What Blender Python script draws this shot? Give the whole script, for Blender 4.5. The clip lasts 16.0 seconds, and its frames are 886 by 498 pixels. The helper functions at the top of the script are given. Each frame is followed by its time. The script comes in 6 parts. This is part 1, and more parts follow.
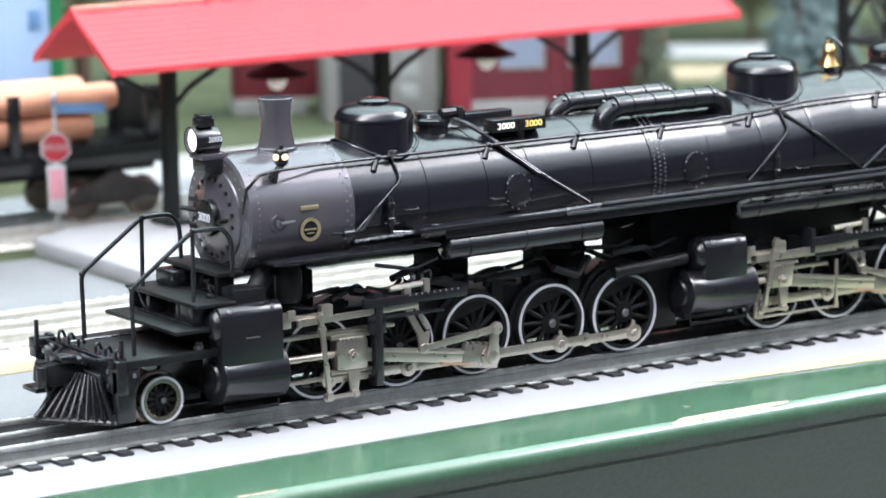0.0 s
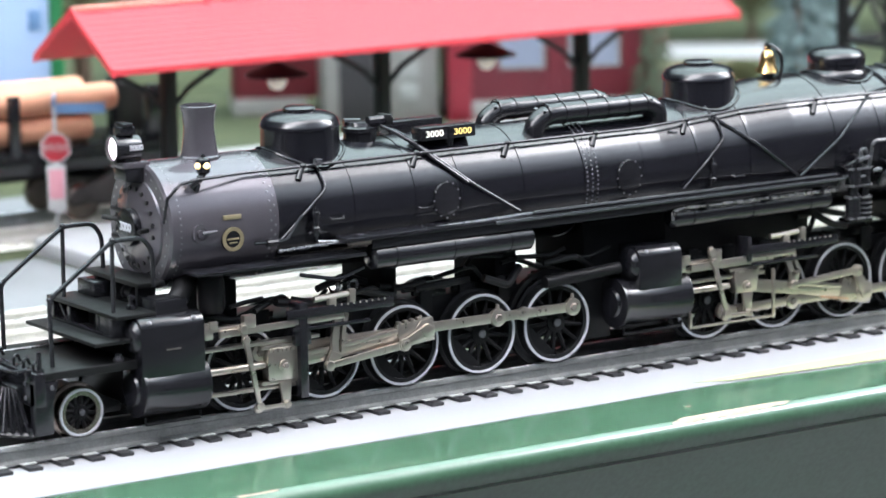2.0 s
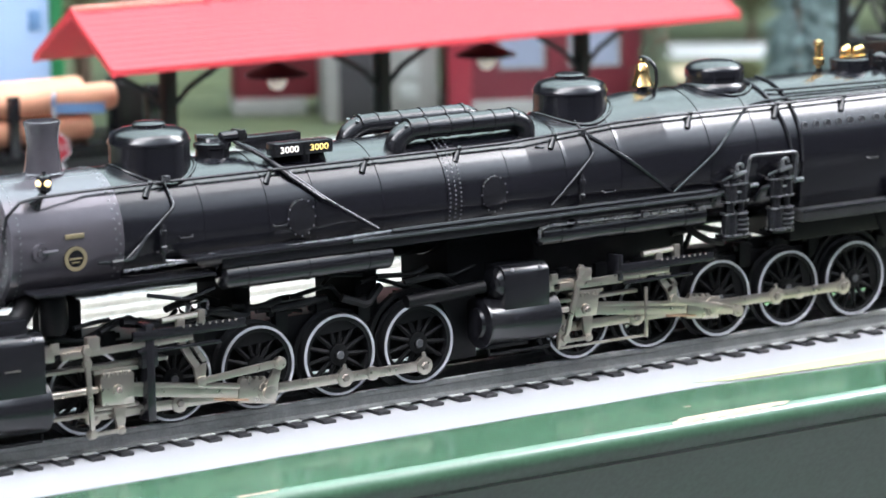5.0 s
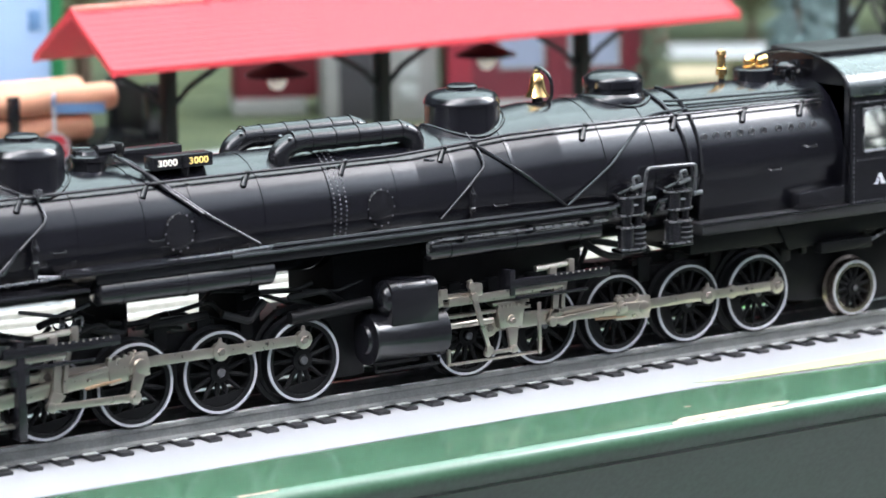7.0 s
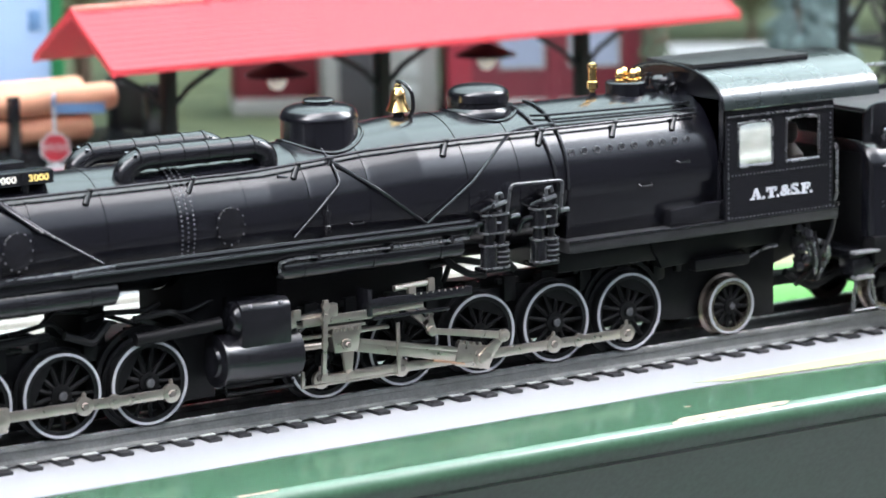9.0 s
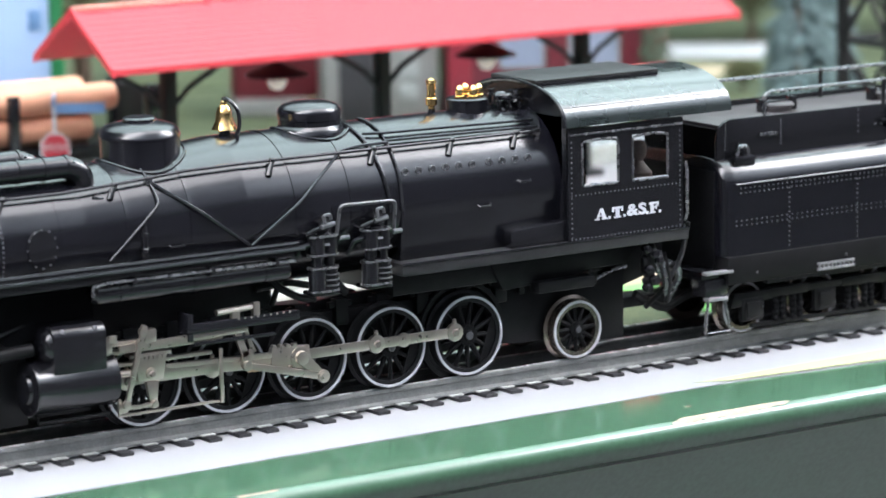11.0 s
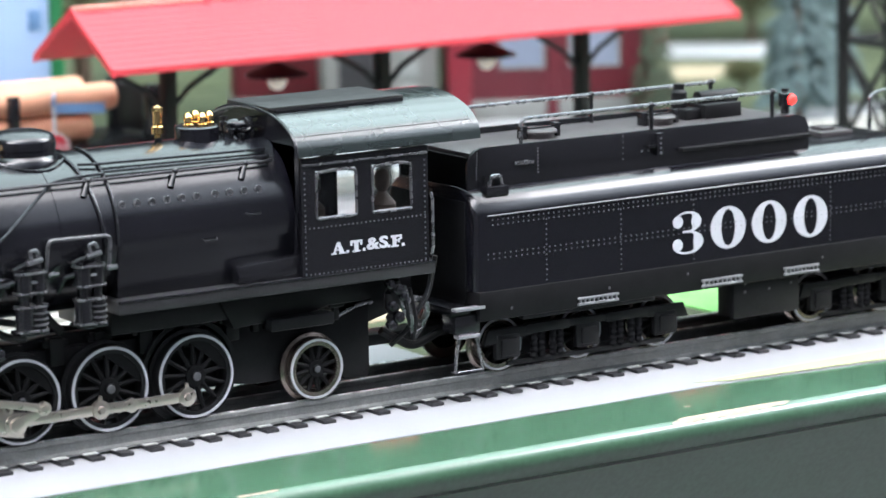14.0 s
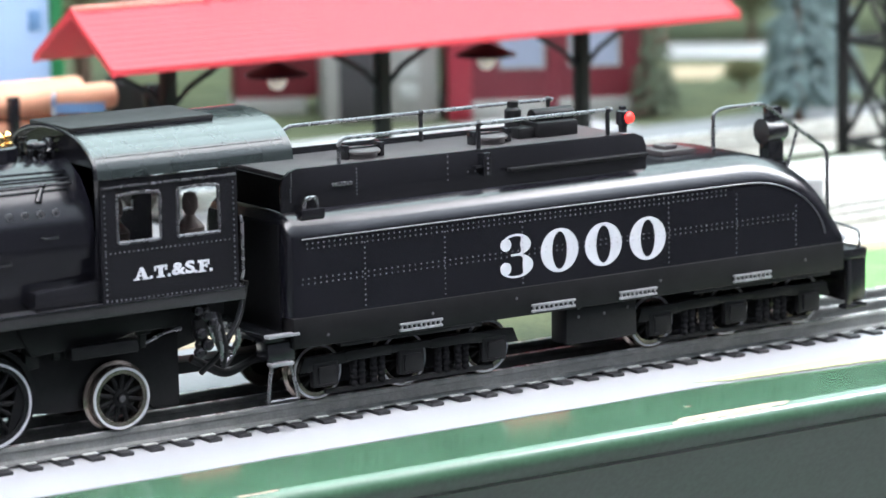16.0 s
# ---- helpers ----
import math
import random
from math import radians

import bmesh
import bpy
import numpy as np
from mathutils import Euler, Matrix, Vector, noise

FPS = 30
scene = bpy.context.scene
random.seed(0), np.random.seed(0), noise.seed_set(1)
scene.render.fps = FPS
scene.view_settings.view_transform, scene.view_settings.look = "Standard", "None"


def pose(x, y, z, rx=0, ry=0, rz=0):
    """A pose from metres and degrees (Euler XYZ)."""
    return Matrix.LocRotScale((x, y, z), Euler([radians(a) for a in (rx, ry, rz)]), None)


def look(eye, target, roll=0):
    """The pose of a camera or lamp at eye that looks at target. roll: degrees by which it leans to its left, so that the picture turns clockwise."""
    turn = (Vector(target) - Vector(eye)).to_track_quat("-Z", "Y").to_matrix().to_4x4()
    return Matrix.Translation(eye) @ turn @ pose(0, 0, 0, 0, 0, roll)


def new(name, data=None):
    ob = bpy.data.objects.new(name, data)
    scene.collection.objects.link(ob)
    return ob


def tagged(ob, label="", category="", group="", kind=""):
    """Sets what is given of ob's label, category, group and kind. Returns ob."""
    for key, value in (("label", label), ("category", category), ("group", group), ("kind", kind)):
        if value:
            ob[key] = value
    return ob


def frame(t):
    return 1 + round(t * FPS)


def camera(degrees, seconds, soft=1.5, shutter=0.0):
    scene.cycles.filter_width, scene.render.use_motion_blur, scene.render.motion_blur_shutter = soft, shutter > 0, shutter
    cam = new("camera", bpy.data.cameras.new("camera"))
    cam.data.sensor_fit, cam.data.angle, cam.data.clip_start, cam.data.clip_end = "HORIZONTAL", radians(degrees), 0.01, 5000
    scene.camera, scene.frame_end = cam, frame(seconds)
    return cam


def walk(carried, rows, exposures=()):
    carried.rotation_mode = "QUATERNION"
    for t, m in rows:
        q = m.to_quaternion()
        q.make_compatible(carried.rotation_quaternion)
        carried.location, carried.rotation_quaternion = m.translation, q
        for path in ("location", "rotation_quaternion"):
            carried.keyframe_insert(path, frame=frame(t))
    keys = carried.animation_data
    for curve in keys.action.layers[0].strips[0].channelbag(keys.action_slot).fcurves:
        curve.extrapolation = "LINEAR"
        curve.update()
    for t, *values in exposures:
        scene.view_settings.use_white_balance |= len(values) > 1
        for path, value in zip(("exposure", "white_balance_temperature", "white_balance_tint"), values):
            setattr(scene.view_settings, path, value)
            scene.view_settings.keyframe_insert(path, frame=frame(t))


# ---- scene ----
import itertools

# The locomotive rolls on a straight track along x; the top of the rails lies near z = 0.
cam = camera(14.933, 16.0, soft=1.6)
EYE = Vector((-0.58802, -0.96058, 0.24646))
VIEW = look(EYE, EYE + Vector((0.53757, 0.82477, -0.17545)), -1.006)
cam.data.dof.use_dof = True
cam.data.dof.focus_distance = 1.13
cam.data.dof.aperture_fstop = 15.0
walk(cam, [(0.0, VIEW), (16.0, VIEW)], exposures=[(0.0, 0.0), (16.0, 0.0)])

# ---------------------------------------------------------------- light
world = bpy.data.worlds.new("room_air")
scene.world = world
world.use_nodes = True
world.node_tree.nodes["Background"].inputs[0].default_value = (0.75, 0.9, 1.0, 1)
world.node_tree.nodes["Background"].inputs[1].default_value = 0.05


# ---------------------------------------------------------------- materials
MATS = {}


def mat(name, colour, rough=0.5, metal=0.0, vary=0.12, scale=150.0, bump=0.1, fine=1500.0, second=None, coat=0.0,
        emit=0.0, rough_vary=0.08, ior=1.5):
    """A painted, metal or stone surface with two scales of variation and a fine relief."""
    if name in MATS:
        return MATS[name]
    m = bpy.data.materials.new(name)
    m.use_nodes = True
    nt = m.node_tree
    b = nt.nodes["Principled BSDF"]
    tc = nt.nodes.new("ShaderNodeTexCoord")
    n1 = nt.nodes.new("ShaderNodeTexNoise")
    n1.inputs["Scale"].default_value, n1.inputs["Detail"].default_value = scale, 5
    n2 = nt.nodes.new("ShaderNodeTexNoise")
    n2.inputs["Scale"].default_value, n2.inputs["Detail"].default_value = fine, 3
    nt.links.new(tc.outputs["Object"], n1.inputs["Vector"])
    nt.links.new(tc.outputs["Object"], n2.inputs["Vector"])
    mix = nt.nodes.new("ShaderNodeMix")
    mix.data_type = "RGBA"
    a = [max(0, c * (1 - vary)) for c in colour]
    z = second or [min(1, c * (1 + vary)) for c in colour]
    mix.inputs[6].default_value, mix.inputs[7].default_value = (*a, 1), (*z, 1)
    ramp = nt.nodes.new("ShaderNodeMapRange")
    ramp.inputs[1].default_value, ramp.inputs[2].default_value = 0.35, 0.65
    add = nt.nodes.new("ShaderNodeMath")
    add.operation = "MULTIPLY_ADD"
    add.inputs[1].default_value = 0.45
    nt.links.new(n2.outputs["Fac"], add.inputs[0])
    half = nt.nodes.new("ShaderNodeMath")
    half.operation = "MULTIPLY"
    half.inputs[1].default_value = 0.55
    nt.links.new(n1.outputs["Fac"], half.inputs[0])
    nt.links.new(half.outputs[0], add.inputs[2])
    nt.links.new(add.outputs[0], ramp.inputs[0])
    nt.links.new(ramp.outputs[0], mix.inputs[0])
    nt.links.new(mix.outputs[2], b.inputs["Base Color"])
    rr = nt.nodes.new("ShaderNodeMapRange")
    rr.inputs[3].default_value, rr.inputs[4].default_value = max(0.03, rough - rough_vary), min(1, rough + rough_vary)
    nt.links.new(n1.outputs["Fac"], rr.inputs[0])
    nt.links.new(rr.outputs[0], b.inputs["Roughness"])
    b.inputs["Metallic"].default_value = metal
    b.inputs["IOR"].default_value = ior
    b.inputs["Coat Weight"].default_value = coat
    b.inputs["Coat Roughness"].default_value = 0.12
    if bump:
        bp = nt.nodes.new("ShaderNodeBump")
        bp.inputs["Strength"].default_value, bp.inputs["Distance"].default_value = bump, 0.0004
        nt.links.new(n2.outputs["Fac"], bp.inputs["Height"])
        nt.links.new(bp.outputs[0], b.inputs["Normal"])
    if emit:
        b.inputs["Emission Color"].default_value = (*colour, 1)
        b.inputs["Emission Strength"].default_value = emit
    MATS[name] = m
    return m


BLACK = mat("satin_black_paint", (0.0092, 0.0092, 0.0115), 0.23, 0.0, 0.2, 60, 0.03, 2500, rough_vary=0.06, ior=1.55)
PILOTBLK = mat("gloss_black_slat_paint", (0.02, 0.02, 0.023), 0.22, 0.2, 0.2, 60, 0.03, 2500, rough_vary=0.05, ior=1.6)
BOILER = mat("boiler_black_enamel", (0.0060, 0.0060, 0.0088), 0.21, 0.0, 0.15, 50, 0.012, 2500, rough_vary=0.03, ior=1.62)
GRAPHITE = mat("graphite_smokebox_paint", (0.105, 0.098, 0.112), 0.21, 0.45, 0.1, 120, 0.04, 3000, rough_vary=0.03, ior=1.6)
DULL = mat("dull_black_casting", (0.0105, 0.0105, 0.0115), 0.42, 0.0, 0.25, 150, 0.12, 1800, ior=1.26)
# near-black for faces deep between parts; their shade is in the colour
SHADEBLK = mat("shade_matt_black", (0.008, 0.008, 0.009), 0.85, 0.0, 0.3, 150, 0.2, 1500, ior=1.15)
DECKING = mat("chequered_deck_black", (0.004, 0.0042, 0.0045), 0.5, 0.0, 0.3, 200, 0.25, 1600, ior=1.4)
WHEELBLK = mat("matt_black_wheel_paint", (0.0062, 0.0062, 0.0068), 0.55, 0.0, 0.25, 150, 0.1, 1800, ior=1.2)
# a lighter, rougher black than the satin paint
LEDGE = mat("lighter_black_ledge", (0.024, 0.024, 0.026), 0.42, 0.0, 0.25, 120, 0.15, 1600)
STEEL = mat("nickel_rod_steel", (0.50, 0.455, 0.40), 0.3, 0.92, 0.05, 300, 0.02, 2500)
TYRE = mat("white_painted_rim", (0.42, 0.43, 0.46), 0.45, 0.0, 0.06, 300, 0.05, 2500)
TREAD = mat("dark_plated_tread", (0.26, 0.215, 0.19), 0.2, 0.9, 0.15, 300, 0.05, 2500)
BRASS = mat("polished_brass", (0.85, 0.58, 0.25), 0.2, 1.0, 0.08, 300, 0.03, 2500)
GOLD = mat("gilt_print", (0.24, 0.20, 0.12), 0.45, 0.3, 0.1, 400, 0.0, 2500)
LETTER = mat("white_lettering_print", (0.55, 0.56, 0.60), 0.5, 0.0, 0.05, 400, 0.03, 2500)
RIVET = mat("grey_rivet_paint", (0.10, 0.10, 0.108), 0.3, 0.35, 0.2, 400, 0.0, 2500)
WIRE = mat("blackened_wire", (0.03, 0.031, 0.035), 0.24, 0.5, 0.2, 300, 0.0, 2500)
# lighter copy of the wire: highlights on thin parts are in its colour
BRIGHTWIRE = mat("highlit_pipe_metal", (0.20, 0.20, 0.21), 0.27, 0.8, 0.2, 300, 0.0, 2500)
# paler than the pipe metal: the shine is put into the colour
SHEEN = mat("pale_metal_sheen", (0.36, 0.36, 0.38), 0.35, 0.5, 0.2, 300, 0.05, 2500)
LENS = mat("lit_headlight_lens", (1.0, 0.86, 0.95), 0.2, emit=2.2, vary=0.02)
WARM = mat("lit_marker_lens", (1.0, 0.72, 0.36), 0.2, emit=1.9, vary=0.02)
RED_GLOW = mat("lit_red_lens", (1.0, 0.025, 0.02), 0.3, emit=3.2, vary=0.02)
BOARD_W = mat("lit_number_white", (1.0, 0.95, 0.85), 0.4, emit=0.42, vary=0.02)
BOARD_Y = mat("lit_number_yellow", (1.0, 0.75, 0.25), 0.4, emit=0.42, vary=0.02)
# pale and half metallic: the bright reflection on the heads is partly painted
RAIL = mat("rail_steel", (0.62, 0.63, 0.62), 0.28, 0.45, 0.15, 200, 0.08, 2000)
RAILSIDE = mat("weathered_rail_web", (0.19, 0.195, 0.19), 0.45, 0.3, 0.25, 200, 0.2, 2000)
TIE = mat("dark_stained_tie", (0.017, 0.017, 0.019), 0.5, 0.0, 0.35, 200, 0.5, 1500)
PALETIE = mat("pale_weathered_tie", (0.50, 0.48, 0.42), 0.8, 0.0, 0.25, 200, 0.4, 1500)
PALERAIL = mat("pale_dusty_rail", (0.48, 0.47, 0.44), 0.5, 0.2, 0.2, 200, 0.2, 2000)
PLATE = mat("dusty_tie_plate", (0.36, 0.37, 0.36), 0.7, 0.0, 0.3, 300, 0.4, 1500)
SHOULDER = mat("white_painted_shoulder", (0.28, 0.285, 0.30), 0.6, 0.0, 0.05, 25, 0.25, 1200)
GREEN = mat("glossy_green_board_paint", (0.056, 0.122, 0.074), 0.22, 0.0, 0.12, 18, 0.06, 500, coat=0.5)
CHIP = mat("bare_wood_chip", (0.34, 0.26, 0.20), 0.7, 0.0, 0.15, 200, 0.3, 1500)
REDROOF = mat("red_shingle_plastic", (0.62, 0.06, 0.08), 0.42, 0.0, 0.08, 60, 0.1, 1200)


def let_light_through(m, colour, share):
    """Thin moulded plastic: part of the light passes."""
    nt = m.node_tree
    glow = nt.nodes.new("ShaderNodeBsdfTranslucent")
    glow.inputs["Color"].default_value = (*colour, 1)
    mixer = nt.nodes.new("ShaderNodeMixShader")
    mixer.inputs[0].default_value = share
    nt.links.new(nt.nodes["Principled BSDF"].outputs[0], mixer.inputs[1])
    nt.links.new(glow.outputs[0], mixer.inputs[2])
    nt.links.new(mixer.outputs[0], nt.nodes["Material Output"].inputs["Surface"])


let_light_through(REDROOF, (0.95, 0.10, 0.10), 0.25)
POSTBLK = mat("dark_green_black_plastic", (0.006, 0.007, 0.0068), 0.5, 0.0, 0.2, 100, 0.1, 1500, ior=1.35)
CONCRETE = mat("grey_platform_plastic", (0.31, 0.31, 0.32), 0.65, 0.0, 0.14, 40, 0.2, 1200)
ROAD = mat("grey_road_paint", (0.165, 0.17, 0.18), 0.75, 0.0, 0.12, 20, 0.2, 900)
LIGHTBED = mat("pale_ballast_bed", (0.68, 0.67, 0.62), 0.8, 0.0, 0.18, 90, 0.5, 900)
TAN = mat("tan_gravel_strip", (0.30, 0.24, 0.16), 0.85, 0.0, 0.2, 90, 0.5, 900)
GRASS = mat("green_scenic_turf", (0.035, 0.062, 0.02), 0.9, 0.0, 0.5, 25, 0.6, 500, second=(0.072, 0.082, 0.035))
TERRA = mat("orange_brown_log", (0.55, 0.26, 0.16), 0.6, 0.0, 0.15, 60, 0.3, 800)
LOGEND = mat("pale_log_end", (0.52, 0.28, 0.18), 0.6, 0.0, 0.1, 60, 0.3, 800)
REDWALL = mat("dark_red_wall_plastic", (0.105, 0.008, 0.016), 0.5, 0.0, 0.12, 60, 0.1, 900)
GREYWALL = mat("pale_grey_wall_plastic", (0.19, 0.195, 0.185), 0.6, 0.0, 0.1, 60, 0.1, 900)
DARKWALL = mat("dark_grey_door_plastic", (0.025, 0.025, 0.028), 0.5, 0.0, 0.15, 60, 0.1, 900)
WHITE = mat("white_plastic", (0.42, 0.43, 0.44), 0.5, 0.0, 0.05, 60, 0.05, 900)
GLASSY = mat("pale_blue_glazing", (0.19, 0.22, 0.29), 0.12, 0.0, 0.1, 40, 0.0, 900)
SKYBLUE = mat("pale_blue_sign_face", (0.30, 0.42, 0.62), 0.45, 0.0, 0.06, 30, 0.0, 900)
SIGNGREEN = mat("bright_green_sign_frame", (0.010, 0.13, 0.045), 0.4, 0.0, 0.1, 60, 0.0, 900)
STOPRED = mat("red_sign_face", (0.33, 0.015, 0.028), 0.4, 0.0, 0.06, 100, 0.0, 900)
STREETBLUE = mat("blue_street_sign", (0.11, 0.22, 0.40), 0.4, 0.0, 0.06, 100, 0.0, 900)
SPRUCE = mat("blue_green_spruce_needles", (0.055, 0.10, 0.10), 0.8, 0.0, 0.4, 120, 0.3, 900, second=(0.14, 0.20, 0.20))
PINE = mat("dark_green_pine_needles", (0.04, 0.06, 0.035), 0.85, 0.0, 0.4, 120, 0.3, 900, second=(0.09, 0.11, 0.07))
OLIVE = mat("olive_green_leaf_foam", (0.04, 0.06, 0.018), 0.9, 0.0, 0.5, 120, 0.3, 900, second=(0.13, 0.13, 0.05))
BARK = mat("brown_bark", (0.10, 0.065, 0.045), 0.85, 0.0, 0.3, 200, 0.5, 900)
BULB = mat("frosted_lamp_globe", (0.75, 0.68, 0.58), 0.4, 0.0, 0.03)
WALLPAINT = mat("room_wall_paint", (0.13, 0.13, 0.14), 0.8, 0.0, 0.06, 3, 0.05, 60)
CEILPAINT = mat("room_ceiling_tile", (0.34, 0.42, 0.40), 0.85, 0.0, 0.06, 6, 0.1, 80)
FLOORPAINT = mat("room_floor_vinyl", (0.13, 0.128, 0.135), 0.5, 0.0, 0.15, 5, 0.05, 60)


def diffuser(glow, tint):
    return mat("lit_diffuser_%.2f_%.2f" % (glow, tint[0]), tint, 0.5, emit=glow, vary=0.0)


FIGURE = mat("painted_figure", (0.06, 0.04, 0.034), 0.6, 0.0, 0.3, 300, 0.1, 1500)
COALBOX = mat("tender_deck_grey", (0.065, 0.058, 0.06), 0.42, 0.1, 0.15, 100, 0.1, 2000)


def glass_mat():
    m = bpy.data.materials.new("clear_window_plastic")
    m.use_nodes = True
    b = m.node_tree.nodes["Principled BSDF"]
    b.inputs["Base Color"].default_value = (0.95, 0.97, 0.97, 1)
    b.inputs["Roughness"].default_value = 0.04
    b.inputs["Transmission Weight"].default_value = 1.0
    b.inputs["IOR"].default_value = 1.2
    return m


GLASS = glass_mat()

# ---------------------------------------------------------------- mesh helpers (millimetres in, metres out)
MM = 0.001


def V(x, y, z):
    return Vector((x * MM, y * MM, z * MM))


def join(bm, tmp):
    me = bpy.data.meshes.new("tmp")
    tmp.to_mesh(me)
    tmp.free()
    bm.from_mesh(me)
    bpy.data.meshes.remove(me)


def box(bm, x0, x1, y0, y1, z0, z1, bev=0.0, turn=None):
    t = bmesh.new()
    bmesh.ops.create_cube(t, size=1.0)
    for v in t.verts:
        v.co = V((x0 + x1) / 2 + v.co.x * (x1 - x0), (y0 + y1) / 2 + v.co.y * (y1 - y0), (z0 + z1) / 2 + v.co.z * (z1 - z0))
    if bev:
        bmesh.ops.bevel(t, geom=t.edges[:], offset=bev * MM, segments=2, profile=0.5, affect="EDGES")
    if turn:
        bmesh.ops.transform(t, matrix=turn, verts=t.verts[:])
    join(bm, t)
    return bm


def cyl(bm, p0, p1, r0, r1=None, seg=20, bev=0.0):
    a, b = V(*p0), V(*p1)
    d = b - a
    t = bmesh.new()
    bmesh.ops.create_cone(t, cap_ends=True, segments=seg, radius1=r0 * MM, radius2=(r0 if r1 is None else r1) * MM, depth=d.length)
    if bev:
        es = [e for e in t.edges if len([f for f in e.link_faces if len(f.verts) > 4]) == 1]
        bmesh.ops.bevel(t, geom=es, offset=bev * MM, segments=2, profile=0.5, affect="EDGES")
    m = Matrix.Translation((a + b) / 2) @ d.to_track_quat("Z", "Y").to_matrix().to_4x4()
    bmesh.ops.transform(t, matrix=m, verts=t.verts[:])
    join(bm, t)
    return bm


AXES = {"z": Matrix.Identity(3), "x": Matrix(((0, 0, 1), (0, 1, 0), (-1, 0, 0))), "y": Matrix(((1, 0, 0), (0, 0, 1), (0, -1, 0)))}


def lathe(bm, prof, at=(0, 0, 0), axis="z", seg=32, closed=False):
    """Turns the profile of (radius, height) about an axis through the point at."""
    rings, o, rot = [], V(*at), AXES[axis]
    for r, h in prof:
        if r <= 0:
            rings.append([bm.verts.new(o + rot @ Vector((0, 0, h * MM)))])
        else:
            rings.append([bm.verts.new(o + rot @ Vector((r * MM * math.cos(2 * math.pi * k / seg), r * MM * math.sin(2 * math.pi * k / seg), h * MM))) for k in range(seg)])
    pairs = list(zip(rings, rings[1:]))
    if closed:
        pairs.append((rings[-1], rings[0]))
    for a, b in pairs:
        for k in range(seg):
            q = []
            for v in (a[k % len(a)], a[(k + 1) % len(a)], b[(k + 1) % len(b)], b[k % len(b)]):
                if v not in q:
                    q.append(v)
            if len(q) > 2:
                try:
                    bm.faces.new(q)
                except ValueError:
                    pass
    bmesh.ops.recalc_face_normals(bm, faces=bm.faces[:])
    return bm


def tube(bm, pts, r, seg=8, curve=0):
    """A bent rod along the points; curve rounds its corners by that many millimetres."""
    p = [V(*q) for q in pts]
    if curve:
        out = [p[0]]
        for a, b, c in zip(p, p[1:], p[2:]):
            ua, uc = a - b, c - b
            k = min(curve * MM, ua.length * 0.45, uc.length * 0.45)
            s, e = b + ua.normalized() * k, b + uc.normalized() * k
            out += [s.lerp(b, i / 4).lerp(b.lerp(e, i / 4), i / 4) for i in range(5)]
        p = out + [p[-1]]
    rings, side = [], None
    for i, q in enumerate(p):
        d = (p[min(i + 1, len(p) - 1)] - p[max(i - 1, 0)]).normalized()
        if side is None:
            side = d.orthogonal().normalized()
        side = (side - d * side.dot(d)).normalized()
        up = d.cross(side)
        rings.append([bm.verts.new(q + (side * math.cos(2 * math.pi * k / seg) + up * math.sin(2 * math.pi * k / seg)) * r * MM) for k in range(seg)])
    for a, b in zip(rings, rings[1:]):
        for k in range(seg):
            bm.faces.new((a[k], a[(k + 1) % seg], b[(k + 1) % seg], b[k]))
    bm.faces.new(rings[0][::-1])
    bm.faces.new(rings[-1])
    return bm


def prism(bm, pts, a, b, plane="xz", bev=0.0):
    """A flat outline, pushed from a to b along the third axis."""
    def at(u, w, h):
        return {"xz": V(u, h, w), "xy": V(u, w, h), "yz": V(h, u, w)}[plane]
    t = bmesh.new()
    lo, hi = [t.verts.new(at(u, w, a)) for u, w in pts], [t.verts.new(at(u, w, b)) for u, w in pts]
    t.faces.new(lo)
    t.faces.new(hi[::-1])
    for k in range(len(pts)):
        j = (k + 1) % len(pts)
        t.faces.new((lo[k], hi[k], hi[j], lo[j]))
    bmesh.ops.recalc_face_normals(t, faces=t.faces[:])
    if bev:
        es = [e for e in t.edges if e.calc_face_angle(0) > 0.5]
        bmesh.ops.bevel(t, geom=es, offset=bev * MM, segments=2, profile=0.5, affect="EDGES")
    join(bm, t)
    return bm


def ball(bm, at, r, seg=12, flat=1.0):
    t = bmesh.new()
    bmesh.ops.create_uvsphere(t, u_segments=seg, v_segments=max(6, seg // 2), radius=r * MM)
    for v in t.verts:
        v.co = V(*at) + Vector((v.co.x, v.co.y, v.co.z * flat))
    join(bm, t)
    return bm


def rivets(bm, places, r=0.35, normal=(0, -1, 0)):
    """Low domed rivet heads, joined."""
    n = Vector(normal).normalized()
    m = n.to_track_quat("Z", "Y").to_matrix()
    for p in places:
        c = V(*p)
        top = bm.verts.new(c + n * r * 0.6 * MM)
        ring = [bm.verts.new(c + m @ Vector((math.cos(k * math.pi / 3), math.sin(k * math.pi / 3), 0)) * r * MM) for k in range(6)]
        for k in range(6):
            bm.faces.new((ring[k], ring[(k + 1) % 6], top))
    return bm


def mesh_of(bm, name, material, sharp=35):
    me = bpy.data.meshes.new(name)
    bm.to_mesh(me)
    bm.free()
    me.materials.append(material)
    me.polygons.foreach_set("use_smooth", [True] * len(me.polygons))
    me.set_sharp_from_angle(angle=radians(sharp))
    return me


def part(name, bm, material, parent, label="", at=(0, 0, 0)):
    ob = new(name, bm if isinstance(bm, bpy.types.Mesh) else mesh_of(bm, name, material))
    ob.parent = parent
    ob.location = V(*at)
    return tagged(ob, label=label)


def thing(name, label, category, at=(0, 0, 0), group="", turn=0.0):
    ob = new(name)
    ob.empty_display_size = 0.01
    ob.location = V(*at)
    ob.rotation_euler[2] = radians(turn)
    return tagged(ob, label, category, group)


def setting(name, bm, material, label, category):
    ob = new(name, mesh_of(bm, name, material))
    return tagged(ob, label, category, kind="structure")


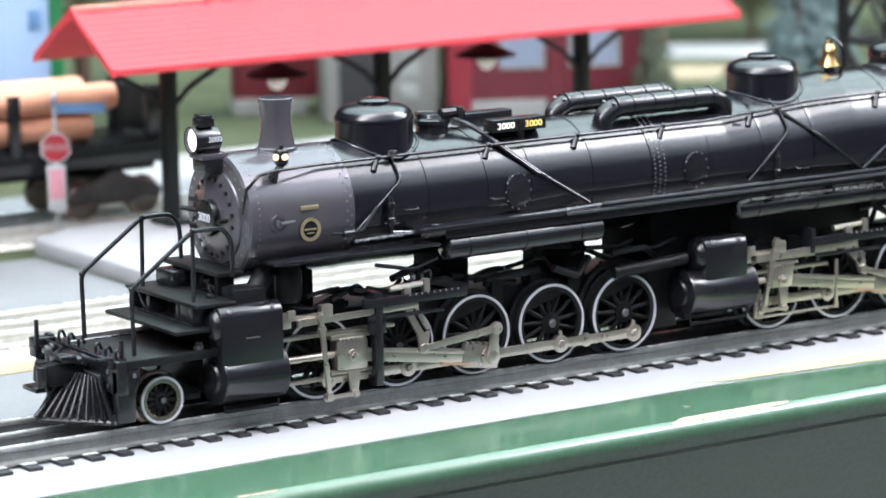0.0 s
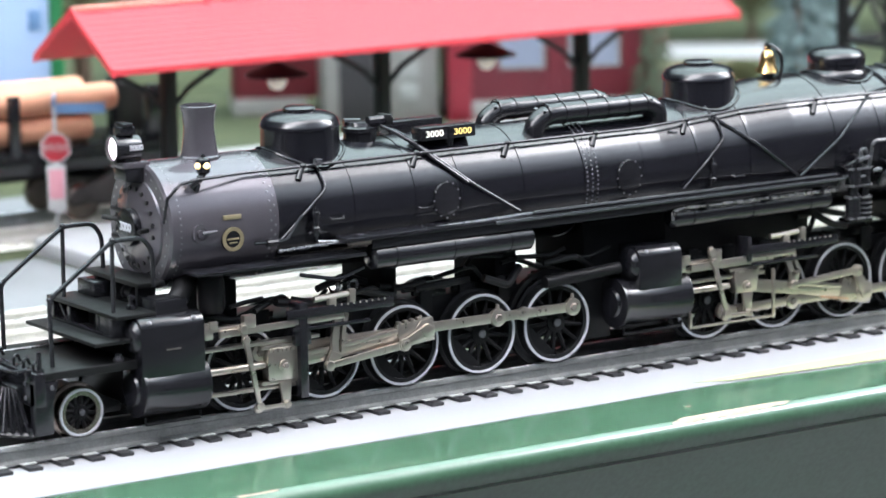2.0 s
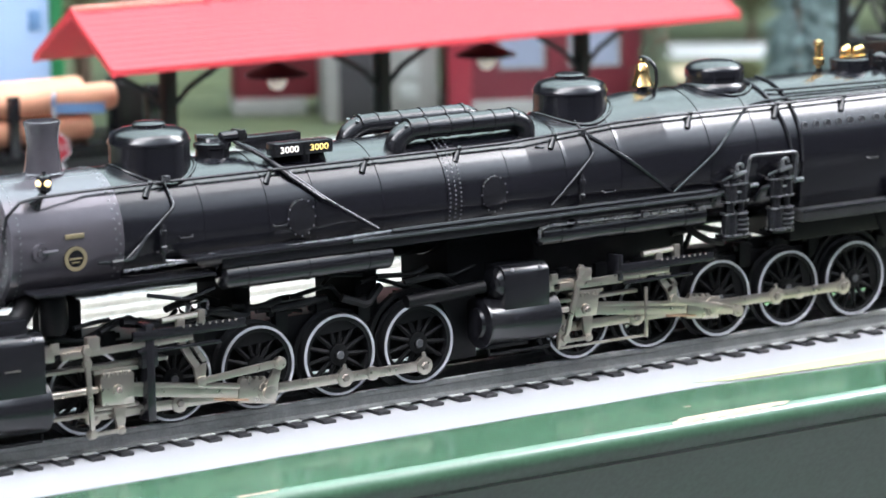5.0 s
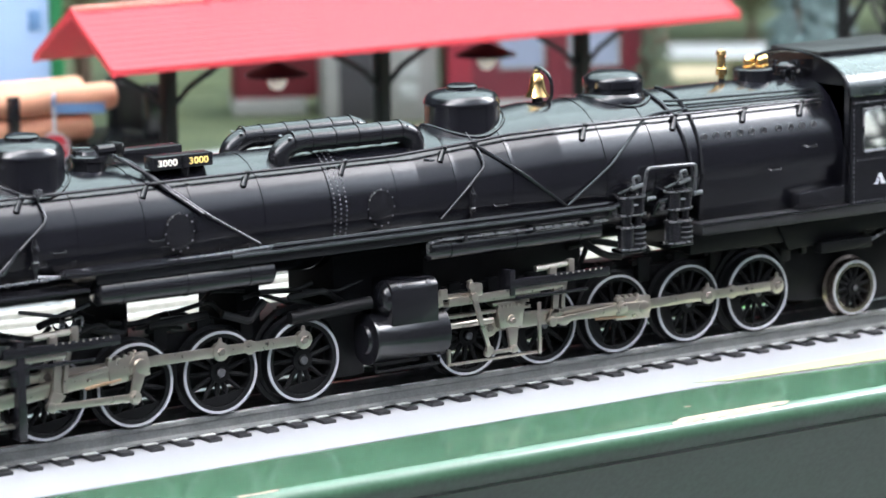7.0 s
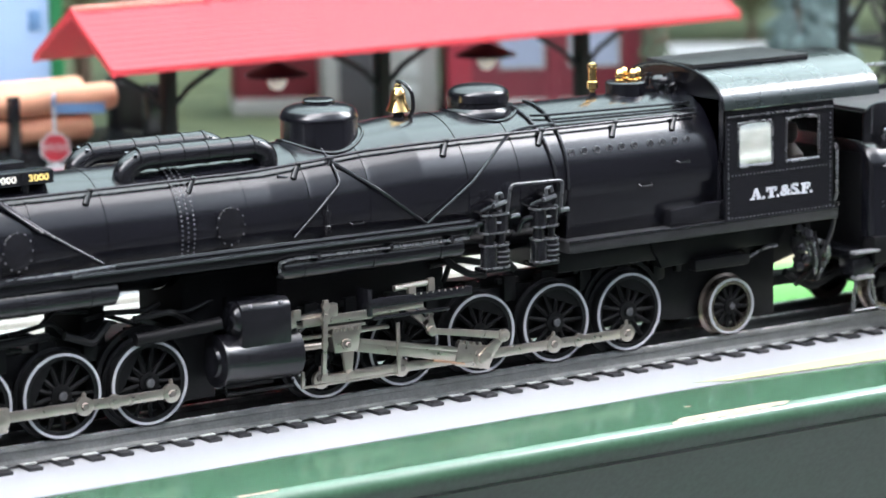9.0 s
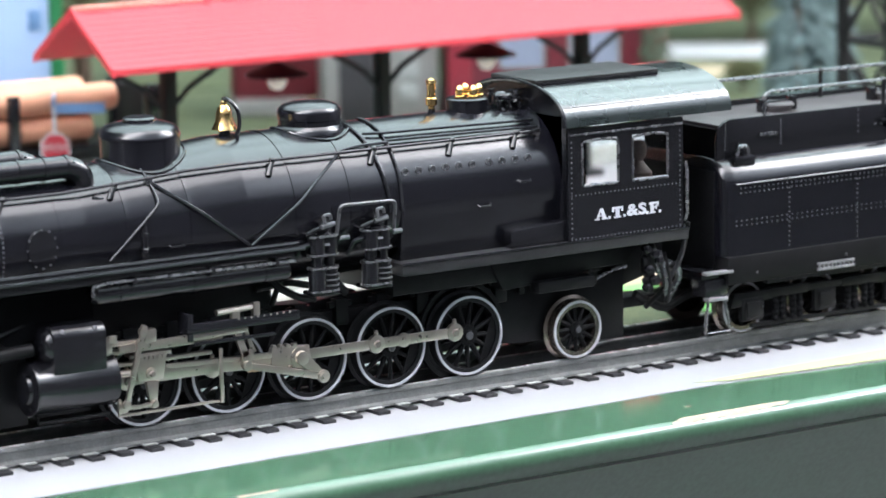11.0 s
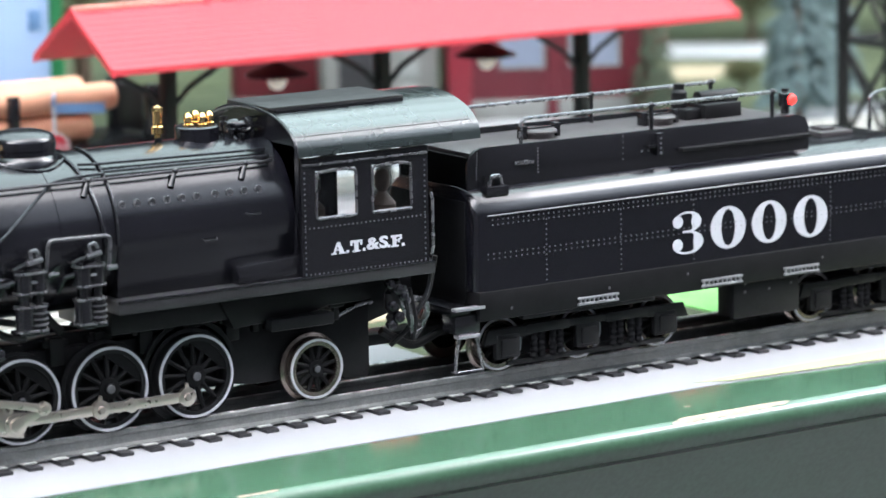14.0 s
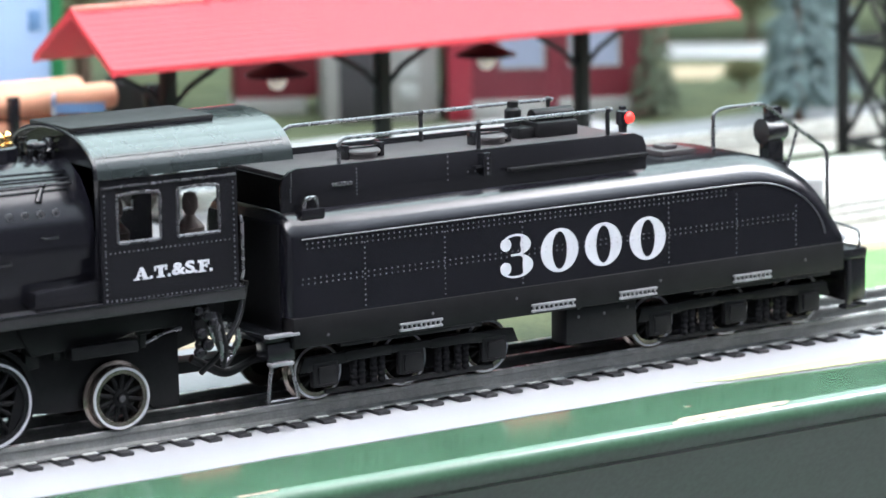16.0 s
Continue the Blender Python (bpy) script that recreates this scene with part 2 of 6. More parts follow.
def B():
    return bmesh.new()


def text_mesh(name, body, size, material, depth=0.15, bold=0.0, wide=1.0, gap=1.0):
    """Lettering in the built-in font as a thin mesh standing in the xz plane and facing -y, centred."""
    cu = bpy.data.curves.new(name, "FONT")
    cu.body, cu.size, cu.align_x, cu.align_y = body, size * MM, "CENTER", "CENTER"
    cu.extrude, cu.offset, cu.space_character = depth * MM, bold * MM, gap
    cu.resolution_u = 4
    ob = bpy.data.objects.new(name, cu)
    me = bpy.data.meshes.new_from_object(ob)
    bpy.data.objects.remove(ob)
    bpy.data.curves.remove(cu)
    me.transform(Matrix.Rotation(radians(90), 4, "X") @ Matrix.Diagonal((wide, 1, 1, 1)))
    me.materials.clear()
    me.materials.append(material)
    return me

# ---------------------------------------------------------------- the room round the layout
setting("floor", box(B(), -3500, 4500, -4500, 4500, -1050, -1000), FLOORPAINT, "grey-brown vinyl floor of the hobby room", "floor")
setting("ceiling", box(B(), -3500, 4500, -4500, 4500, 1700, 1750), CEILPAINT, "pale tiled ceiling above the layout", "ceiling")
for nm, q in (("wall_north", (-3500, 4500, 4400, 4500)), ("wall_south", (-3500, 4500, -4500, -4400)),
              ("wall_west", (-3600, -3500, -4500, 4500)), ("wall_east", (4500, 4600, -4500, 4500))):
    setting(nm, box(B(), *q, -1000, 1700), WALLPAINT, "plain dark painted room wall", "wall")


def ceiling_light(x0, x1, y0, y1, glow):
    t = thing("ceiling_light", "long fluorescent ceiling panel, lit, unseen, flush with the ceiling", "light", ((x0 + x1) / 2, (y0 + y1) / 2, 1700), "ceiling lights")
    w, d = (x1 - x0) / 2, (y1 - y0) / 2
    f = B()
    for q in ((-w, w, -d, -d + 8), (-w, w, d - 8, d), (-w, -w + 8, -d + 8, d - 8), (w - 8, w, -d + 8, d - 8)):
        box(f, *q, -32, 0)
    part("frame", f, WHITE, t)
    part("diffuser", box(B(), -w + 9, w - 9, -d + 9, d - 9, -30, -20), glow, t)


# the rows grow brighter towards the layout, graded to shape the boiler's reflections;
# those behind it are cooler and weaker, added for the teal sheen on top
for ya, glow in ((-3700, 0.4), (-2820, 0.9), (-1940, 2.4), (-1060, 15.0)):
    for xa, share in ((-2790, 1.3), (-1460, 0.9), (-130, 0.46), (1200, 1.65), (2530, 1.65)):
        ceiling_light(xa, xa + 1310, ya, ya + 870, diffuser(glow * share, (0.955, 0.95, 1.01) if ya > -1500 else (0.84, 0.94, 1.08)))
for xa in (-1180, 140, 1480):
    for ya, glow in ((-180, 6.2), (700, 4.2), (1580, 2.4)):
        ceiling_light(xa, xa + 1310, ya, ya + 870, diffuser(glow, (0.75, 0.93, 0.98)))

# ---------------------------------------------------------------- the layout board
DECK = -6.5
setting("ground", box(B(), -2500, 3800, -50, 3600, DECK - 18, DECK), GRASS, "green scenic turf over the layout board", "ground")


def fascia():
    """The painted edge board: a flat top with a rounded nose and a face leaned inward to darken it."""
    pts = [(-55.5, DECK), (-88.5, DECK)]
    for k in range(1, 15):
        a = radians(90 + 110 * k / 14)
        pts.append((-88.5 + 4.5 * math.cos(a), DECK - 4.5 + 4.5 * math.sin(a)))
    pts += [(-91.2, DECK - 8.6), (-89.0, DECK - 11.2), (-86.6, DECK - 12.3), (-84.6, DECK - 12.4), (-34, DECK - 95), (-24, DECK - 95), (-55.5, DECK - 19)]
    bm = prism(B(), pts, -1500, 2600, "yz")
    ob = setting("edge_board", bm, GREEN, "glossy dark green painted edge board, chipped on its nose", "edge board")
    chip = B()
    random.seed(5)
    for x0, x1, w, y in ((71, 118, 3.4, -89.6), (80, 104, 4.6, -90.0), (68, 80, 1.8, -90.8), (-97, -82, 1.0, -90.2), (84, 87, 1.2, -76)):
        n, up, dn = 14, [], []
        for k in range(n + 1):
            x = x0 + (x1 - x0) * k / n
            e = 0.25 if k in (0, n) else random.uniform(0.6, 1.0)
            up.append((x, y + w * e * 0.5))
            dn.append((x, y - w * e * 0.5))
        def nose(yy):
            c = max(-1.0, min(0.0, (yy + 88.5) / 4.5))
            return DECK - 4.5 + 4.5 * math.sqrt(1 - c * c) + 0.15
        rows = []
        for (xu, yu), (xd, yd) in zip(up, dn):
            rows.append([chip.verts.new(V(xu, yu + (yd - yu) * j / 4, nose(yu + (yd - yu) * j / 4))) for j in range(5)])
        for a, b in zip(rows, rows[1:]):
            for j in range(4):
                chip.faces.new((a[j], b[j], b[j + 1], a[j + 1]))
    bmesh.ops.recalc_face_normals(chip, faces=chip.faces[:])
    part("chipped_patch", chip, CHIP, ob, "bare wood where the green paint has flaked off")


fascia()
random.seed(3)


def shoulder():
    bm = B()
    n = 160
    rows = []
    for k in range(n + 1):
        x = -1500 + 4100 * k / n
        e = random.uniform(-0.5, 0.5) - (0.0 if x < 120 else min(9.0, (x - 120) * 0.09))
        rows.append([bm.verts.new(V(x, 24, DECK + 0.6)), bm.verts.new(V(x, -52, DECK + 0.6)), bm.verts.new(V(x, -55 + e, DECK + 0.2)), bm.verts.new(V(x, -55 + e, DECK - 1))])
    for a, b in zip(rows, rows[1:]):
        for j in range(3):
            bm.faces.new((a[j], b[j], b[j + 1], a[j + 1]))
    bmesh.ops.recalc_face_normals(bm, faces=bm.faces[:])
    return bm


setting("track_shoulder", shoulder(), SHOULDER, "white painted strip under and beside the front track", "shoulder")
yel = B()
prism(yel, [(108, -50), (120, -54.6), (170, -59.0), (222, -63.6), (420, -63.6), (420, -46), (300, -44), (200, -47), (140, -49)], DECK + 0.65, DECK + 0.8, "xy")
setting("yellow_stain", yel, mat("pale_yellow_stain", (0.36, 0.38, 0.215), 0.7, 0, 0.1, 60, 0.2, 900), "pale yellow-green stain on the white strip", "stain")


def strip(name, y0, y1, h, material, label, cat, x0=-1500, x1=3000):
    bm = box(B(), x0, x1, y0, y1, DECK - 1, DECK + h, 0.2)
    return setting(name, bm, material, label, cat)


strip("tan_strip", 112, 128, 0.5, TAN, "tan gravel strip between two tracks", "gravel")
strip("pale_bed", 128, 205, 0.9, LIGHTBED, "pale ballast bed of the second track", "ballast")
strip("grey_apron", 24.5, 111, 0.4, ROAD, "grey painted ground beside the front track", "ground", -1500, 60)
strip("pale_verge", 24.5, 28, 0.4, LIGHTBED, "pale gravel verge beside the front track", "verge", 190, 3000)
strip("grey_yard", 205, 318, 0.4, ROAD, "grey painted yard beside the platform", "yard", -1500, 40)
strip("pale_yard", 205, 322, 0.5, LIGHTBED, "pale gravel yard past the platform", "yard", 396, 3000)
strip("pale_bed_far", 342, 402, 0.9, LIGHTBED, "pale ballast bed of the far track", "ballast", -1500, 3000)
strip("bright_turf", 28.5, 111, 0.6, mat("bright_green_flock", (0.14, 0.36, 0.10), 0.9, 0.0, 0.25, 60, 0.5, 700), "bright green flocked strip between the tracks", "turf", 191, 3000)
strip("grey_road", 425, 470, 0.5, ROAD, "grey model road crossing the layout", "road")
setting("pale_road", prism(B(), [(661, 708), (710, 665), (756, 719), (704, 765)], DECK - 1, DECK + 0.9, "xy"), WHITE, "pale concrete model road far behind", "road")
setting("tan_verge", prism(B(), [(598, 617), (619, 599), (670, 643), (640, 669)], DECK - 1, DECK + 0.8, "xy"), TAN, "dry tan verge beside the far road", "verge")
strip("pale_forecourt", 470, 540, 0.6, CONCRETE, "pale forecourt in front of the red building", "forecourt", 150, 470)
strip("far_lawn", 760, 900, 0.6, GRASS, "far lawn of green turf", "lawn")


def t_rail(y, x0=-1500, x1=2600, top=1.0):
    """A rail with head, web and foot."""
    z0 = DECK + 1.6
    pts = [(-2.2, z0), (2.2, z0), (2.2, z0 + 0.7), (0.6, z0 + 1.4), (0.6, top - 2.0), (1.25, top - 1.5), (1.25, top - 0.3), (0.9, top), (-0.9, top),
           (-1.25, top - 0.3), (-1.25, top - 1.5), (-0.6, top - 2.0), (-0.6, z0 + 1.4), (-2.2, z0 + 0.7)]
    return prism(B(), [(y + u, w) for u, w in pts], x0, x1, "yz")


def rail_caps(y, x0=-1500, x1=2600, top=1.0):
    return box(B(), x0, x1, y - 0.85, y + 0.85, top - 0.1, top + 0.12, 0.05)


def track(yc, name, label, loose):
    tr = thing(name, label, "railway track", (0, 0, 0))
    tr["kind"] = "structure"
    for y in (-17.1, 17.1, 0):
        r = part("rail", t_rail(yc + y), RAILSIDE if loose else PALERAIL, tr)
        part("rail_head", rail_caps(yc + y), RAIL, r, "bright worn running surface, part of its shine painted")
    tie = mesh_of(box(B(), -2.4, 2.4, -26, 26, DECK - 0.5, DECK + 1.75, 0.25), "tie", TIE)
    plate = mesh_of(box(B(), -2.6, 2.6, -21.5, -18.6, DECK + 1.75, DECK + 2.1, 0.1), "tie_plate", PLATE)
    if not loose:
        bm = B()
        for k in range(230):
            x = -700 + 10.75 * k
            box(bm, x - 2.4, x + 2.4, yc - 26, yc + 26, DECK - 0.5, DECK + 1.75)
        ob = part("ties", bm, PALETIE, tr)
        ob["kind"] = "stuff"
    return tr, tie, plate


front_track, TIE_MESH, PLATE_MESH = track(0, "railway_track", "three-rail model track with dark ties on a white strip", True)
track(167, "railway_track", "second three-rail model track on pale ballast", False)
track(372, "railway_track", "far three-rail model track carrying the log car", False)


# ---------------------------------------------------------------- the platform and its canopy
def platform():
    t = thing("station_platform", "grey moulded platform slab with a ramped end", "platform", (0, 0, DECK))
    pts = [(42, 0), (392, 0), (392, 10.5), (60, 10.5), (42, 7)]
    part("slab", prism(B(), pts, 222, 326, "xz", 0.8), CONCRETE, t)
    part("kerb_edge", box(B(), 60, 392, 221, 224, 10.4, 11.2, 0.2), WHITE, t, "pale front edge")
    for x in (98, 206, 315):
        f = box(B(), x - 6, x + 6, 296, 314, 10.5, 13, 0.5)
        part("post_base", f, POSTBLK, t)


platform()


def canopy():
    t = thing("platform_canopy", "red shingled gable canopy on dark posts over the platform", "canopy", (0, 305, DECK + 10.5))
    x0, x1, w, ez, rz = 53.5, 379, 35.5, 72.9, 95.4
    for sgn, nm in ((-1, "roof_slope"), (1, "roof_slope")):
        bm = B()
        prism(bm, [(0, rz), (sgn * w, ez), (sgn * w, ez - 2.2), (0, rz - 2.6)], x0, x1, "yz")
        slope = part(nm, bm, REDROOF, t)
        n = 11
        for k in range(n):
            y0, y1 = sgn * w * k / n, sgn * w * (k + 1) / n
            z0, z1 = rz + (ez - rz) * k / n, rz + (ez - rz) * (k + 1) / n
            c = prism(B(), [(y0, z0 + 0.02), (y1, z1 + 0.28), (y1, z1), (y0, z0 - 0.3)], x0 + 0.2, x1 - 0.2, "yz")
            part("shingle_course", c, REDROOF, slope)
    for x in (x0 - 0.8, x1 - 0.7):
        part("barge_board", prism(B(), [(0, rz + 1), (-w - 0.6, ez + 0.6), (-w - 0.6, ez - 2.8), (0, rz - 3.2), (w + 0.6, ez - 2.8), (w + 0.6, ez + 0.6)], x, x + 1.5, "yz"), REDROOF, t)
    part("ridge_cap", box(B(), x0, x1, -1.6, 1.6, rz - 0.6, rz + 1.3, 0.5), mat("pale_red_ridge", (0.72, 0.30, 0.24), 0.5, 0, 0.1, 60, 0.1, 900), t, "pale red ridge cap")
    part("finial", lathe(B(), [(0, 6), (2.2, 4.5), (3.4, 2), (3.0, 0), (4.4, -2.5)], (118, 0, rz), "z", 16), REDROOF, t)
    for x in (98, 206, 315):
        p = B()
        box(p, x - 3.0, x + 3.0, -3.0, 3.0, 0.2, 78, 0.5)
        part("post", p, POSTBLK, t)
        for sgn in (-1, 1):
            part("brace", tube(B(), [(x + sgn * 2, 0, 50), (x + sgn * 10, 0, 58), (x + sgn * 26, 0, 67)], 1.3, 8), POSTBLK, t)
    for x in (152, 262):
        l = part("hanging_lamp", lathe(B(), [(0.7, 74), (0.7, 66), (3, 65), (13.5, 60.5), (14, 59.5), (12.6, 59.8), (0, 63)], (x, 0, 0), "z", 24), POSTBLK, t, "black dished lamp shade")
        part("globe", ball(B(), (x, 0, 57.5), 4.4, 16), BULB, l)


canopy()


# ---------------------------------------------------------------- log car on the far track
def log_car():
    t = thing("log_car", "black flat car loaded with orange-brown logs, standing on the far track", "rail car", (0, 372, 1))
    dk = part("deck", box(B(), -190, 122, -24, 24, 28, 34, 0.6), BLACK, t)
    part("centre_sill", box(B(), -190, 122, -8, 8, 18, 28, 0.5), BLACK, dk)
    part("side_sill", box(B(), -190, 120, -24.6, -22.5, 23.5, 31, 0.4), BLACK, dk)
    for y in (-17.5, 17.5):
        part("end_rack_post", box(B(), 113, 120, y - 2.5, y + 2.5, 34, 57, 0.6), BLACK, t)
    part("end_rack_panel", box(B(), 115, 118, -15, 15, 35, 55, 0.5), DULL, t)
    for x in (-150, -85, -20, 46):
        part("stake", box(B(), x - 2.4, x + 2.4, -25, -21, 31, 58, 0.5), BLACK, t)
    random.seed(11)
    spots = [(-14, 41), (0, 41), (14, 41), (-15, 53.5), (-1, 53.5), (13, 53.5), (-8, 62.5), (6, 62.5)]
    for k, (y, z) in enumerate(spots):
        r = 6.0 + random.uniform(-0.5, 0.5)
        x1 = (86, 92, 88, 98, 90, 96, 26, 50)[k]
        bm = B()
        lathe(bm, [(0, -180), (r * 0.94, -180), (r, -178), (r * 0.99, -60), (r * 1.02, 10), (r, x1 - 2), (r * 0.94, x1)], (0, y, z), "x", 20)
        lg = part("log", bm, TERRA, t)
        part("log_end", cyl(B(), (x1 - 0.5, y, z), (x1 + 0.2, y, z), r * 0.93, seg=20), LOGEND, lg)
    for xc in (-150, 95):
        tk = B()
        prism(tk, [(-23, 11), (-19, 14), (-8, 18), (0, 22), (8, 18), (19, 14), (23, 11), (21, 7.5), (14, 8.5), (8, 6.5), (-8, 6.5), (-14, 8.5), (-21, 7.5)], -22.5, -20, "xz", 0.4)
        box(tk, -7, 7, -22, 22, 10, 17, 0.5)
        truck = part("truck", tk, mat("grey_truck_casting", (0.06, 0.055, 0.055), 0.5, 0.2, 0.3, 200, 0.2, 1500), t, at=(xc, 0, 0))
        for dx in (-15, 15):
            for sg in (-1, 1):
                part("wheel", lathe(B(), [(0, -1.5), (7.5, -1.5), (8.2, -1), (8.2, 1.5), (9.2, 1.7), (9.2, 2.5), (0, 2.5)], (dx, sg * 18.5, 8.3), "y", 20), TREAD, truck)


log_car()


# ---------------------------------------------------------------- road sign
def octagon(r, y0, y1):
    return prism(B(), [(r * math.cos(radians(22.5 + 45 * k)), r * math.sin(radians(22.5 + 45 * k))) for k in range(8)], y0, y1, "xz")


def stop_sign():
    t = thing("stop_sign", "small red stop sign with blue street plates on a white post", "road sign", (61, 340, DECK + 0.5), turn=-28)
    part("post", cyl(B(), (0, 0.8, 0), (0, 0.8, 65), 0.9, seg=10), WHITE, t)
    part("post_foot", cyl(B(), (0, 0.8, 0), (0, 0.8, 1.6), 3.2, 2.6, seg=14), CONCRETE, t)
    o = octagon(7.0, -0.4, 0.1)
    rim = part("white_rim", o, WHITE, t, at=(0, 0, 42.4))
    part("red_face", octagon(6.2, -0.7, -0.4), STOPRED, rim)
    part("word_bar", text_mesh("word_bar", "STOP", 4.4, WHITE, 0.08), WHITE, rim, at=(0, -0.8, 0))
    part("lower_plate", box(B(), -4.0, 4.0, -0.3, 0.1, 14.6, 35, 0.1), WHITE, t)
    part("lower_plate_panel", box(B(), -3.2, 3.2, -0.6, -0.3, 20, 33, 0.1), mat("faded_pink_print", (0.55, 0.25, 0.30), 0.5), t)
    part("street_plate", box(B(), -1, 22, 0.2, 1.2, 57, 61.5, 0.1), STREETBLUE, t)
    part("street_plate", box(B(), -0.6, 0.6, -10, 12, 61.6, 65, 0.1), STREETBLUE, t)


stop_sign()


# ---------------------------------------------------------------- buildings behind
def window(parent, x0, x1, z0, z1, y):
    f = B()
    for q in ((x0, x1, z0, z0 + 1.2), (x0, x1, z1 - 1.2, z1), (x0, x0 + 1.2, z0 + 1.2, z1 - 1.2), (x1 - 1.2, x1, z0 + 1.2, z1 - 1.2)):
        box(f, q[0], q[1], y - 1.0, y + 0.3, q[2], q[3])
    w = part("window", f, GREYWALL, parent)
    part("pane", box(B(), x0 + 1.2, x1 - 1.2, y - 0.4, y - 0.1, z0 + 1.2, z1 - 1.2), GLASSY, w)


def red_building():
    t = thing("red_station_building", "dark red model building with pale base and blue-grey windows", "building", (405, 552, DECK), turn=-27)
    part("wall", box(B(), 0, 106, 0, 60, 11, 95, 0.6), REDWALL, t)
    part("base_course", box(B(), -0.8, 106.8, -0.8, 60.8, 0, 11.2, 0.4), GREYWALL, t)
    part("corner_post", box(B(), -1.5, 11, -1.5, 10, 0.5, 96, 0.4), mat("bright_red_corner", (0.19, 0.010, 0.022), 0.45), t)
    part("corner_post", box(B(), 52, 58, -2.0, 2, 0.5, 96, 0.4), REDWALL, t)
    part("corner_post", box(B(), 98, 107.5, -1.5, 10, 0.5, 96, 0.4), REDWALL, t)
    window(t, 26, 51, 28, 50, 0)
    window(t, 64, 92, 28, 50, 0)
    window(t, 26, 51, 60, 82, 0)
    window(t, 64, 92, 60, 82, 0)
    part("roof", prism(B(), [(-5, 95), (30, 118), (65, 95)], -5, 112, "yz"), DARKWALL, t)


def grey_building():
    t = thing("grey_shed_building", "pale grey model shed with a dark doorway", "building", (348, 590, DECK), turn=-27)
    part("wall", box(B(), 0, 62, 0, 55, 0, 92, 0.6), GREYWALL, t)
    part("doorway", box(B(), 8, 27, -1.0, 0.5, 0, 70, 0.3), DARKWALL, t)
    d = part("door_leaf", box(B(), 38, 54, -1.2, 0.5, 6, 60, 0.3), GREYWALL, t)
    for z in (12, 24, 36, 48):
        part("door_panel", box(B(), 41, 51, -1.9, -1.2, z, z + 9, 0.3), mat("mid_grey_panel", (0.25, 0.27, 0.26), 0.6), d)
    part("roof", box(B(), -4, 66, -4, 59, 92, 96, 0.5), DARKWALL, t)


def maroon_shed():
    t = thing("maroon_shed", "small maroon model shed with a pale base", "building", (326, 650, DECK), turn=-27)
    part("wall", box(B(), 0, 52, 0, 40, 9, 70, 0.5), mat("maroon_plastic", (0.10, 0.010, 0.016), 0.5), t)
    part("base_course", box(B(), -0.6, 40, -0.8, 40.5, 0, 9.3, 0.4), GREYWALL, t)
    part("roof", prism(B(), [(-4, 70), (20, 84), (44, 70)], -3, 55, "yz"), DARKWALL, t)


red_building()
grey_building()
maroon_shed()


def billboard():
    t = thing("trackside_billboard", "pale blue sign panel in a bright green frame", "billboard", (150, 520, DECK), turn=-25)
    part("panel", box(B(), -70, 0, 0, 2, 22, 110, 0.3), SKYBLUE, t)
    f = B()
    box(f, 0, 6.5, -2, 4, 0, 116, 0.5)
    box(f, -70, 0, -2, 4, 110, 116, 0.5)
    box(f, -70, 0, -2, 4, 16, 22, 0.5)
    box(f, -76, -70, -2, 4, 0, 116, 0.5)
    part("frame", f, SIGNGREEN, t)
    part("print_patch", box(B(), -10, -4, -0.6, 0.1, 72, 82, 0.1), STREETBLUE, t)


billboard()


# ---------------------------------------------------------------- trees
def conifer(x, y, height, width, material, label, seed, clumps=420):
    rnd = random.Random(seed)
    t = thing("conifer_tree", label, "tree", (x, y, DECK), "model trees")
    part("trunk", cyl(B(), (0, 0, 0), (0, 0, height * 0.95), width * 0.06, width * 0.01, 10), BARK, t)
    verts, faces = [], []
    for k in range(clumps):
        f = rnd.random() ** 1.3
        z = height * (0.06 + 0.92 * f)
        rad = width / 2 * (1 - f) ** 0.85 + 1.0
        a = rnd.uniform(0, 2 * math.pi)
        r0, r1 = rad * rnd.uniform(0.1, 0.5), rad * rnd.uniform(0.75, 1.12)
        droop = rnd.uniform(0.15, 0.5) * (r1 - r0)
        w = rnd.uniform(1.6, 3.2) * width / 60
        d, sd = Vector((math.cos(a), math.sin(a), 0)), Vector((-math.sin(a), math.cos(a), 0))
        p0 = d * r0 + Vector((0, 0, z + droop * 0.5))
        pm = d * (r0 + r1) / 2 + Vector((0, 0, z + droop * 0.2))
        p1 = d * r1 + Vector((0, 0, z - droop))
        i = len(verts)
        up = Vector((0, 0, w * 0.9))
        verts += [p0, pm + sd * w, pm - sd * w, pm + up, pm - up * 0.6, p1]
        faces += [(i, i + 1, i + 3), (i, i + 3, i + 2), (i, i + 4, i + 1), (i, i + 2, i + 4), (i + 1, i + 5, i + 3), (i + 3, i + 5, i + 2), (i + 1, i + 4, i + 5), (i + 4, i + 2, i + 5)]
    me = bpy.data.meshes.new("crown")
    me.from_pydata([v * MM for v in verts], [], faces)
    me.materials.append(material)
    part("crown", me, material, t)


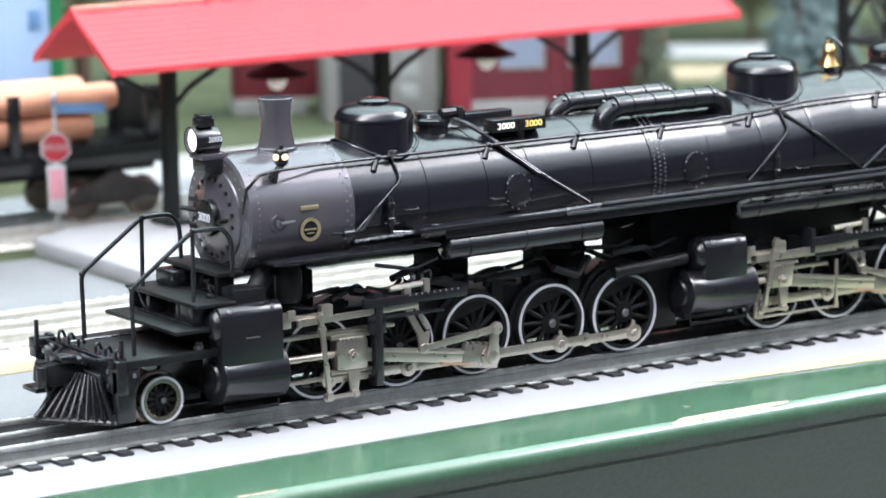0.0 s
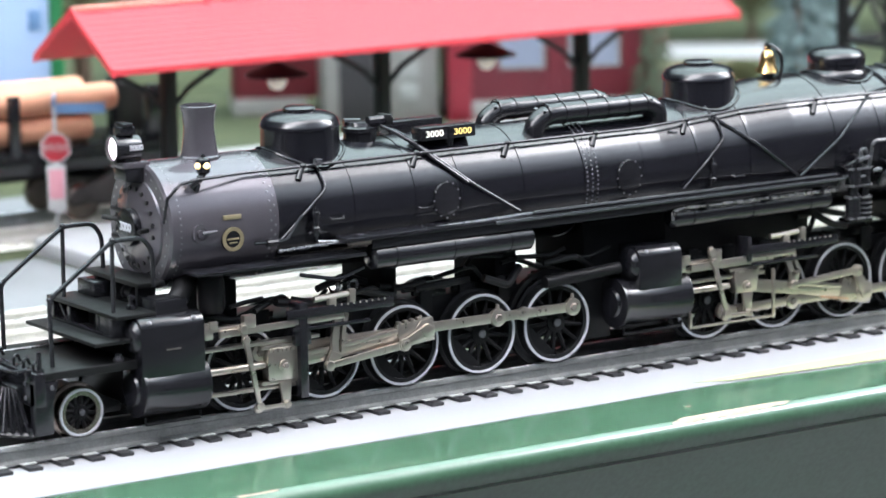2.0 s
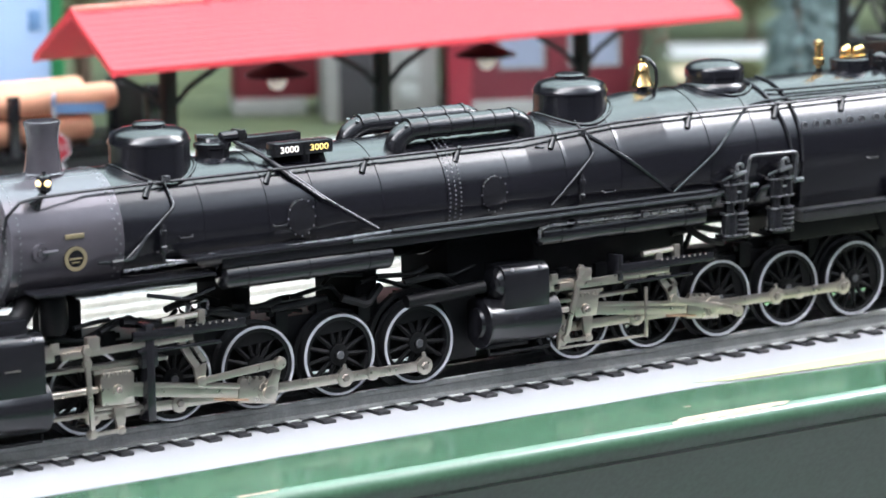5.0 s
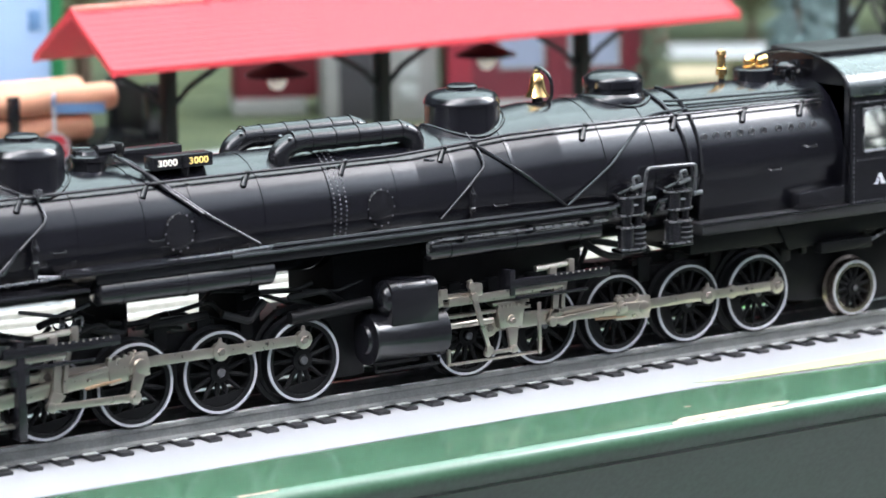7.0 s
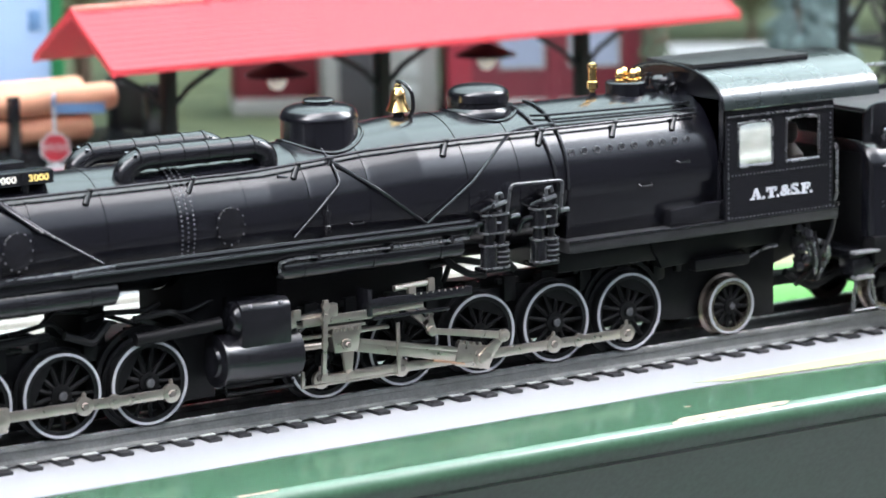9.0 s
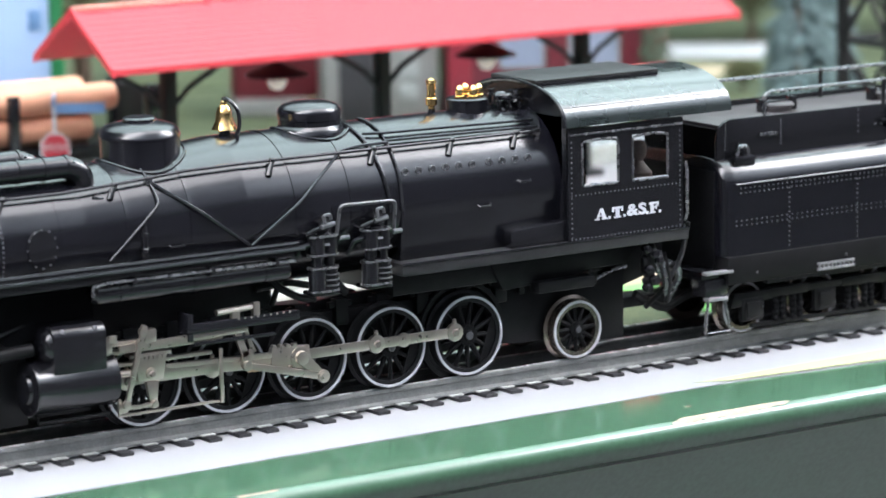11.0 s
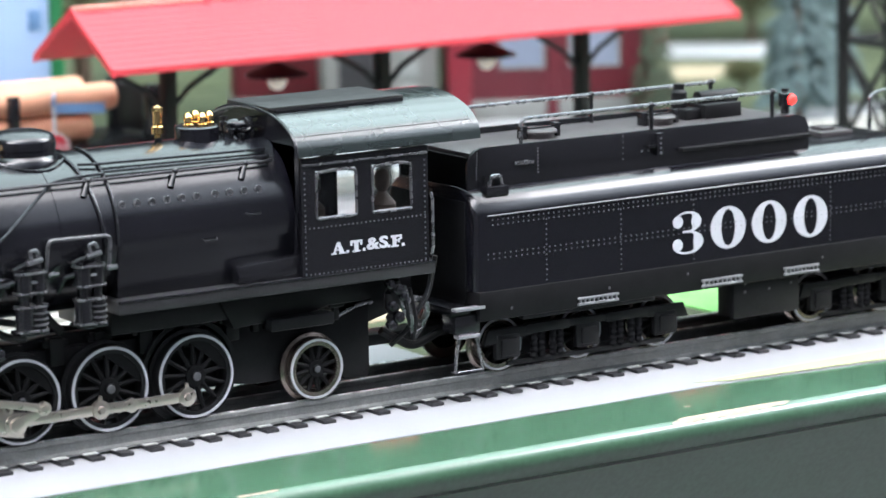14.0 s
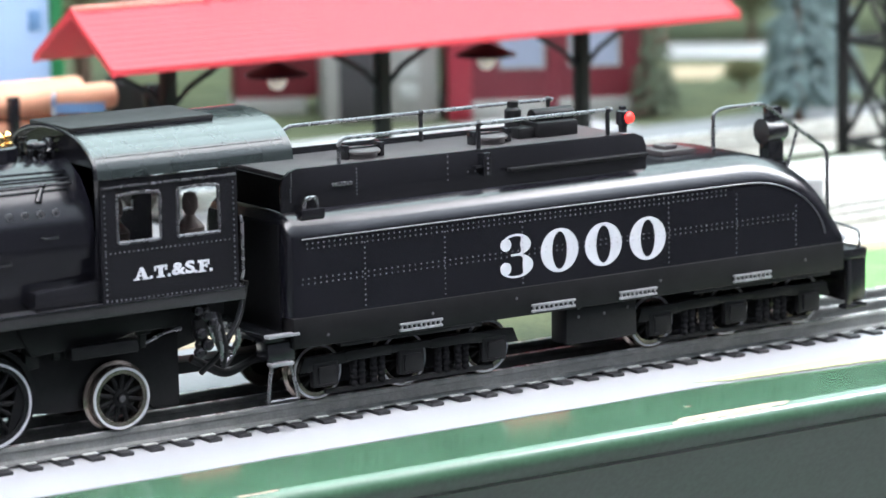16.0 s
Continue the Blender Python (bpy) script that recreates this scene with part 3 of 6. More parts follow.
def bush_tree(x, y, height, width, seed):
    rnd = random.Random(seed)
    t = thing("leafy_tree", "olive green foam-leaf model tree", "tree", (x, y, DECK), "model trees")
    bm = cyl(B(), (0, 0, 0), (0, 0, height * 0.5), width * 0.05, width * 0.03, 10)
    for k in range(6):
        a = k * 1.05 + rnd.random()
        tube(bm, [(0, 0, height * 0.35), (math.cos(a) * width * 0.15, math.sin(a) * width * 0.15, height * 0.5), (math.cos(a) * width * 0.3, math.sin(a) * width * 0.3, height * 0.7)], width * 0.012, 6)
    part("trunk", bm, BARK, t)
    verts, faces = [], []
    for k in range(1500):
        u = Vector((rnd.gauss(0, 1), rnd.gauss(0, 1), rnd.gauss(0, 1))).normalized()
        r = rnd.random() ** 0.4 * (1 + 0.25 * noise.noise(u * 2.2 + Vector((seed, 0, 0))))
        c = Vector((u.x * width / 2 * r, u.y * width / 2 * r, height * 0.62 + u.z * height * 0.38 * r))
        s = width * rnd.uniform(0.02, 0.05)
        i = len(verts)
        verts += [c + Vector((rnd.uniform(-s, s), rnd.uniform(-s, s), rnd.uniform(-s, s))) for _ in range(4)]
        faces += [(i, i + 1, i + 2), (i, i + 2, i + 3), (i, i + 3, i + 1), (i + 1, i + 3, i + 2)]
    me = bpy.data.meshes.new("crown")
    me.from_pydata([v * MM for v in verts], [], faces)
    me.materials.append(OLIVE)
    part("crown", me, OLIVE, t)


conifer(549, 434, 165, 48, SPRUCE, "blue-green model spruce with drooping branches", 4, 700)
conifer(600, 480, 150, 56, SPRUCE, "blue-green model spruce with drooping branches", 9, 600)
conifer(502, 500, 84, 32, PINE, "dark green narrow model pine", 5)
bush_tree(603, 550, 19, 22, 31)
bush_tree(762, 743, 60, 44, 33)
bush_tree(700, 760, 150, 130, 2)
bush_tree(620, 800, 130, 120, 7)
bush_tree(820, 720, 160, 140, 13)
bush_tree(920, 640, 150, 120, 17)
bush_tree(215, 700, 170, 90, 21)
bush_tree(150, 760, 170, 110, 23)
bush_tree(300, 780, 160, 110, 27)


# ---------------------------------------------------------------- lattice tower
def tower():
    t = thing("lattice_tower", "dark steel lattice light tower", "tower", (491, 292, DECK + 0.6))
    w, h = 36, 175
    legs = [(0, 0), (w, 0), (w, w), (0, w)]
    for lx, ly in legs:
        part("leg", box(B(), lx - 2.4, lx + 2.4, ly - 2.4, ly + 2.4, 0, h, 0.3), DULL, t)
    for lo, hi in ((6, 55), (57, 106), (108, 170)):
        for (ax, ay), (bx, by) in zip(legs, legs[1:] + legs[:1]):
            part("crossbar", tube(B(), [(ax, ay, lo), (bx, by, lo)], 2.0, 6), DULL, t)
            part("brace", tube(B(), [(ax, ay, lo), (bx, by, hi)], 1.5, 6), DULL, t)
            part("brace", tube(B(), [(bx, by, lo), (ax, ay, hi)], 1.5, 6), DULL, t)
    part("lamp_globe", ball(B(), (w * 0.72, -6, 82), 8, 16), WHITE, t, "white round lamp")
    part("lamp_arm", tube(B(), [(w * 0.72, -1, 82), (w * 0.72, 0, 78), (w * 0.72, 0, 57)], 0.9, 6), DULL, t)


tower()

# ---------------------------------------------------------------- the locomotive (x runs rearwards, the front is at -120)
HUB_Z, PITCH, ROLL_R, PIN_R = 15.2, 31.35, 14.19, 7.5
XA, XB = -24.33, 166.5
PHASE = {"A": 5.005, "B": 3.596}
loco = thing("steam_locomotive", "black articulated model steam locomotive with white-rimmed wheels on track", "locomotive")


def course(x0, x1, r0, z0, r1, z1, seg=56):
    """A boiler course: a drum that may taper and rise."""
    bm = B()
    t = bmesh.new()
    rings = []
    for x, r, z in ((x0, r0, z0), (x1, r1, z1)):
        rings.append([t.verts.new(V(x, r * math.cos(2 * math.pi * k / seg), z + r * math.sin(2 * math.pi * k / seg))) for k in range(seg)])
    for k in range(seg):
        t.faces.new((rings[0][k], rings[0][(k + 1) % seg], rings[1][(k + 1) % seg], rings[1][k]))
    t.faces.new(rings[0])
    t.faces.new(rings[1])
    bmesh.ops.recalc_face_normals(t, faces=t.faces[:])
    join(bm, t)
    return bm


def boiler_at(x):
    """Radius and height of the boiler's axis at x."""
    f = min(1, max(0, (x - 148) / 56))
    return 20.8 + 4.6 * f, 62.9 + 1.6 * f


def on_boiler(x, deg, out=0.0):
    """A place on the boiler's near side, deg above the horizontal."""
    r, z = boiler_at(x)
    a = radians(deg)
    return (x, -(r + out) * math.cos(a), z + (r + out) * math.sin(a))


def boiler():
    b = part("boiler", course(-10, 118, 20.8, 62.9, 20.8, 62.9), BOILER, loco)
    part("rear_course", course(118, 148, 20.9, 62.9, 20.9, 62.9), BOILER, b)
    part("taper_course", course(148, 204, 20.9, 62.9, 25.4, 64.5), BOILER, b)
    part("firebox_course", course(204, 330, 25.4, 64.5, 25.4, 64.5), BOILER, b)
    fb = prism(B(), [(-23.2, 42), (-25.3, 64), (-25.3, 66), (25.3, 66), (25.3, 64), (23.2, 42)], 262, 329, "yz", 0.6)
    part("firebox_wrapper", fb, BOILER, b)
    # bands and seams
    for x in (20, 44, 62, 88, 139, 162, 184, 222, 243):
        r, z = boiler_at(x)
        part("boiler_band", lathe(B(), [(r - 0.2, -0.7), (r + 0.22, -0.7), (r + 0.22, 0.7), (r - 0.2, 0.7)], (x, 0, z), "x", 56, True), BOILER, b)
    r, z = boiler_at(116)
    part("riveted_joint", lathe(B(), [(r - 0.2, -3.2), (r + 0.3, -3.2), (r + 0.3, 3.2), (r - 0.2, 3.2)], (116, 0, z), "x", 56, True), BOILER, b)
    bm = B()
    for dx in (-2.2, 0, 2.2):
        for k in range(44):
            deg = -40 + 4.2 * k + (2.1 if dx == 0 else 0)
            p = on_boiler(116 + dx, deg, 0.3)
            rivets(bm, [p], 0.42, (0, -math.cos(radians(deg)), math.sin(radians(deg))))
    part("joint_rivets", bm, RIVET, b)
    # inspection covers
    for x in (55.3, 131.5):
        bm = B()
        n = 24
        cx, cy, cz = x, -21.0, 63.3
        prism(bm, [(cx + 5.0 * math.cos(2 * math.pi * k / n), cz + 6.0 * math.sin(2 * math.pi * k / n)) for k in range(n)], -21.5, -18.5, "xz", 0.25)
        c = part("inspection_cover", bm, BLACK, b)
        part("cover_bolts", rivets(B(), [(cx + 5.1 * math.cos(2 * math.pi * k / 12), -21.4, cz + 6.1 * math.sin(2 * math.pi * k / 12)) for k in range(12)], 0.42), RIVET, c)
    # stay bolts of the firebox
    for k in range(10):
        x = 265 + k * 5.35 + (1.5 if k > 5 else 0)
        part("washout_plug", lathe(B(), [(0, 0.1), (0.7, 0.05), (0.8, -0.3), (1.3, -0.32), (1.45, 0.5)], (x, -23.4, 74.6), "y", 12), RIVET, b)
    part("band_strip", prism(B(), [(-23.6, 42), (-25.8, 64), (-25.0, 64), (-22.8, 42)], 262, 263.4, "yz", 0.1), BLACK, b)
    for x, z in ((47, 62), (178, 60), (295, 61), (311, 68), (12, 62)):
        rr, zz = boiler_at(x)
        yy = -math.sqrt(max(1, rr * rr - (z - zz) ** 2)) if x < 262 else -23.4 - (z - 42) * 0.095
        part("grab_step", tube(B(), [(x - 2.6, yy, z), (x - 2.2, yy - 1.2, z - 0.6), (x + 2.2, yy - 1.2, z - 0.6), (x + 2.6, yy, z)], 0.35, 6), WIRE, b)


boiler()


def smokebox():
    s = part("smokebox", course(-48, -10, 21.0, 62.9, 21.0, 62.9), GRAPHITE, loco, "graphite grey smokebox")
    part("front_ring", lathe(B(), [(15, -1.2), (20.2, -1.2), (21.2, -0.4), (21.2, 1.2), (15, 1.2)], (-49, 0, 62.9), "x", 56, True), GRAPHITE, s)
    part("door", lathe(B(), [(0, -4.2), (6, -4.0), (12, -3.0), (15.5, -1.4), (16.2, 0)], (-49.4, 0, 62.9), "x", 48), GRAPHITE, s)
    part("ring_bolts", rivets(B(), [(-50.3, 18.6 * math.cos(2 * math.pi * k / 30), 62.9 + 18.6 * math.sin(2 * math.pi * k / 30)) for k in range(30)], 0.5, (-1, 0, 0)), RIVET, s)
    for k in range(20):
        a = 2 * math.pi * (k + 0.5) / 20
        part("door_clamp", cyl(B(), (-52.6, 12.6 * math.cos(a), 62.9 + 12.6 * math.sin(a)), (-50.8, 12.6 * math.cos(a), 62.9 + 12.6 * math.sin(a)), 0.8, 0.65, 10), DULL, s)
    part("hinge_straps", box(box(B(), -53, -51, 4, 15, 66.5, 68, 0.3), -53, -51, 4, 15, 57.5, 59, 0.3), DULL, s)
    plate = part("number_plate", cyl(B(), (-55.8, -1, 63.2), (-53, -1, 63.2), 6.2, seg=32, bev=0.3), BLACK, s)
    me = text_mesh("plate_number", "3000", 3.9, LETTER, 0.1, 0.05)
    ob = part("plate_number", me, LETTER, plate, at=(-56.0, -1, 63.2))
    ob.rotation_euler[2] = radians(-90)
    # seams and rivets at the rear edge
    bm = B()
    for k in range(52):
        deg = -60 + 4.4 * k
        a = radians(deg)
        rivets(bm, [(-12.2 + (0.8 if k % 2 else -0.8), -21.05 * math.cos(a), 62.9 + 21.05 * math.sin(a))], 0.52, (0, -math.cos(a), math.sin(a)))
    for k in range(40):
        a = radians(-60 + 5.6 * k)
        rivets(bm, [(-46.3, -21.05 * math.cos(a), 62.9 + 21.05 * math.sin(a))], 0.4, (0, -math.cos(a), math.sin(a)))
    part("seam_rivets", bm, RIVET, s)
    # builder's plate: plain gilt ring and bar
    e = part("round_plate", cyl(B(), (-27.6, -19.6, 59.0), (-27.6, -21.3, 59.0), 4.0, seg=32), BLACK, s, "round black plate with a gilt rim")
    part("gilt_rim", lathe(B(), [(2.75, -0.2), (3.95, -0.2), (3.95, 0.2), (2.75, 0.2)], (-27.6, -21.4, 59.0), "y", 32, True), GOLD, e)
    part("gilt_bar", box(box(B(), -29.8, -25.4, -21.7, -21.3, 58.7, 59.3, 0.1), -29.0, -26.2, -21.7, -21.3, 57.6, 58.0, 0.1), GOLD, e)
    part("small_gilt_plate", box(B(), -30.8, -24.2, -21.3, -20.6, 65.4, 66.9, 0.15), GOLD, s)
    # cleaning plug and side lever
    pl = part("hand_hole", lathe(B(), [(0, -1.6), (1.4, -1.5), (1.6, -0.6), (2.0, -0.6), (2.1, -0.9), (3.0, -0.9), (3.2, 0.4)], (-39.6, -21.1, 62.0), "y", 20), GRAPHITE, s)
    part("plug_handle", tube(B(), [(-39.6, -22.8, 62.2), (-34.4, -22.8, 62.4)], 0.6, 8), GRAPHITE, pl)
    part("front_handle", tube(tube(B(), [(-52, -10, 63), (-57, -12, 63.2)], 0.8, 8), [(-52, 9, 64), (-57, 13, 65)], 0.8, 8), DULL, s)
    # chimney
    part("chimney", lathe(B(), [(6.9, -4.2), (6.9, -0.4), (6.3, 0.0), (6.0, 1.0), (5.6, 4), (5.1, 8.6), (5.3, 12), (5.6, 14.4), (6.0, 15.2), (6.0, 16.2), (5.5, 16.4), (4.9, 12), (4.4, 4), (0, 4)], (-27.2, 0, 84.2), "z", 40), GRAPHITE, s, "flared grey chimney")


smokebox()


def headlight():
    h = part("headlight", lathe(B(), [(0, 5), (3.8, 5), (4.2, 4.4), (4.2, -3.6), (4.6, -3.9), (4.6, -4.7), (3.9, -4.7), (3.7, -3.5)], (-52.5, 0, 89.0), "x", 32), BLACK, loco, at=(-2.4, 0, 0))
    part("lens", lathe(B(), [(0, -4.4), (2.6, -4.2), (3.8, -3.5)], (-52.5, 0, 89.0), "x", 32), LENS, h, "glowing headlight lens")
    part("vent_cap", box(box(B(), -55, -49.5, -2.6, 2.6, 93.2, 96, 0.3), -54, -50.5, -3.2, 3.2, 96, 97.2, 0.3), BLACK, h)
    part("shelf", box(B(), -55.5, -45.5, -4.6, 4.6, 82.6, 84.6, 0.4), GRAPHITE, h)
    part("bracket", prism(B(), [(-54.5, 78.6), (-54.5, 82.7), (-44.5, 82.7), (-44.5, 77.2), (-48, 77.2)], -4.2, 4.2, "xz", 0.4), BLACK, h)
    part("lamp_saddle", box(B(), -53.6, -47.6, -2.6, 2.6, 84.4, 86.2, 0.3), BLACK, h)
    me = text_mesh("headlight_number", "3000", 2.5, LETTER, 0.1, 0.06)
    part("headlight_number", me, LETTER, h, at=(-50.3, -4.3, 89.2))
    for y in (-18.0,):
        m = part("marker_lamp", lathe(B(), [(0, 3.6), (0.7, 3.5), (0.8, 2.6), (2.0, 2.1), (2.3, 1.5), (2.3, -2.2), (1.5, -3)], (-36, y, 83.6), "z", 18), BLACK, loco)
        part("lens", ball(ball(B(), (-38.0, y - 0.4, 83.6), 1.15, 12), (-35.9, y - 2.0, 83.6), 1.15, 12), WARM, m, "glowing warm lens")
        part("lamp_arm", tube(B(), [(-36, y, 81), (-37.5, y * 1.02, 79), (-41, y * 0.98, 77)], 1.1, 8), BLACK, m)


headlight()


def domes():
    def dome(x, r, z0, z1, nm, lab, flange=True):
        h = z1 - z0
        prof = [(r + 0.9, -8), (r + 0.7, -3.0), (r + 0.4, -1.0), (r + 0.1, 1.5), (r, h * 0.62), (r + 0.35, h * 0.64), (r + 0.3, h * 0.70), (r - 0.05, h * 0.74), (r - 0.5, h * 0.82), (r - 1.6, h * 0.90), (r - 3.8, h * 0.96), (r * 0.42, h), (r * 0.42, h + 0.9), (r * 0.36, h + 1.5), (0, h + 1.7)]
        d = part(nm, lathe(B(), prof, (x, 0, z0), "z", 48), BOILER, loco, lab)
        return d
    dome(11.1, 13.2, 80.5, 95.3, "sand_dome", "low rounded black sand dome")
    dome(178.3, 13.0, 83.0, 97.2, "sand_dome", "low rounded black sand dome")
    part("steam_dome", lathe(B(), [(13.4, -3.5), (12.4, -1.0), (12.0, 2.0), (11.8, 4.4), (11.0, 5.4), (10.5, 6.0), (10.5, 7.6), (10.8, 8.0), (10.8, 10.4), (10.4, 11.4), (9.2, 12.6), (6.0, 13.6), (0, 14.1)], (242.3, 0, 84.5), "z", 48), BOILER, loco, "stepped low black steam dome")
    # saddle flanges that follow the drum
    for x, r in ((11.1, 14.6), (178.3, 14.4), (242.3, 13.0)):
        pts = []
        for k in range(49):
            a = 2 * math.pi * k / 48
            px, py = x + r * math.cos(a), r * math.sin(a)
            br, bz = boiler_at(px)
            pts.append((px, py, bz + math.sqrt(max(0, br * br - py * py)) + 0.2))
        part("dome_flange", tube(B(), pts, 0.55, 8), BOILER, loco)


domes()


def bell_and_whistle():
    b = part("bell", lathe(B(), [(4.2, -4.6), (3.9, -3.8), (3.0, -2.0), (2.6, 0.5), (2.2, 2.4), (1.2, 3.4), (1.1, 4.6), (0, 5.0)], (209.8, 0, 96.3), "z", 24), BRASS, loco, "polished brass bell")
    part("bell_yoke", tube(B(), [(211.8, -2.4, 88), (213.2, -4.2, 92), (212.8, -4.4, 98), (210.6, -2.4, 101.6), (210.6, 2.4, 101.6), (212.8, 4.4, 98), (213.2, 4.2, 92), (211.8, 2.4, 88)], 0.7, 8, 2), BLACK, b)
    part("bell_foot", lathe(B(), [(4.4, 0), (4.0, 1.2), (2.0, 2), (1.8, 4.5), (0, 4.6)], (209.8, 0, 87.4), "z", 16), BLACK, b)
    w = part("whistle", lathe(B(), [(1.1, 0), (1.1, 1.5), (2.0, 2), (2.0, 4.2), (1.5, 4.6), (1.5, 9.0), (2.0, 9.3), (1.7, 10.6), (0.6, 11), (0, 11.4)], (291.6, 1, 90.4), "z", 16), BRASS, loco, "brass whistle")
    part("whistle_stem", cyl(B(), (291.6, 1, 85), (291.6, 1, 91), 1.5, 1.2, 12), BLACK, w)
    t = part("safety_turret", lathe(B(), [(9, -3), (7.5, 0), (7.2, 2), (7.4, 6.3), (6.8, 6.8), (0, 6.8)], (305.5, 0, 87.2), "z", 28), BOILER, loco)
    for dx, dy in ((-4, -1.5), (0, -4), (4, -1.5), (1, 2.5)):
        part("safety_valve", lathe(B(), [(1.7, 0), (1.7, 0.8), (1.2, 1.1), (1.6, 2.2), (1.4, 3.4), (0.6, 4.4), (0, 4.6)], (305.5 + dx, dy, 94), "z", 14), BRASS, t, "brass safety valve")
    g = part("dynamo", lathe(B(), [(0, -4.6), (1.8, -4.4), (2.7, -3), (2.7, -0.8), (1.9, -0.4), (1.9, 1.8), (3.0, 2.2), (3.0, 3.8), (1.4, 4.6), (0, 4.8)], (320, -2, 92.4), "x", 20), BLACK, loco)
    for x, y, z, r in ((315.5, -5.0, 91.5, 1.3), (319.0, -6.2, 89.8, 1.6), (323.0, -6.0, 90.6, 1.2), (316.5, 1.5, 93.2, 1.4), (325.0, -1.0, 92.6, 1.7)):
        v = part("valve_body", lathe(B(), [(0, -2.4), (r * 0.7, -2.2), (r * 0.7, -1.2), (r, -0.9), (r, 0.8), (r * 0.5, 1.1), (r * 0.4, 2.3), (0, 2.4)], (x, y, z), "z", 12), BLACK, g)
        part("valve_wheel", lathe(B(), [(r * 0.6, -0.25), (r * 1.05, -0.25), (r * 1.05, 0.25), (r * 0.6, 0.25)], (x, y, z + 2.3), "z", 14, True), BLACK, v)
    part("dynamo_pipe", tube(B(), [(316, -5, 90), (318, -7.5, 87), (324, -8.5, 86)], 0.6, 6, 2), BLACK, g)
    part("dynamo_pipe", tube(B(), [(320, -6, 91), (324, -6.2, 93), (328, -6.4, 91)], 0.6, 6, 2), BLACK, g)


bell_and_whistle()


def pipes():
    for y, xs in ((-10, 0), (10, -7)):
        p = part("transfer_pipe", tube(B(), [(99 + xs, y, 76), (99 + xs, y, 83.5), (105 + xs, y, 86.6), (147 + xs, y, 86.6), (152 + xs, y, 84), (152 + xs, y, 76)], 3.7, 20, 5), BLACK, loco, "thick black steam pipe")
        for x in (104, 111, 120, 129, 138, 146):
            part("pipe_collar", lathe(B(), [(3.6, -0.4), (3.98, -0.4), (3.98, 0.4), (3.6, 0.4)], (x + xs, y, 86.6), "x", 20, True), BLACK, p)
        bolts = [(102.0 + xs + (0 if k < 2 else 46), y - 3.0 + 6.0 * (k % 2), 88.6) for k in range(4)]
        for bolt in bolts:
            part("pipe_bolt", rivets(B(), [bolt], 0.8, (0, -0.3, 1)), RIVET, p)
    # number boards with their lit ends
    for y, sg in ((-10.5, -1), (10, 1)):
        n = part("number_board", box(B(), 53, 75, -3.2, 3.2, 84.6, 89.0, 0.4), BLACK, loco, "black lit number board", at=(-2.5, y, -2.0))
        if sg < 0:
            me = text_mesh("board_number", "3000", 3.0, BOARD_W, 0.1, 0.03, 1.2)
            part("board_number", me, BOARD_W, n, at=(58.2, -3.35, 86.7))
            me = text_mesh("board_number", "3000", 3.0, BOARD_Y, 0.1, 0.03, 1.2)
            part("board_number", me, BOARD_Y, n, at=(69.6, -3.35, 86.7))
            part("board_divider", box(B(), 63.6, 64.2, -3.5, -3.1, 84.8, 88.8), BLACK, n)
        part("board_foot", cyl(B(), (66, 0, 80), (66, 0, 85), 1.8, seg=10), BLACK, n)
    g = part("turbo_generator", lathe(B(), [(5.8, -5), (5.5, 0.5), (6.2, 1), (6.2, 2.4), (4.5, 3), (4, 4.2), (2, 4.6), (0, 4.6)], (34.5, 0, 85.2), "z", 24), BLACK, loco)
    part("generator_head", tube(B(), [(36, -3, 89.4), (45, -3, 89.6)], 1.9, 10), BLACK, g)
    part("generator_arm", tube(B(), [(36, 2, 89), (30, 3, 89.4)], 1.2, 8), BLACK, g)
    part("generator_cap", box(B(), 42, 44.4, -5, 1, 88, 91.5, 0.3), DULL, g)
    # long braces from the crown down to the running board
    part("diagonal_pipe", tube(B(), [(40.5, -4, 88), (43, -8, 86), on_boiler(52, 48, 1.2), on_boiler(66, 12, 1.4), (83.8, -23, 56.6)], 0.65, 8, 3), WIRE, loco)
    part("diagonal_pipe", tube(B(), [(41.5, -2.5, 87.5), (46, -9, 85), on_boiler(53, 40, 1.2), on_boiler(64, 14, 1.2)], 0.7, 8, 3), WIRE, loco)
    part("diagonal_pipe", tube(B(), [on_boiler(172, 44, 1.0), on_boiler(186, 14, 1.4), (203.8, -25.5, 57)], 0.6, 8, 2), WIRE, loco)
    part("diagonal_pipe", tube(B(), [(203.8, -26.5, 57), on_boiler(222, 10, 1.6), on_boiler(243, 46, 1.0), (250, -17.5, 84.2), (262, -17.5, 84.4)], 0.55, 8, 2), WIRE, loco)
    for x0 in (4, 168):
        v = part("sand_pipe", tube(B(), [on_boiler(x0 + 4, 60, 0.4), on_boiler(x0 + 4.5, 40, 0.8), on_boiler(x0 + 5, 24, 1.0), on_boiler(x0 - 4, 6, 1.0), on_boiler(x0 - 13, -16, 1.0)], 0.45, 8, 2), WIRE, loco)
        part("sand_valve", lathe(B(), [(0, 5), (0.8, 4.8), (1.0, 3), (1.5, 2.8), (1.5, 1.4), (1.0, 1.2), (1.0, -2), (1.4, -2.4), (1.4, -4.4), (0.7, -5.6), (0.7, -8)], (x0 - 1.0, -22.6, 62), "z", 12), BLACK, v)
        part("valve_cap", box(B(), x0 + 3, x0 + 5.4, -17.2, -15.0, 78.8, 81.2, 0.3), BRIGHTWIRE, v)
        part("valve_tail", tube(B(), [(x0 - 1, -22.6, 55), (x0 + 6, -22.8, 54.2), (x0 + 16, -23, 55.3), (x0 + 24, -23, 54.6)], 0.45, 6), BRIGHTWIRE, v)
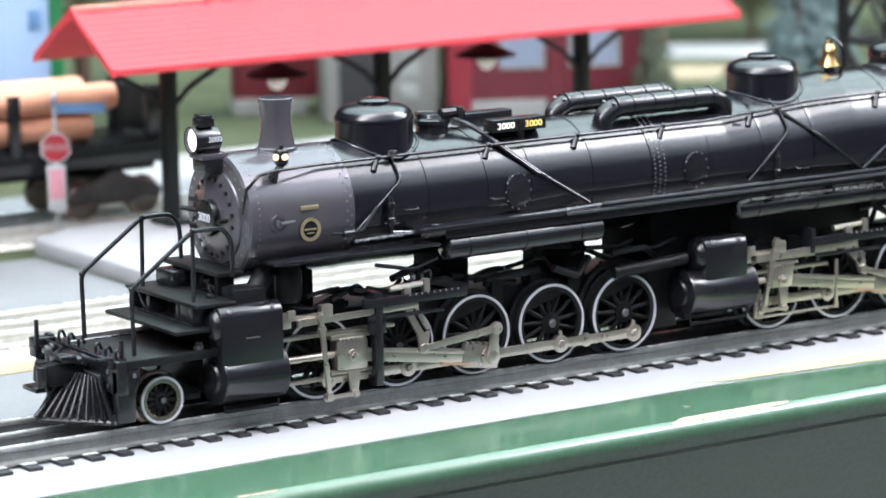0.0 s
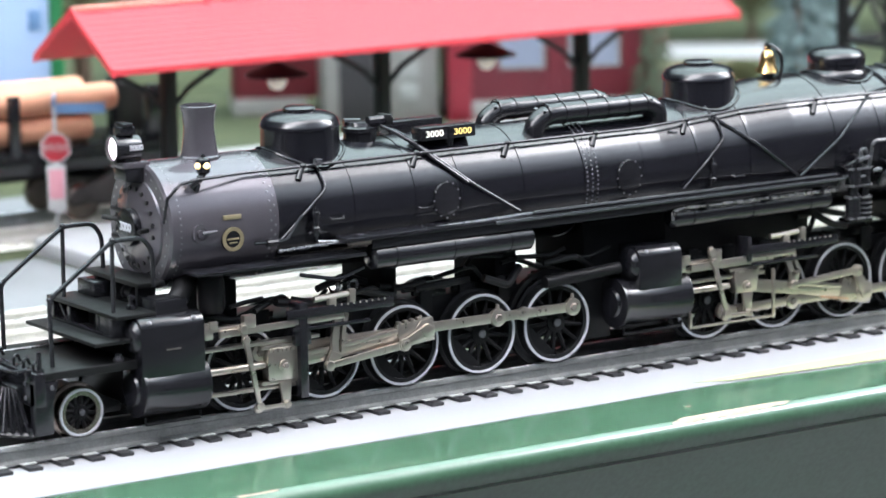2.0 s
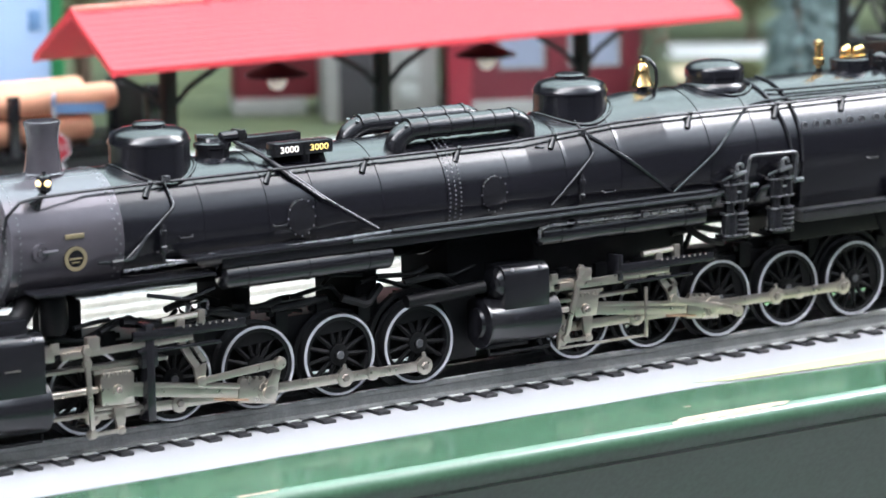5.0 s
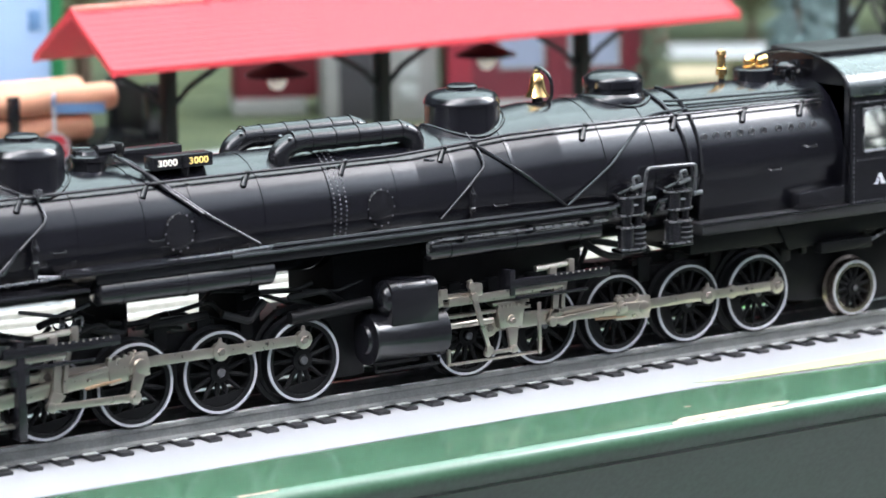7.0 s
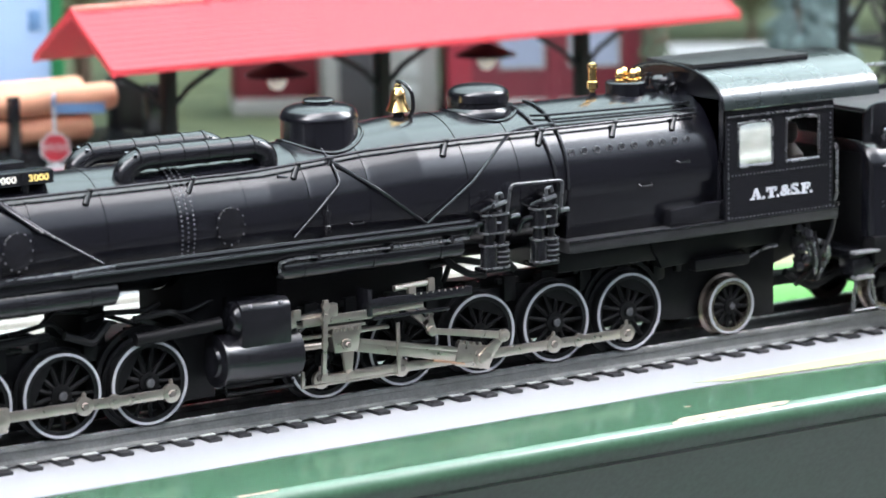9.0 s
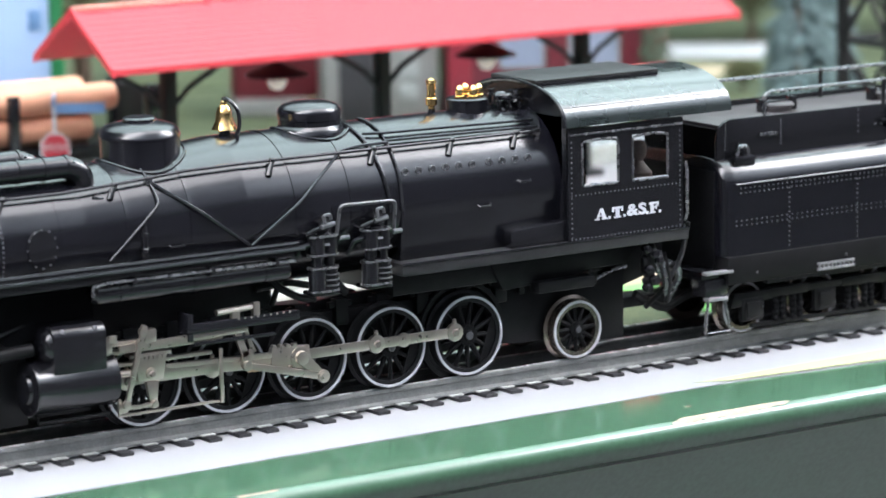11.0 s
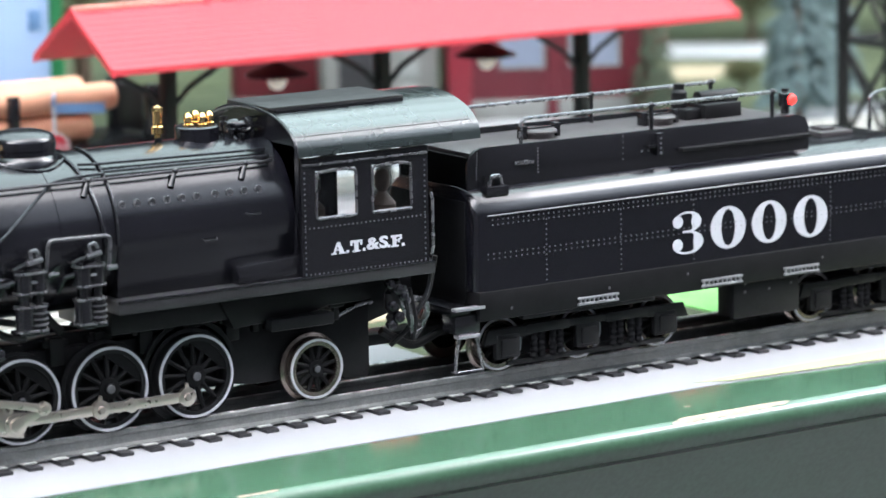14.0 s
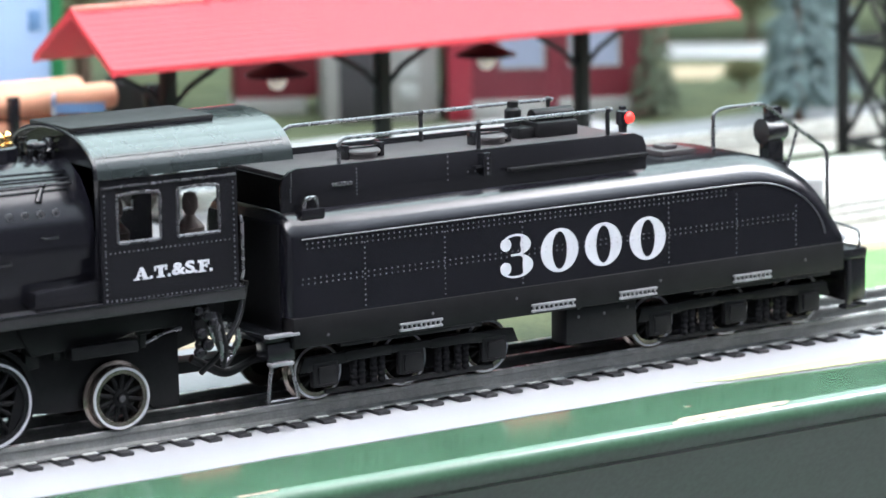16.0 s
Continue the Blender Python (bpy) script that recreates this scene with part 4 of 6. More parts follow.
    part("front_pipe", tube(B(), [(-20, -21.8, 56.8), (-14, -23, 56.5), (-8, -22.5, 57), (-2, -22, 64)], 0.6, 8), WIRE, loco)
    part("pipe_valve", lathe(B(), [(0, -2), (1.2, -2), (1.2, 2), (0, 2)], (-14, -23, 56.5), "x", 10), BLACK, loco)
    part("loop_pipe", tube(B(), [(154, -7, 80), (158, -11, 79), (160, -14, 77), (156, -17, 76), (152, -16.5, 77)], 0.4, 6, 2), WIRE, loco)


pipes()


def handrails():
    pts = [(-50.5, -17, 66), (-50, -19, 74), (-46, -20.5, 78.6), (-40, -21, 79.6)] + [(x, *on_boiler(x, 46 if x < 190 else 43, 1.8)[1:]) for x in (-20, 20, 60, 100, 140, 165, 185, 205, 230, 260, 290, 322)]
    h = part("handrail", tube(B(), pts, 0.55, 8), WIRE, loco, "thin black handrail along the boiler")
    for x in (-36, 2.5, 47, 84, 121, 160, 216, 255, 286, 312):
        a = on_boiler(x, 46 if x < 190 else 43, 1.8)
        part("stanchion", cyl(ball(B(), a, 1.2, 10), a, on_boiler(x - 2.4, 36 if x < 190 else 33, -0.2), 0.7, 1.2, 10), BLACK, h)
    part("upper_conduit", tube(B(), [(255, *on_boiler(255, 60, 1)[1:]), (262, *on_boiler(262, 58, 1.2)[1:]), (322, *on_boiler(322, 55, 1.2)[1:])], 0.5, 8, 2), WIRE, loco)
    part("upper_conduit", tube(B(), [(262, *on_boiler(262, 50, 1.2)[1:]), (322, *on_boiler(322, 48, 1.2)[1:])], 0.5, 8), WIRE, loco)
    part("hoop_pipe", tube(B(), [on_boiler(252 + abs(d - 90) * 0.06, d, 0.5) for d in range(-5, 100, 7)], 0.6, 8), WIRE, loco)
    part("hoop_pipe", tube(B(), [on_boiler(262, d, 0.5) for d in range(-5, 100, 7)], 0.5, 8), WIRE, loco)


handrails()


def running_boards():
    part("front_board", box(B(), -45, 19, -28, -17, 49.2, 50.3, 0.2), BLACK, loco)
    u = part("upper_board", box(B(), 11, 222, -28.5, -18, 54.2, 55.6, 0.25), BLACK, loco, "long black running board")
    part("board_skirt", box(B(), 22, 222, -27.2, -26.4, 51, 54.2, 0.1), BLACK, u)
    part("board_pipe", tube(B(), [(70, -28.9, 54.6), (222, -28.9, 54.6)], 0.7, 8), WIRE, u)
    part("board_pipe", tube(B(), [(86, -27.8, 56.3), (219, -27.8, 56.3), (223, -26, 56)], 0.8, 8, 2), BLACK, u)
    part("board_pipe", tube(B(), [(-12, -23.5, 53.5), (20, -24, 54.2), (86, -27.5, 56.2)], 0.6, 8), BRIGHTWIRE, u)
    for x0, x1, r in ((22, 88, 4.3), (146, 219, 3.9)):
        a = part("air_reservoir", lathe(B(), [(0, x0), (r * 0.6, x0 + 0.2), (r, x0 + 1.6), (r, x1 - 1.6), (r * 0.6, x1 - 0.2), (0, x1)], (0, -23.6, 47.6), "x", 28), BLACK, loco, "long black air reservoir")
        for x in (x0 + 10, (x0 + x1) / 2, x1 - 10):
            part("reservoir_strap", lathe(B(), [(r - 0.1, -0.6), (r + 0.25, -0.6), (r + 0.25, 0.6), (r - 0.1, 0.6)], (x, -23.6, 47.6), "x", 28, True), BLACK, a)
    p = part("reservoir_pipe", tube(B(), [(145, -28.4, 47.5), (145, -28.4, 50.6), (150, -28.4, 51.4), (219, -28.4, 50.8)], 0.5, 8, 1), BRIGHTWIRE, loco)
    for x in (160, 188, 212):
        part("pipe_clip", box(B(), x - 0.7, x + 0.7, -29, -27, 50, 52.2, 0.15), BLACK, p)
    r = part("rear_board", box(B(), 259, 378, -30.2, -17, 40.8, 45.0, 0.5), LEDGE, loco)
    part("rear_board_lip", box(B(), 259, 378, -30.5, -29.8, 44.3, 45.2, 0.15), BLACK, r)
    part("step_wedge", prism(B(), [(304, 45), (304, 50.8), (309, 51.3), (328, 52.2), (328, 45)], -28.3, -23, "xz", 0.2), BLACK, loco)
    part("drip_pipe", tube(B(), [(-2, -20, 44), (12, -21, 41), (22, -21, 44)], 0.7, 8, 3), WIRE, loco)
    # bracket loop round the rear pump
    part("pump_bracket", tube(B(), [(236.5, -25.5, 57), (236.5, -28, 67), (258, -28, 66.5), (258, -26.5, 55)], 0.6, 8, 2), RIVET, loco)


running_boards()


def pumps():
    for x in (230, 250.5):
        body = B()
        for dx, r in ((-2.4, 3.0), (2.4, 2.7)):
            prof = [(0, 39.0), (r * 0.8, 39.2), (r, 39.9), (r, 47.0), (r * 0.62, 47.4), (r * 0.62, 51.2), (r, 51.6), (r, 57.4), (r * 0.8, 58.0), (0, 58.3)]
            lathe(body, prof, (x + dx, -27.4, 0), "z", 24)
        box(body, x - 2.4, x + 2.4, -29.2, -24.6, 39.9, 47.0)
        box(body, x - 2.4, x + 2.4, -29.0, -24.6, 51.6, 57.4)
        p = part("air_pump", body, BLACK, loco, "black twin-barrel air pump with bright flanges")
        for z, t in ((57.7, 0.3), (51.5, 0.32), (47.1, 0.32), (39.5, 0.35)):
            fl = B()
            n, pts = 10, []
            for k in range(n + 1):
                a = math.pi / 2 + math.pi * k / n
                pts.append((x - 2.4 + 3.4 * math.cos(a), -27.4 - 3.4 * math.sin(a)))
            for k in range(n + 1):
                a = -math.pi / 2 + math.pi * k / n
                pts.append((x + 2.4 + 3.2 * math.cos(a), -27.4 - 3.2 * math.sin(a)))
            prism(fl, pts, z - t, z + t, "xy", 0.12)
            part("pump_flange", fl, BRIGHTWIRE, p, "bright flange, its sheen in the colour")
        for z in (41.2, 43.0, 44.8):
            part("cooling_fin", lathe(B(), [(2.6, -0.3), (3.15, -0.2), (3.15, 0.2), (2.6, 0.3)], (x + 2.4, -27.4, z), "z", 20, True), RIVET, p)
        h = part("pump_head", lathe(B(), [(2.2, 0), (2.6, 0.8), (1.4, 1.4), (1.3, 2.4), (2.1, 2.9), (2.0, 4.0), (0.8, 4.6), (0.8, 5.4), (0, 5.8)], (x + 0.6, -27.2, 57.8), "z", 14), BLACK, p)
        part("head_valve", tube(B(), [(x - 1.6, -29.4, 60.8), (x + 3.4, -29.4, 61.7)], 0.8, 8), RIVET, h)
        part("head_valve", tube(B(), [(x - 0.4, -29.8, 62.0), (x - 1.0, -29.8, 64.6), (x + 1.4, -29.8, 65.0), (x + 1.9, -29.8, 63.2)], 0.55, 8, 0.8), RIVET, h)
        part("head_lever", tube(B(), [(x - 6.2, -28, 59.0), (x - 2.4, -28.6, 60.4), (x + 0.4, -28.6, 60.0)], 0.6, 8, 1), BLACK, h)
        part("pump_pipe", tube(B(), [(x + 5.6, -29, 56.4), (x + 8.8, -29.4, 56.6)], 0.8, 8), BRIGHTWIRE, p)
        part("pump_pipe", tube(B(), [(x - 6.2, -29, 55.4), (x - 9.0, -28, 54.8), (x - 10.4, -26, 50)], 0.8, 8, 1), BLACK, p)
        part("pump_plate", box(B(), x - 1.4, x + 1.2, -29.9, -28.9, 54.6, 55.2, 0.1), SHEEN, p)
        part("pump_foot", box(B(), x - 5.0, x + 5.0, -29.4, -22, 38.0, 39.2, 0.3), BLACK, p)


pumps()


def sheet_with_openings(xs, zs, gaps, y, thick):
    """One upright sheet in the xz plane, with some of its cells left open."""
    bm = B()
    grid = [[bm.verts.new(V(x, y, z)) for z in zs] for x in xs]
    fs = [bm.faces.new((grid[i][j], grid[i + 1][j], grid[i + 1][j + 1], grid[i][j + 1])) for i in range(len(xs) - 1) for j in range(len(zs) - 1) if (i, j) not in gaps]
    out = bmesh.ops.extrude_face_region(bm, geom=fs)["geom"]
    bmesh.ops.translate(bm, vec=V(0, thick, 0), verts=[g for g in out if isinstance(g, bmesh.types.BMVert)])
    bmesh.ops.recalc_face_normals(bm, faces=bm.faces[:])
    return bm


def cab_lettering(parent):
    """White slab-serif initials with full stops; h is the cap height."""
    h, z0, y1 = 3.9, 51.3, -29.5
    face = itertools.count()

    def slab(bm, xa, xb, za, zb):
        return box(bm, xa, xb, -29.70 - 0.012 * (next(face) % 8), y1, z0 + za, z0 + zb)

    def slant(bm, pts):
        return prism(bm, [(u, z0 + w) for u, w in pts], -29.70 - 0.012 * (next(face) % 8), y1, "xz")

    def letter_t(x):
        bm = slab(B(), x + 1.5, x + 3.1, 0.5, h - 0.7)
        for q in ((0, 4.6, h - 0.8, h), (0, 0.7, h - 1.7, h - 0.75), (3.9, 4.6, h - 1.7, h - 0.75), (0.8, 3.8, 0, 0.55)):
            slab(bm, x + q[0], x + q[1], q[2], q[3])
        return bm

    def letter_f(x):
        bm = slab(B(), x + 0.6, x + 2.1, 0.5, h - 0.7)
        for q in ((0, 4.2, h - 0.75, h), (3.5, 4.2, h - 1.6, h - 0.7), (2.05, 3.3, h * 0.46, h * 0.46 + 0.6), (2.8, 3.4, h * 0.34, h * 0.72), (0, 2.9, 0, 0.55)):
            slab(bm, x + q[0], x + q[1], q[2], q[3])
        return bm

    def letter_a(x):
        bm = slant(B(), [(x + 0.5, 0.3), (x + 1.3, 0.3), (x + 2.9, h), (x + 2.1, h)])
        slant(bm, [(x + 3.2, 0.3), (x + 4.9, 0.3), (x + 3.3, h), (x + 2.0, h)])
        for q in ((1.3, 3.8, h * 0.28, h * 0.28 + 0.5), (-0.2, 2.0, 0, 0.5), (2.8, 5.4, 0, 0.5)):
            slab(bm, x + q[0], x + q[1], q[2], q[3])
        return bm

    for bm in (letter_a(338.0), letter_t(345.2), letter_f(361.0)):
        part("cab_lettering", bm, LETTER, parent)
    for body, x, w in (("&", 353.8, 1.12), ("S", 358.1, 1.15)):
        me = text_mesh("cab_lettering", body, 5.3, LETTER, 0.06, 0.2, w * 1.22)
        part("cab_lettering", me, LETTER, parent, at=(x, -29.7, z0 + h / 2))
    for x in (344.1, 350.5, 360.2, 365.7):
        part("cab_lettering", slab(B(), x - 0.5, x + 0.5, 0, 0.95), LETTER, parent)


def cab():
    y = 29
    c = part("cab", box(B(), 327, 329, -26, 26, 45, 88, 0.2), BLACK, loco, "black riveted cab with two arched side windows")
    for sg in (-1, 1):
        # the side sheet is built round its two openings
        wins = [(332.5, 348.3), (354.0, 369.6)]
        s = sheet_with_openings([327, 332.5, 348.3, 354.0, 369.6, 376], [44.7, 63.6, 79.6, 84], {(1, 1), (3, 1)}, sg * y - 0.6, 1.2)
        side = part("cab_side", s, BLACK, c)
        for xa, xb in wins:
            fr = B()
            mid = (xa + xb) / 2
            arch = [(xa + 0.3, 63.9)] + [(mid + (xb - xa - 0.6) / 2 * -math.cos(math.pi * k / 10), 78.2 + 1.2 * math.sin(math.pi * k / 10)) for k in range(11)] + [(xb - 0.3, 63.9), (xa + 0.3, 63.9)]
            tube(fr, [(u, sg * (y + 0.5), w) for u, w in arch], 0.55, 6)
            w = part("window_frame", fr, BRIGHTWIRE, side)
            part("pane", box(B(), xa, xb, sg * y - 0.15, sg * y + 0.15, 63.6, 79.6), GLASS, w).visible_shadow = False
            part("sash_ledge", box(B(), xa + 0.5, xb - 0.5, sg * y - 0.9, sg * y + 0.9, 63.2, 64.0, 0.1), BRIGHTWIRE, w)
        if sg < 0:
            pl = [(328.3, -29.65, 46 + 1.75 * k) for k in range(20)] + [(374.6, -29.65, 46 + 1.75 * k) for k in range(20)]
            pl += [(328.3 + 1.65 * k, -29.65, 60.8) for k in range(29)] + [(328.3 + 1.65 * k, -29.65, 45.6) for k in range(29)]
            part("cab_rivets", rivets(B(), pl, 0.36), RIVET, side)
            part("drip_strip", box(B(), 327.5, 375.5, -30.2, -29.4, 81.4, 82.1, 0.15), BRIGHTWIRE, side)
            cab_lettering(side)
    def arch(off):
        pts = []
        for k in range(25):
            a = math.pi * k / 24
            pts.append((-(30.2 + off) * math.cos(a), 84.6 + (13.6 + off) * math.sin(a) ** 0.85))
        return pts
    roof = B()
    prism(roof, arch(0.6) + arch(-0.6)[::-1], 325.2, 396.5, "yz")
    r = part("cab_roof", roof, mat("cab_roof_enamel", (0.020, 0.027, 0.027), 0.27, 0.15, 0.12, 60, 0.06, 2500, coat=0.8), c)
    part("roof_seam", tube(B(), [(326, -28.2, 90.9), (394, -28.2, 90.9)], 0.28, 6), DULL, r)
    part("roof_hatch", box(B(), 325, 377, -14, 14, 97.6, 99.3, 0.3), mat("dull_roof_black", (0.008, 0.008, 0.0085), 0.5), r)
    part("hatch_rail", box(B(), 327, 376, -15, -14, 97.2, 98.2), BLACK, r)
    part("hatch_rail", box(B(), 327, 376, 14, 15, 97.2, 98.2), BLACK, r)
    rim = B()
    tube(rim, [(325.2, u, w) for u, w in arch(0.2)], 0.7, 8)
    part("roof_rim", rim, BLACK, r)
    front = prism(B(), arch(-0.7) + [(29, 66), (-29, 66)], 327, 328.2, "yz")
    part("front_sheet", front, BLACK, c)
    part("cab_floor", box(B(), 328, 378, -28, 28, 43, 45.5, 0.2), DULL, c)
    part("backhead", box(B(), 329, 336, -18, 18, 45.5, 82, 0.8), DULL, c)
    part("grab_iron", tube(B(), [(377.4, -29, 47), (377.4, -30, 50), (377.4, -30, 66), (377.4, -29, 68)], 0.5, 8), BRIGHTWIRE, c)
    part("cab_brace", tube(B(), [(377.5, -28.5, 44.8), (377.3, -28, 38), (375, -27, 31), (370, -26, 25)], 0.7, 8, 4), WIRE, c)
    # two toy crew figures, plain shapes
    for x, yy in ((340, -14), (364, -20)):
        f = thing("crew_figure", "plain painted toy figure seated in the cab", "toy figure", (x, yy, 45.6), "cab figures")
        bm = B()
        lathe(bm, [(0, 0), (4.5, 0), (5, 6), (4.2, 14), (4.6, 19), (2, 22), (1.4, 23), (2.6, 25), (2.7, 28), (1.8, 30), (0, 30.5)], (0, 0, 0), "z", 16)
        part("figure", bm, FIGURE, f)
        FIGURES.append(f)


FIGURES = []
cab()


def front_deck():
    d = part("pilot_deck", box(B(), -100, -60, -24, 24, 21.6, 24.4, 0.4), DECKING, loco, "black front deck plate")
    part("buffer_beam", box(B(), -102, -98, -24.5, 24.5, 13.5, 24.6, 0.6), BLACK, d)
    part("step_plate", box(B(), -80.5, -66, -24.5, 24.5, 30.3, 31.6, 0.3), DECKING, d)
    part("step_plate", box(B(), -72.6, -58, -24.5, 24.5, 38.0, 39.3, 0.3), DECKING, d)
    part("step_plate", box(B(), -60, -50, -16, 21, 45.6, 47.2, 0.3), DECKING, d)
    for y, w in ((21.2, 1.0), (9.5, 0.9), (-10.5, 1.1), (-19.6, 1.2)):
        part("step_riser", box(B(), -72.2, -62, y - w, y + w, 31.4, 38.2, 0.2), BLACK, d)
    part("step_fascia", box(B(), -72.0, -71.0, -20.5, -9.6, 31.4, 38.2, 0.15), BLACK, d)
    part("step_sill", box(B(), -72.4, -70.8, -20.6, 22.2, 31.3, 32.5, 0.2), BLACK, d)
    part("step_stay", prism(B(), [(12, 31.6), (13.4, 31.6), (18.6, 37.8), (17.2, 37.8)], -71.4, -70.4, "yz", 0.1), BLACK, d)
    part("step_base", box(B(), -66, -52, -22, 22, 24, 30.4, 0.4), DULL, d)
    part("step_back", box(B(), -63.6, -52, -20, 20, 30, 38, 0.3), SHADEBLK, d)
    for y in (-12, 3, 16):
        part("step_riser", box(B(), -58.5, -52, y - 1.0, y + 1.0, 39, 46, 0.2), DULL, d)
    part("tool_box", box(B(), -63.5, -56.5, 8, 20, 39.4, 44.6, 0.5), BLACK, d)
    part("cable_drum", lathe(B(), [(0, -3), (2.6, -3), (2.6, -2.2), (1.8, -2), (1.8, 2), (2.6, 2.2), (2.6, 3), (0, 3)], (-57, -6, 42.6), "y", 16), DULL, d)
    part("deck_valve", lathe(B(), [(1.8, 0), (1.6, 1.2), (0.8, 1.5), (0.8, 3.0), (1.3, 3.2), (1.2, 4.2), (0, 4.6)], (-62.4, -15.5, 39.4), "z", 12), BLACK, d)
    part("deck_valve", lathe(B(), [(1.8, 0), (1.6, 1.2), (0.9, 1.5), (1.3, 2.2), (0, 2.6)], (-70.5, -21.0, 24.4), "z", 12), RIVET, d)
    part("deck_seam", tube(B(), [(-99, 14, 24.7), (-68, 14, 24.7)], 0.5, 6), BRIGHTWIRE, d)
    part("valve_box", box(B(), -58, -46.5, -24, -14, 36, 42.5, 0.5), BLACK, d)
    part("valve_box_lid", box(B(), -56.6, -47.8, -22.6, -15.4, 42.3, 42.8, 0.2), DULL, d)
    # slatted pilot
    p = part("pilot", box(B(), -103, -98.5, -22, 22, 4.2, 7.0, 0.4), BLACK, loco, "slatted black pilot")
    n = 19
    for k in range(n):
        y = -21.5 + 43 * k / (n - 1)
        tip = -119 + 17 * abs(y) / 21.5 * 0.95
        yt, xt = y * 0.66, -103.4 - 2.2 * (1 - abs(y) / 21.5)
        slat = B()
        ring = []
        for px, py, pz, w in ((xt, yt, 18.2, 0.55), (tip, y, 4.6, 0.75)):
            ring.append([slat.verts.new(V(px + ex, py + ey, pz + ez)) for ex, ey, ez in ((-0.9, -w, 0.6), (-0.9, w, 0.6), (0.9, w, -0.8), (0.9, -w, -0.8))])
        for q in range(4):
            slat.faces.new((ring[0][q], ring[0][(q + 1) % 4], ring[1][(q + 1) % 4], ring[1][q]))
        slat.faces.new(ring[0])
        slat.faces.new(ring[1])
        bmesh.ops.recalc_face_normals(slat, faces=slat.faces[:])
        bmesh.ops.bevel(slat, geom=slat.edges[:], offset=0.18 * MM, segments=1, affect="EDGES")
        part("pilot_bar", slat, PILOTBLK, p)
    part("pilot_frame", tube(B(), [(-101, -22, 4.3), (-119, 0, 4.0), (-101, 22, 4.3)], 1.0, 8, 3), BLACK, p)
    for sg in (-1, 1):
        part("pilot_side", prism(B(), [(-102, 4.4), (-102, 21.4), (-93.5, 21.4), (-95.5, 14), (-95.5, 4.4)], sg * 24.2, sg * 20.5, "xz", 0.4), BLACK, p)
    part("pilot_cap", box(B(), -104, -100, -15, 15, 16.5, 19, 0.4), BLACK, p)
    k = part("coupler", prism(B(), [(-103, 15), (-103, 21.5), (-113, 22), (-118, 21.5), (-118.5, 16), (-113, 14.5)], -3.4, 3.4, "xz", 0.8), DULL, loco, "black knuckle coupler")
    part("knuckle", cyl(B(), (-115.5, 2.0, 14), (-115.5, 2.0, 22.5), 2.3, seg=14, bev=0.4), DULL, k)
    part("lift_bar", tube(B(), [(-103, -22, 26), (-106, -20, 25), (-106, -6, 24), (-112, 0, 24.5), (-106, 6, 25), (-106, 22, 26)], 0.6, 8, 2), WIRE, k)
    for y in (7, 12):
        part("air_hose", tube(B(), [(-102, y, 21), (-107, y, 20), (-108, y * 1.1, 14), (-106, y * 1.2, 10)], 0.7, 8, 3), DULL, k)
    part("coupler_yoke", box(box(B(), -112, -103, -5.2, 5.2, 22.2, 24.4, 0.4), -110, -104, -4.6, 4.6, 11.8, 14.2, 0.4), BLACK, k)
    part("coupler_jaw", cyl(B(), (-117.5, -2.4, 15), (-117.5, -2.4, 21.6), 2.0, seg=14, bev=0.4), BLACK, k)
    part("lift_pin", cyl(cyl(B(), (-114, 0.6, 21.6), (-114, 0.6, 26.4), 0.8, seg=10), (-114, 0.6, 25.6), (-114, 0.6, 26.6), 1.5, seg=12), RIVET, k)
    for y, x1, z1 in ((4.5, -114, 11.0), (9.0, -112, 9.5)):
        h = part("signal_hose", tube(B(), [(-103, y, 21), (-108.5, y - 0.6, 21.4), (x1, y - 1.4, 15.5), (x1 + 1.5, y - 2.2, z1)], 0.85, 8, 3), BLACK, k)
        part("hose_coupling", lathe(B(), [(0, -1.4), (1.3, -1.3), (1.3, 0.6), (0.9, 1.2), (0, 1.3)], (x1 + 1.5, y - 2.2, z1), "z", 12), RIVET, h)
    part("angle_cock", lathe(B(), [(0, -2.4), (1.5, -2.2), (1.5, -0.6), (2.0, -0.4), (2.0, 0.8), (1.2, 1.2), (1.2, 2.4), (0, 2.6)], (-108, 11, 24), "x", 14), BLACK, k)
    part("angle_cock", lathe(B(), [(0, -2.4), (1.5, -2.2), (1.5, -0.6), (2.0, -0.4), (2.0, 0.8), (1.2, 1.2), (1.2, 2.4), (0, 2.6)], (-106, -8, 23.2), "x", 14), BLACK, k)
    part("corner_bracket", box(box(B(), -110, -102, 17.5, 22.5, 20, 26.5, 0.5), -108, -103, 18, 22, 13, 20, 0.4), BLACK, k)
    for y in (-20, -13, -6, 6, 13, 20):
        part("deck_hook", tube(B(), [(-100, y, 24.4), (-100, y, 27.2), (-98, y + 1.5, 27.4), (-97, y + 1.5, 25)], 0.55, 8, 1), BLACK, k)
    part("step_iron", box(B(), -112, -105, 14, 24, 9, 10.6, 0.3), BLACK, k)
    part("lift_lever", box(B(), -104, -102, -23, -20, 22, 26, 0.3), BLACK, k)
    part("lift_lever", box(B(), -104, -102, 19, 23, 22, 27, 0.3), BLACK, k)
    for x, y, z in ((-99, -22, 31), (-112, 12, 34)):
        part("flag_holder", cyl(cyl(B(), (x, y, 24), (x, y, z), 0.9, 0.8, 8), (x, y, 24.3), (x, y, 25.4), 1.6, seg=10), BLACK, d)
    part("deck_bolts", rivets(B(), [(-101.8, -18, 20.5), (-101.8, -18, 16), (-96, -24.4, 19.5)], 0.9, (-0.7, -0.7, 0)), RIVET, d)
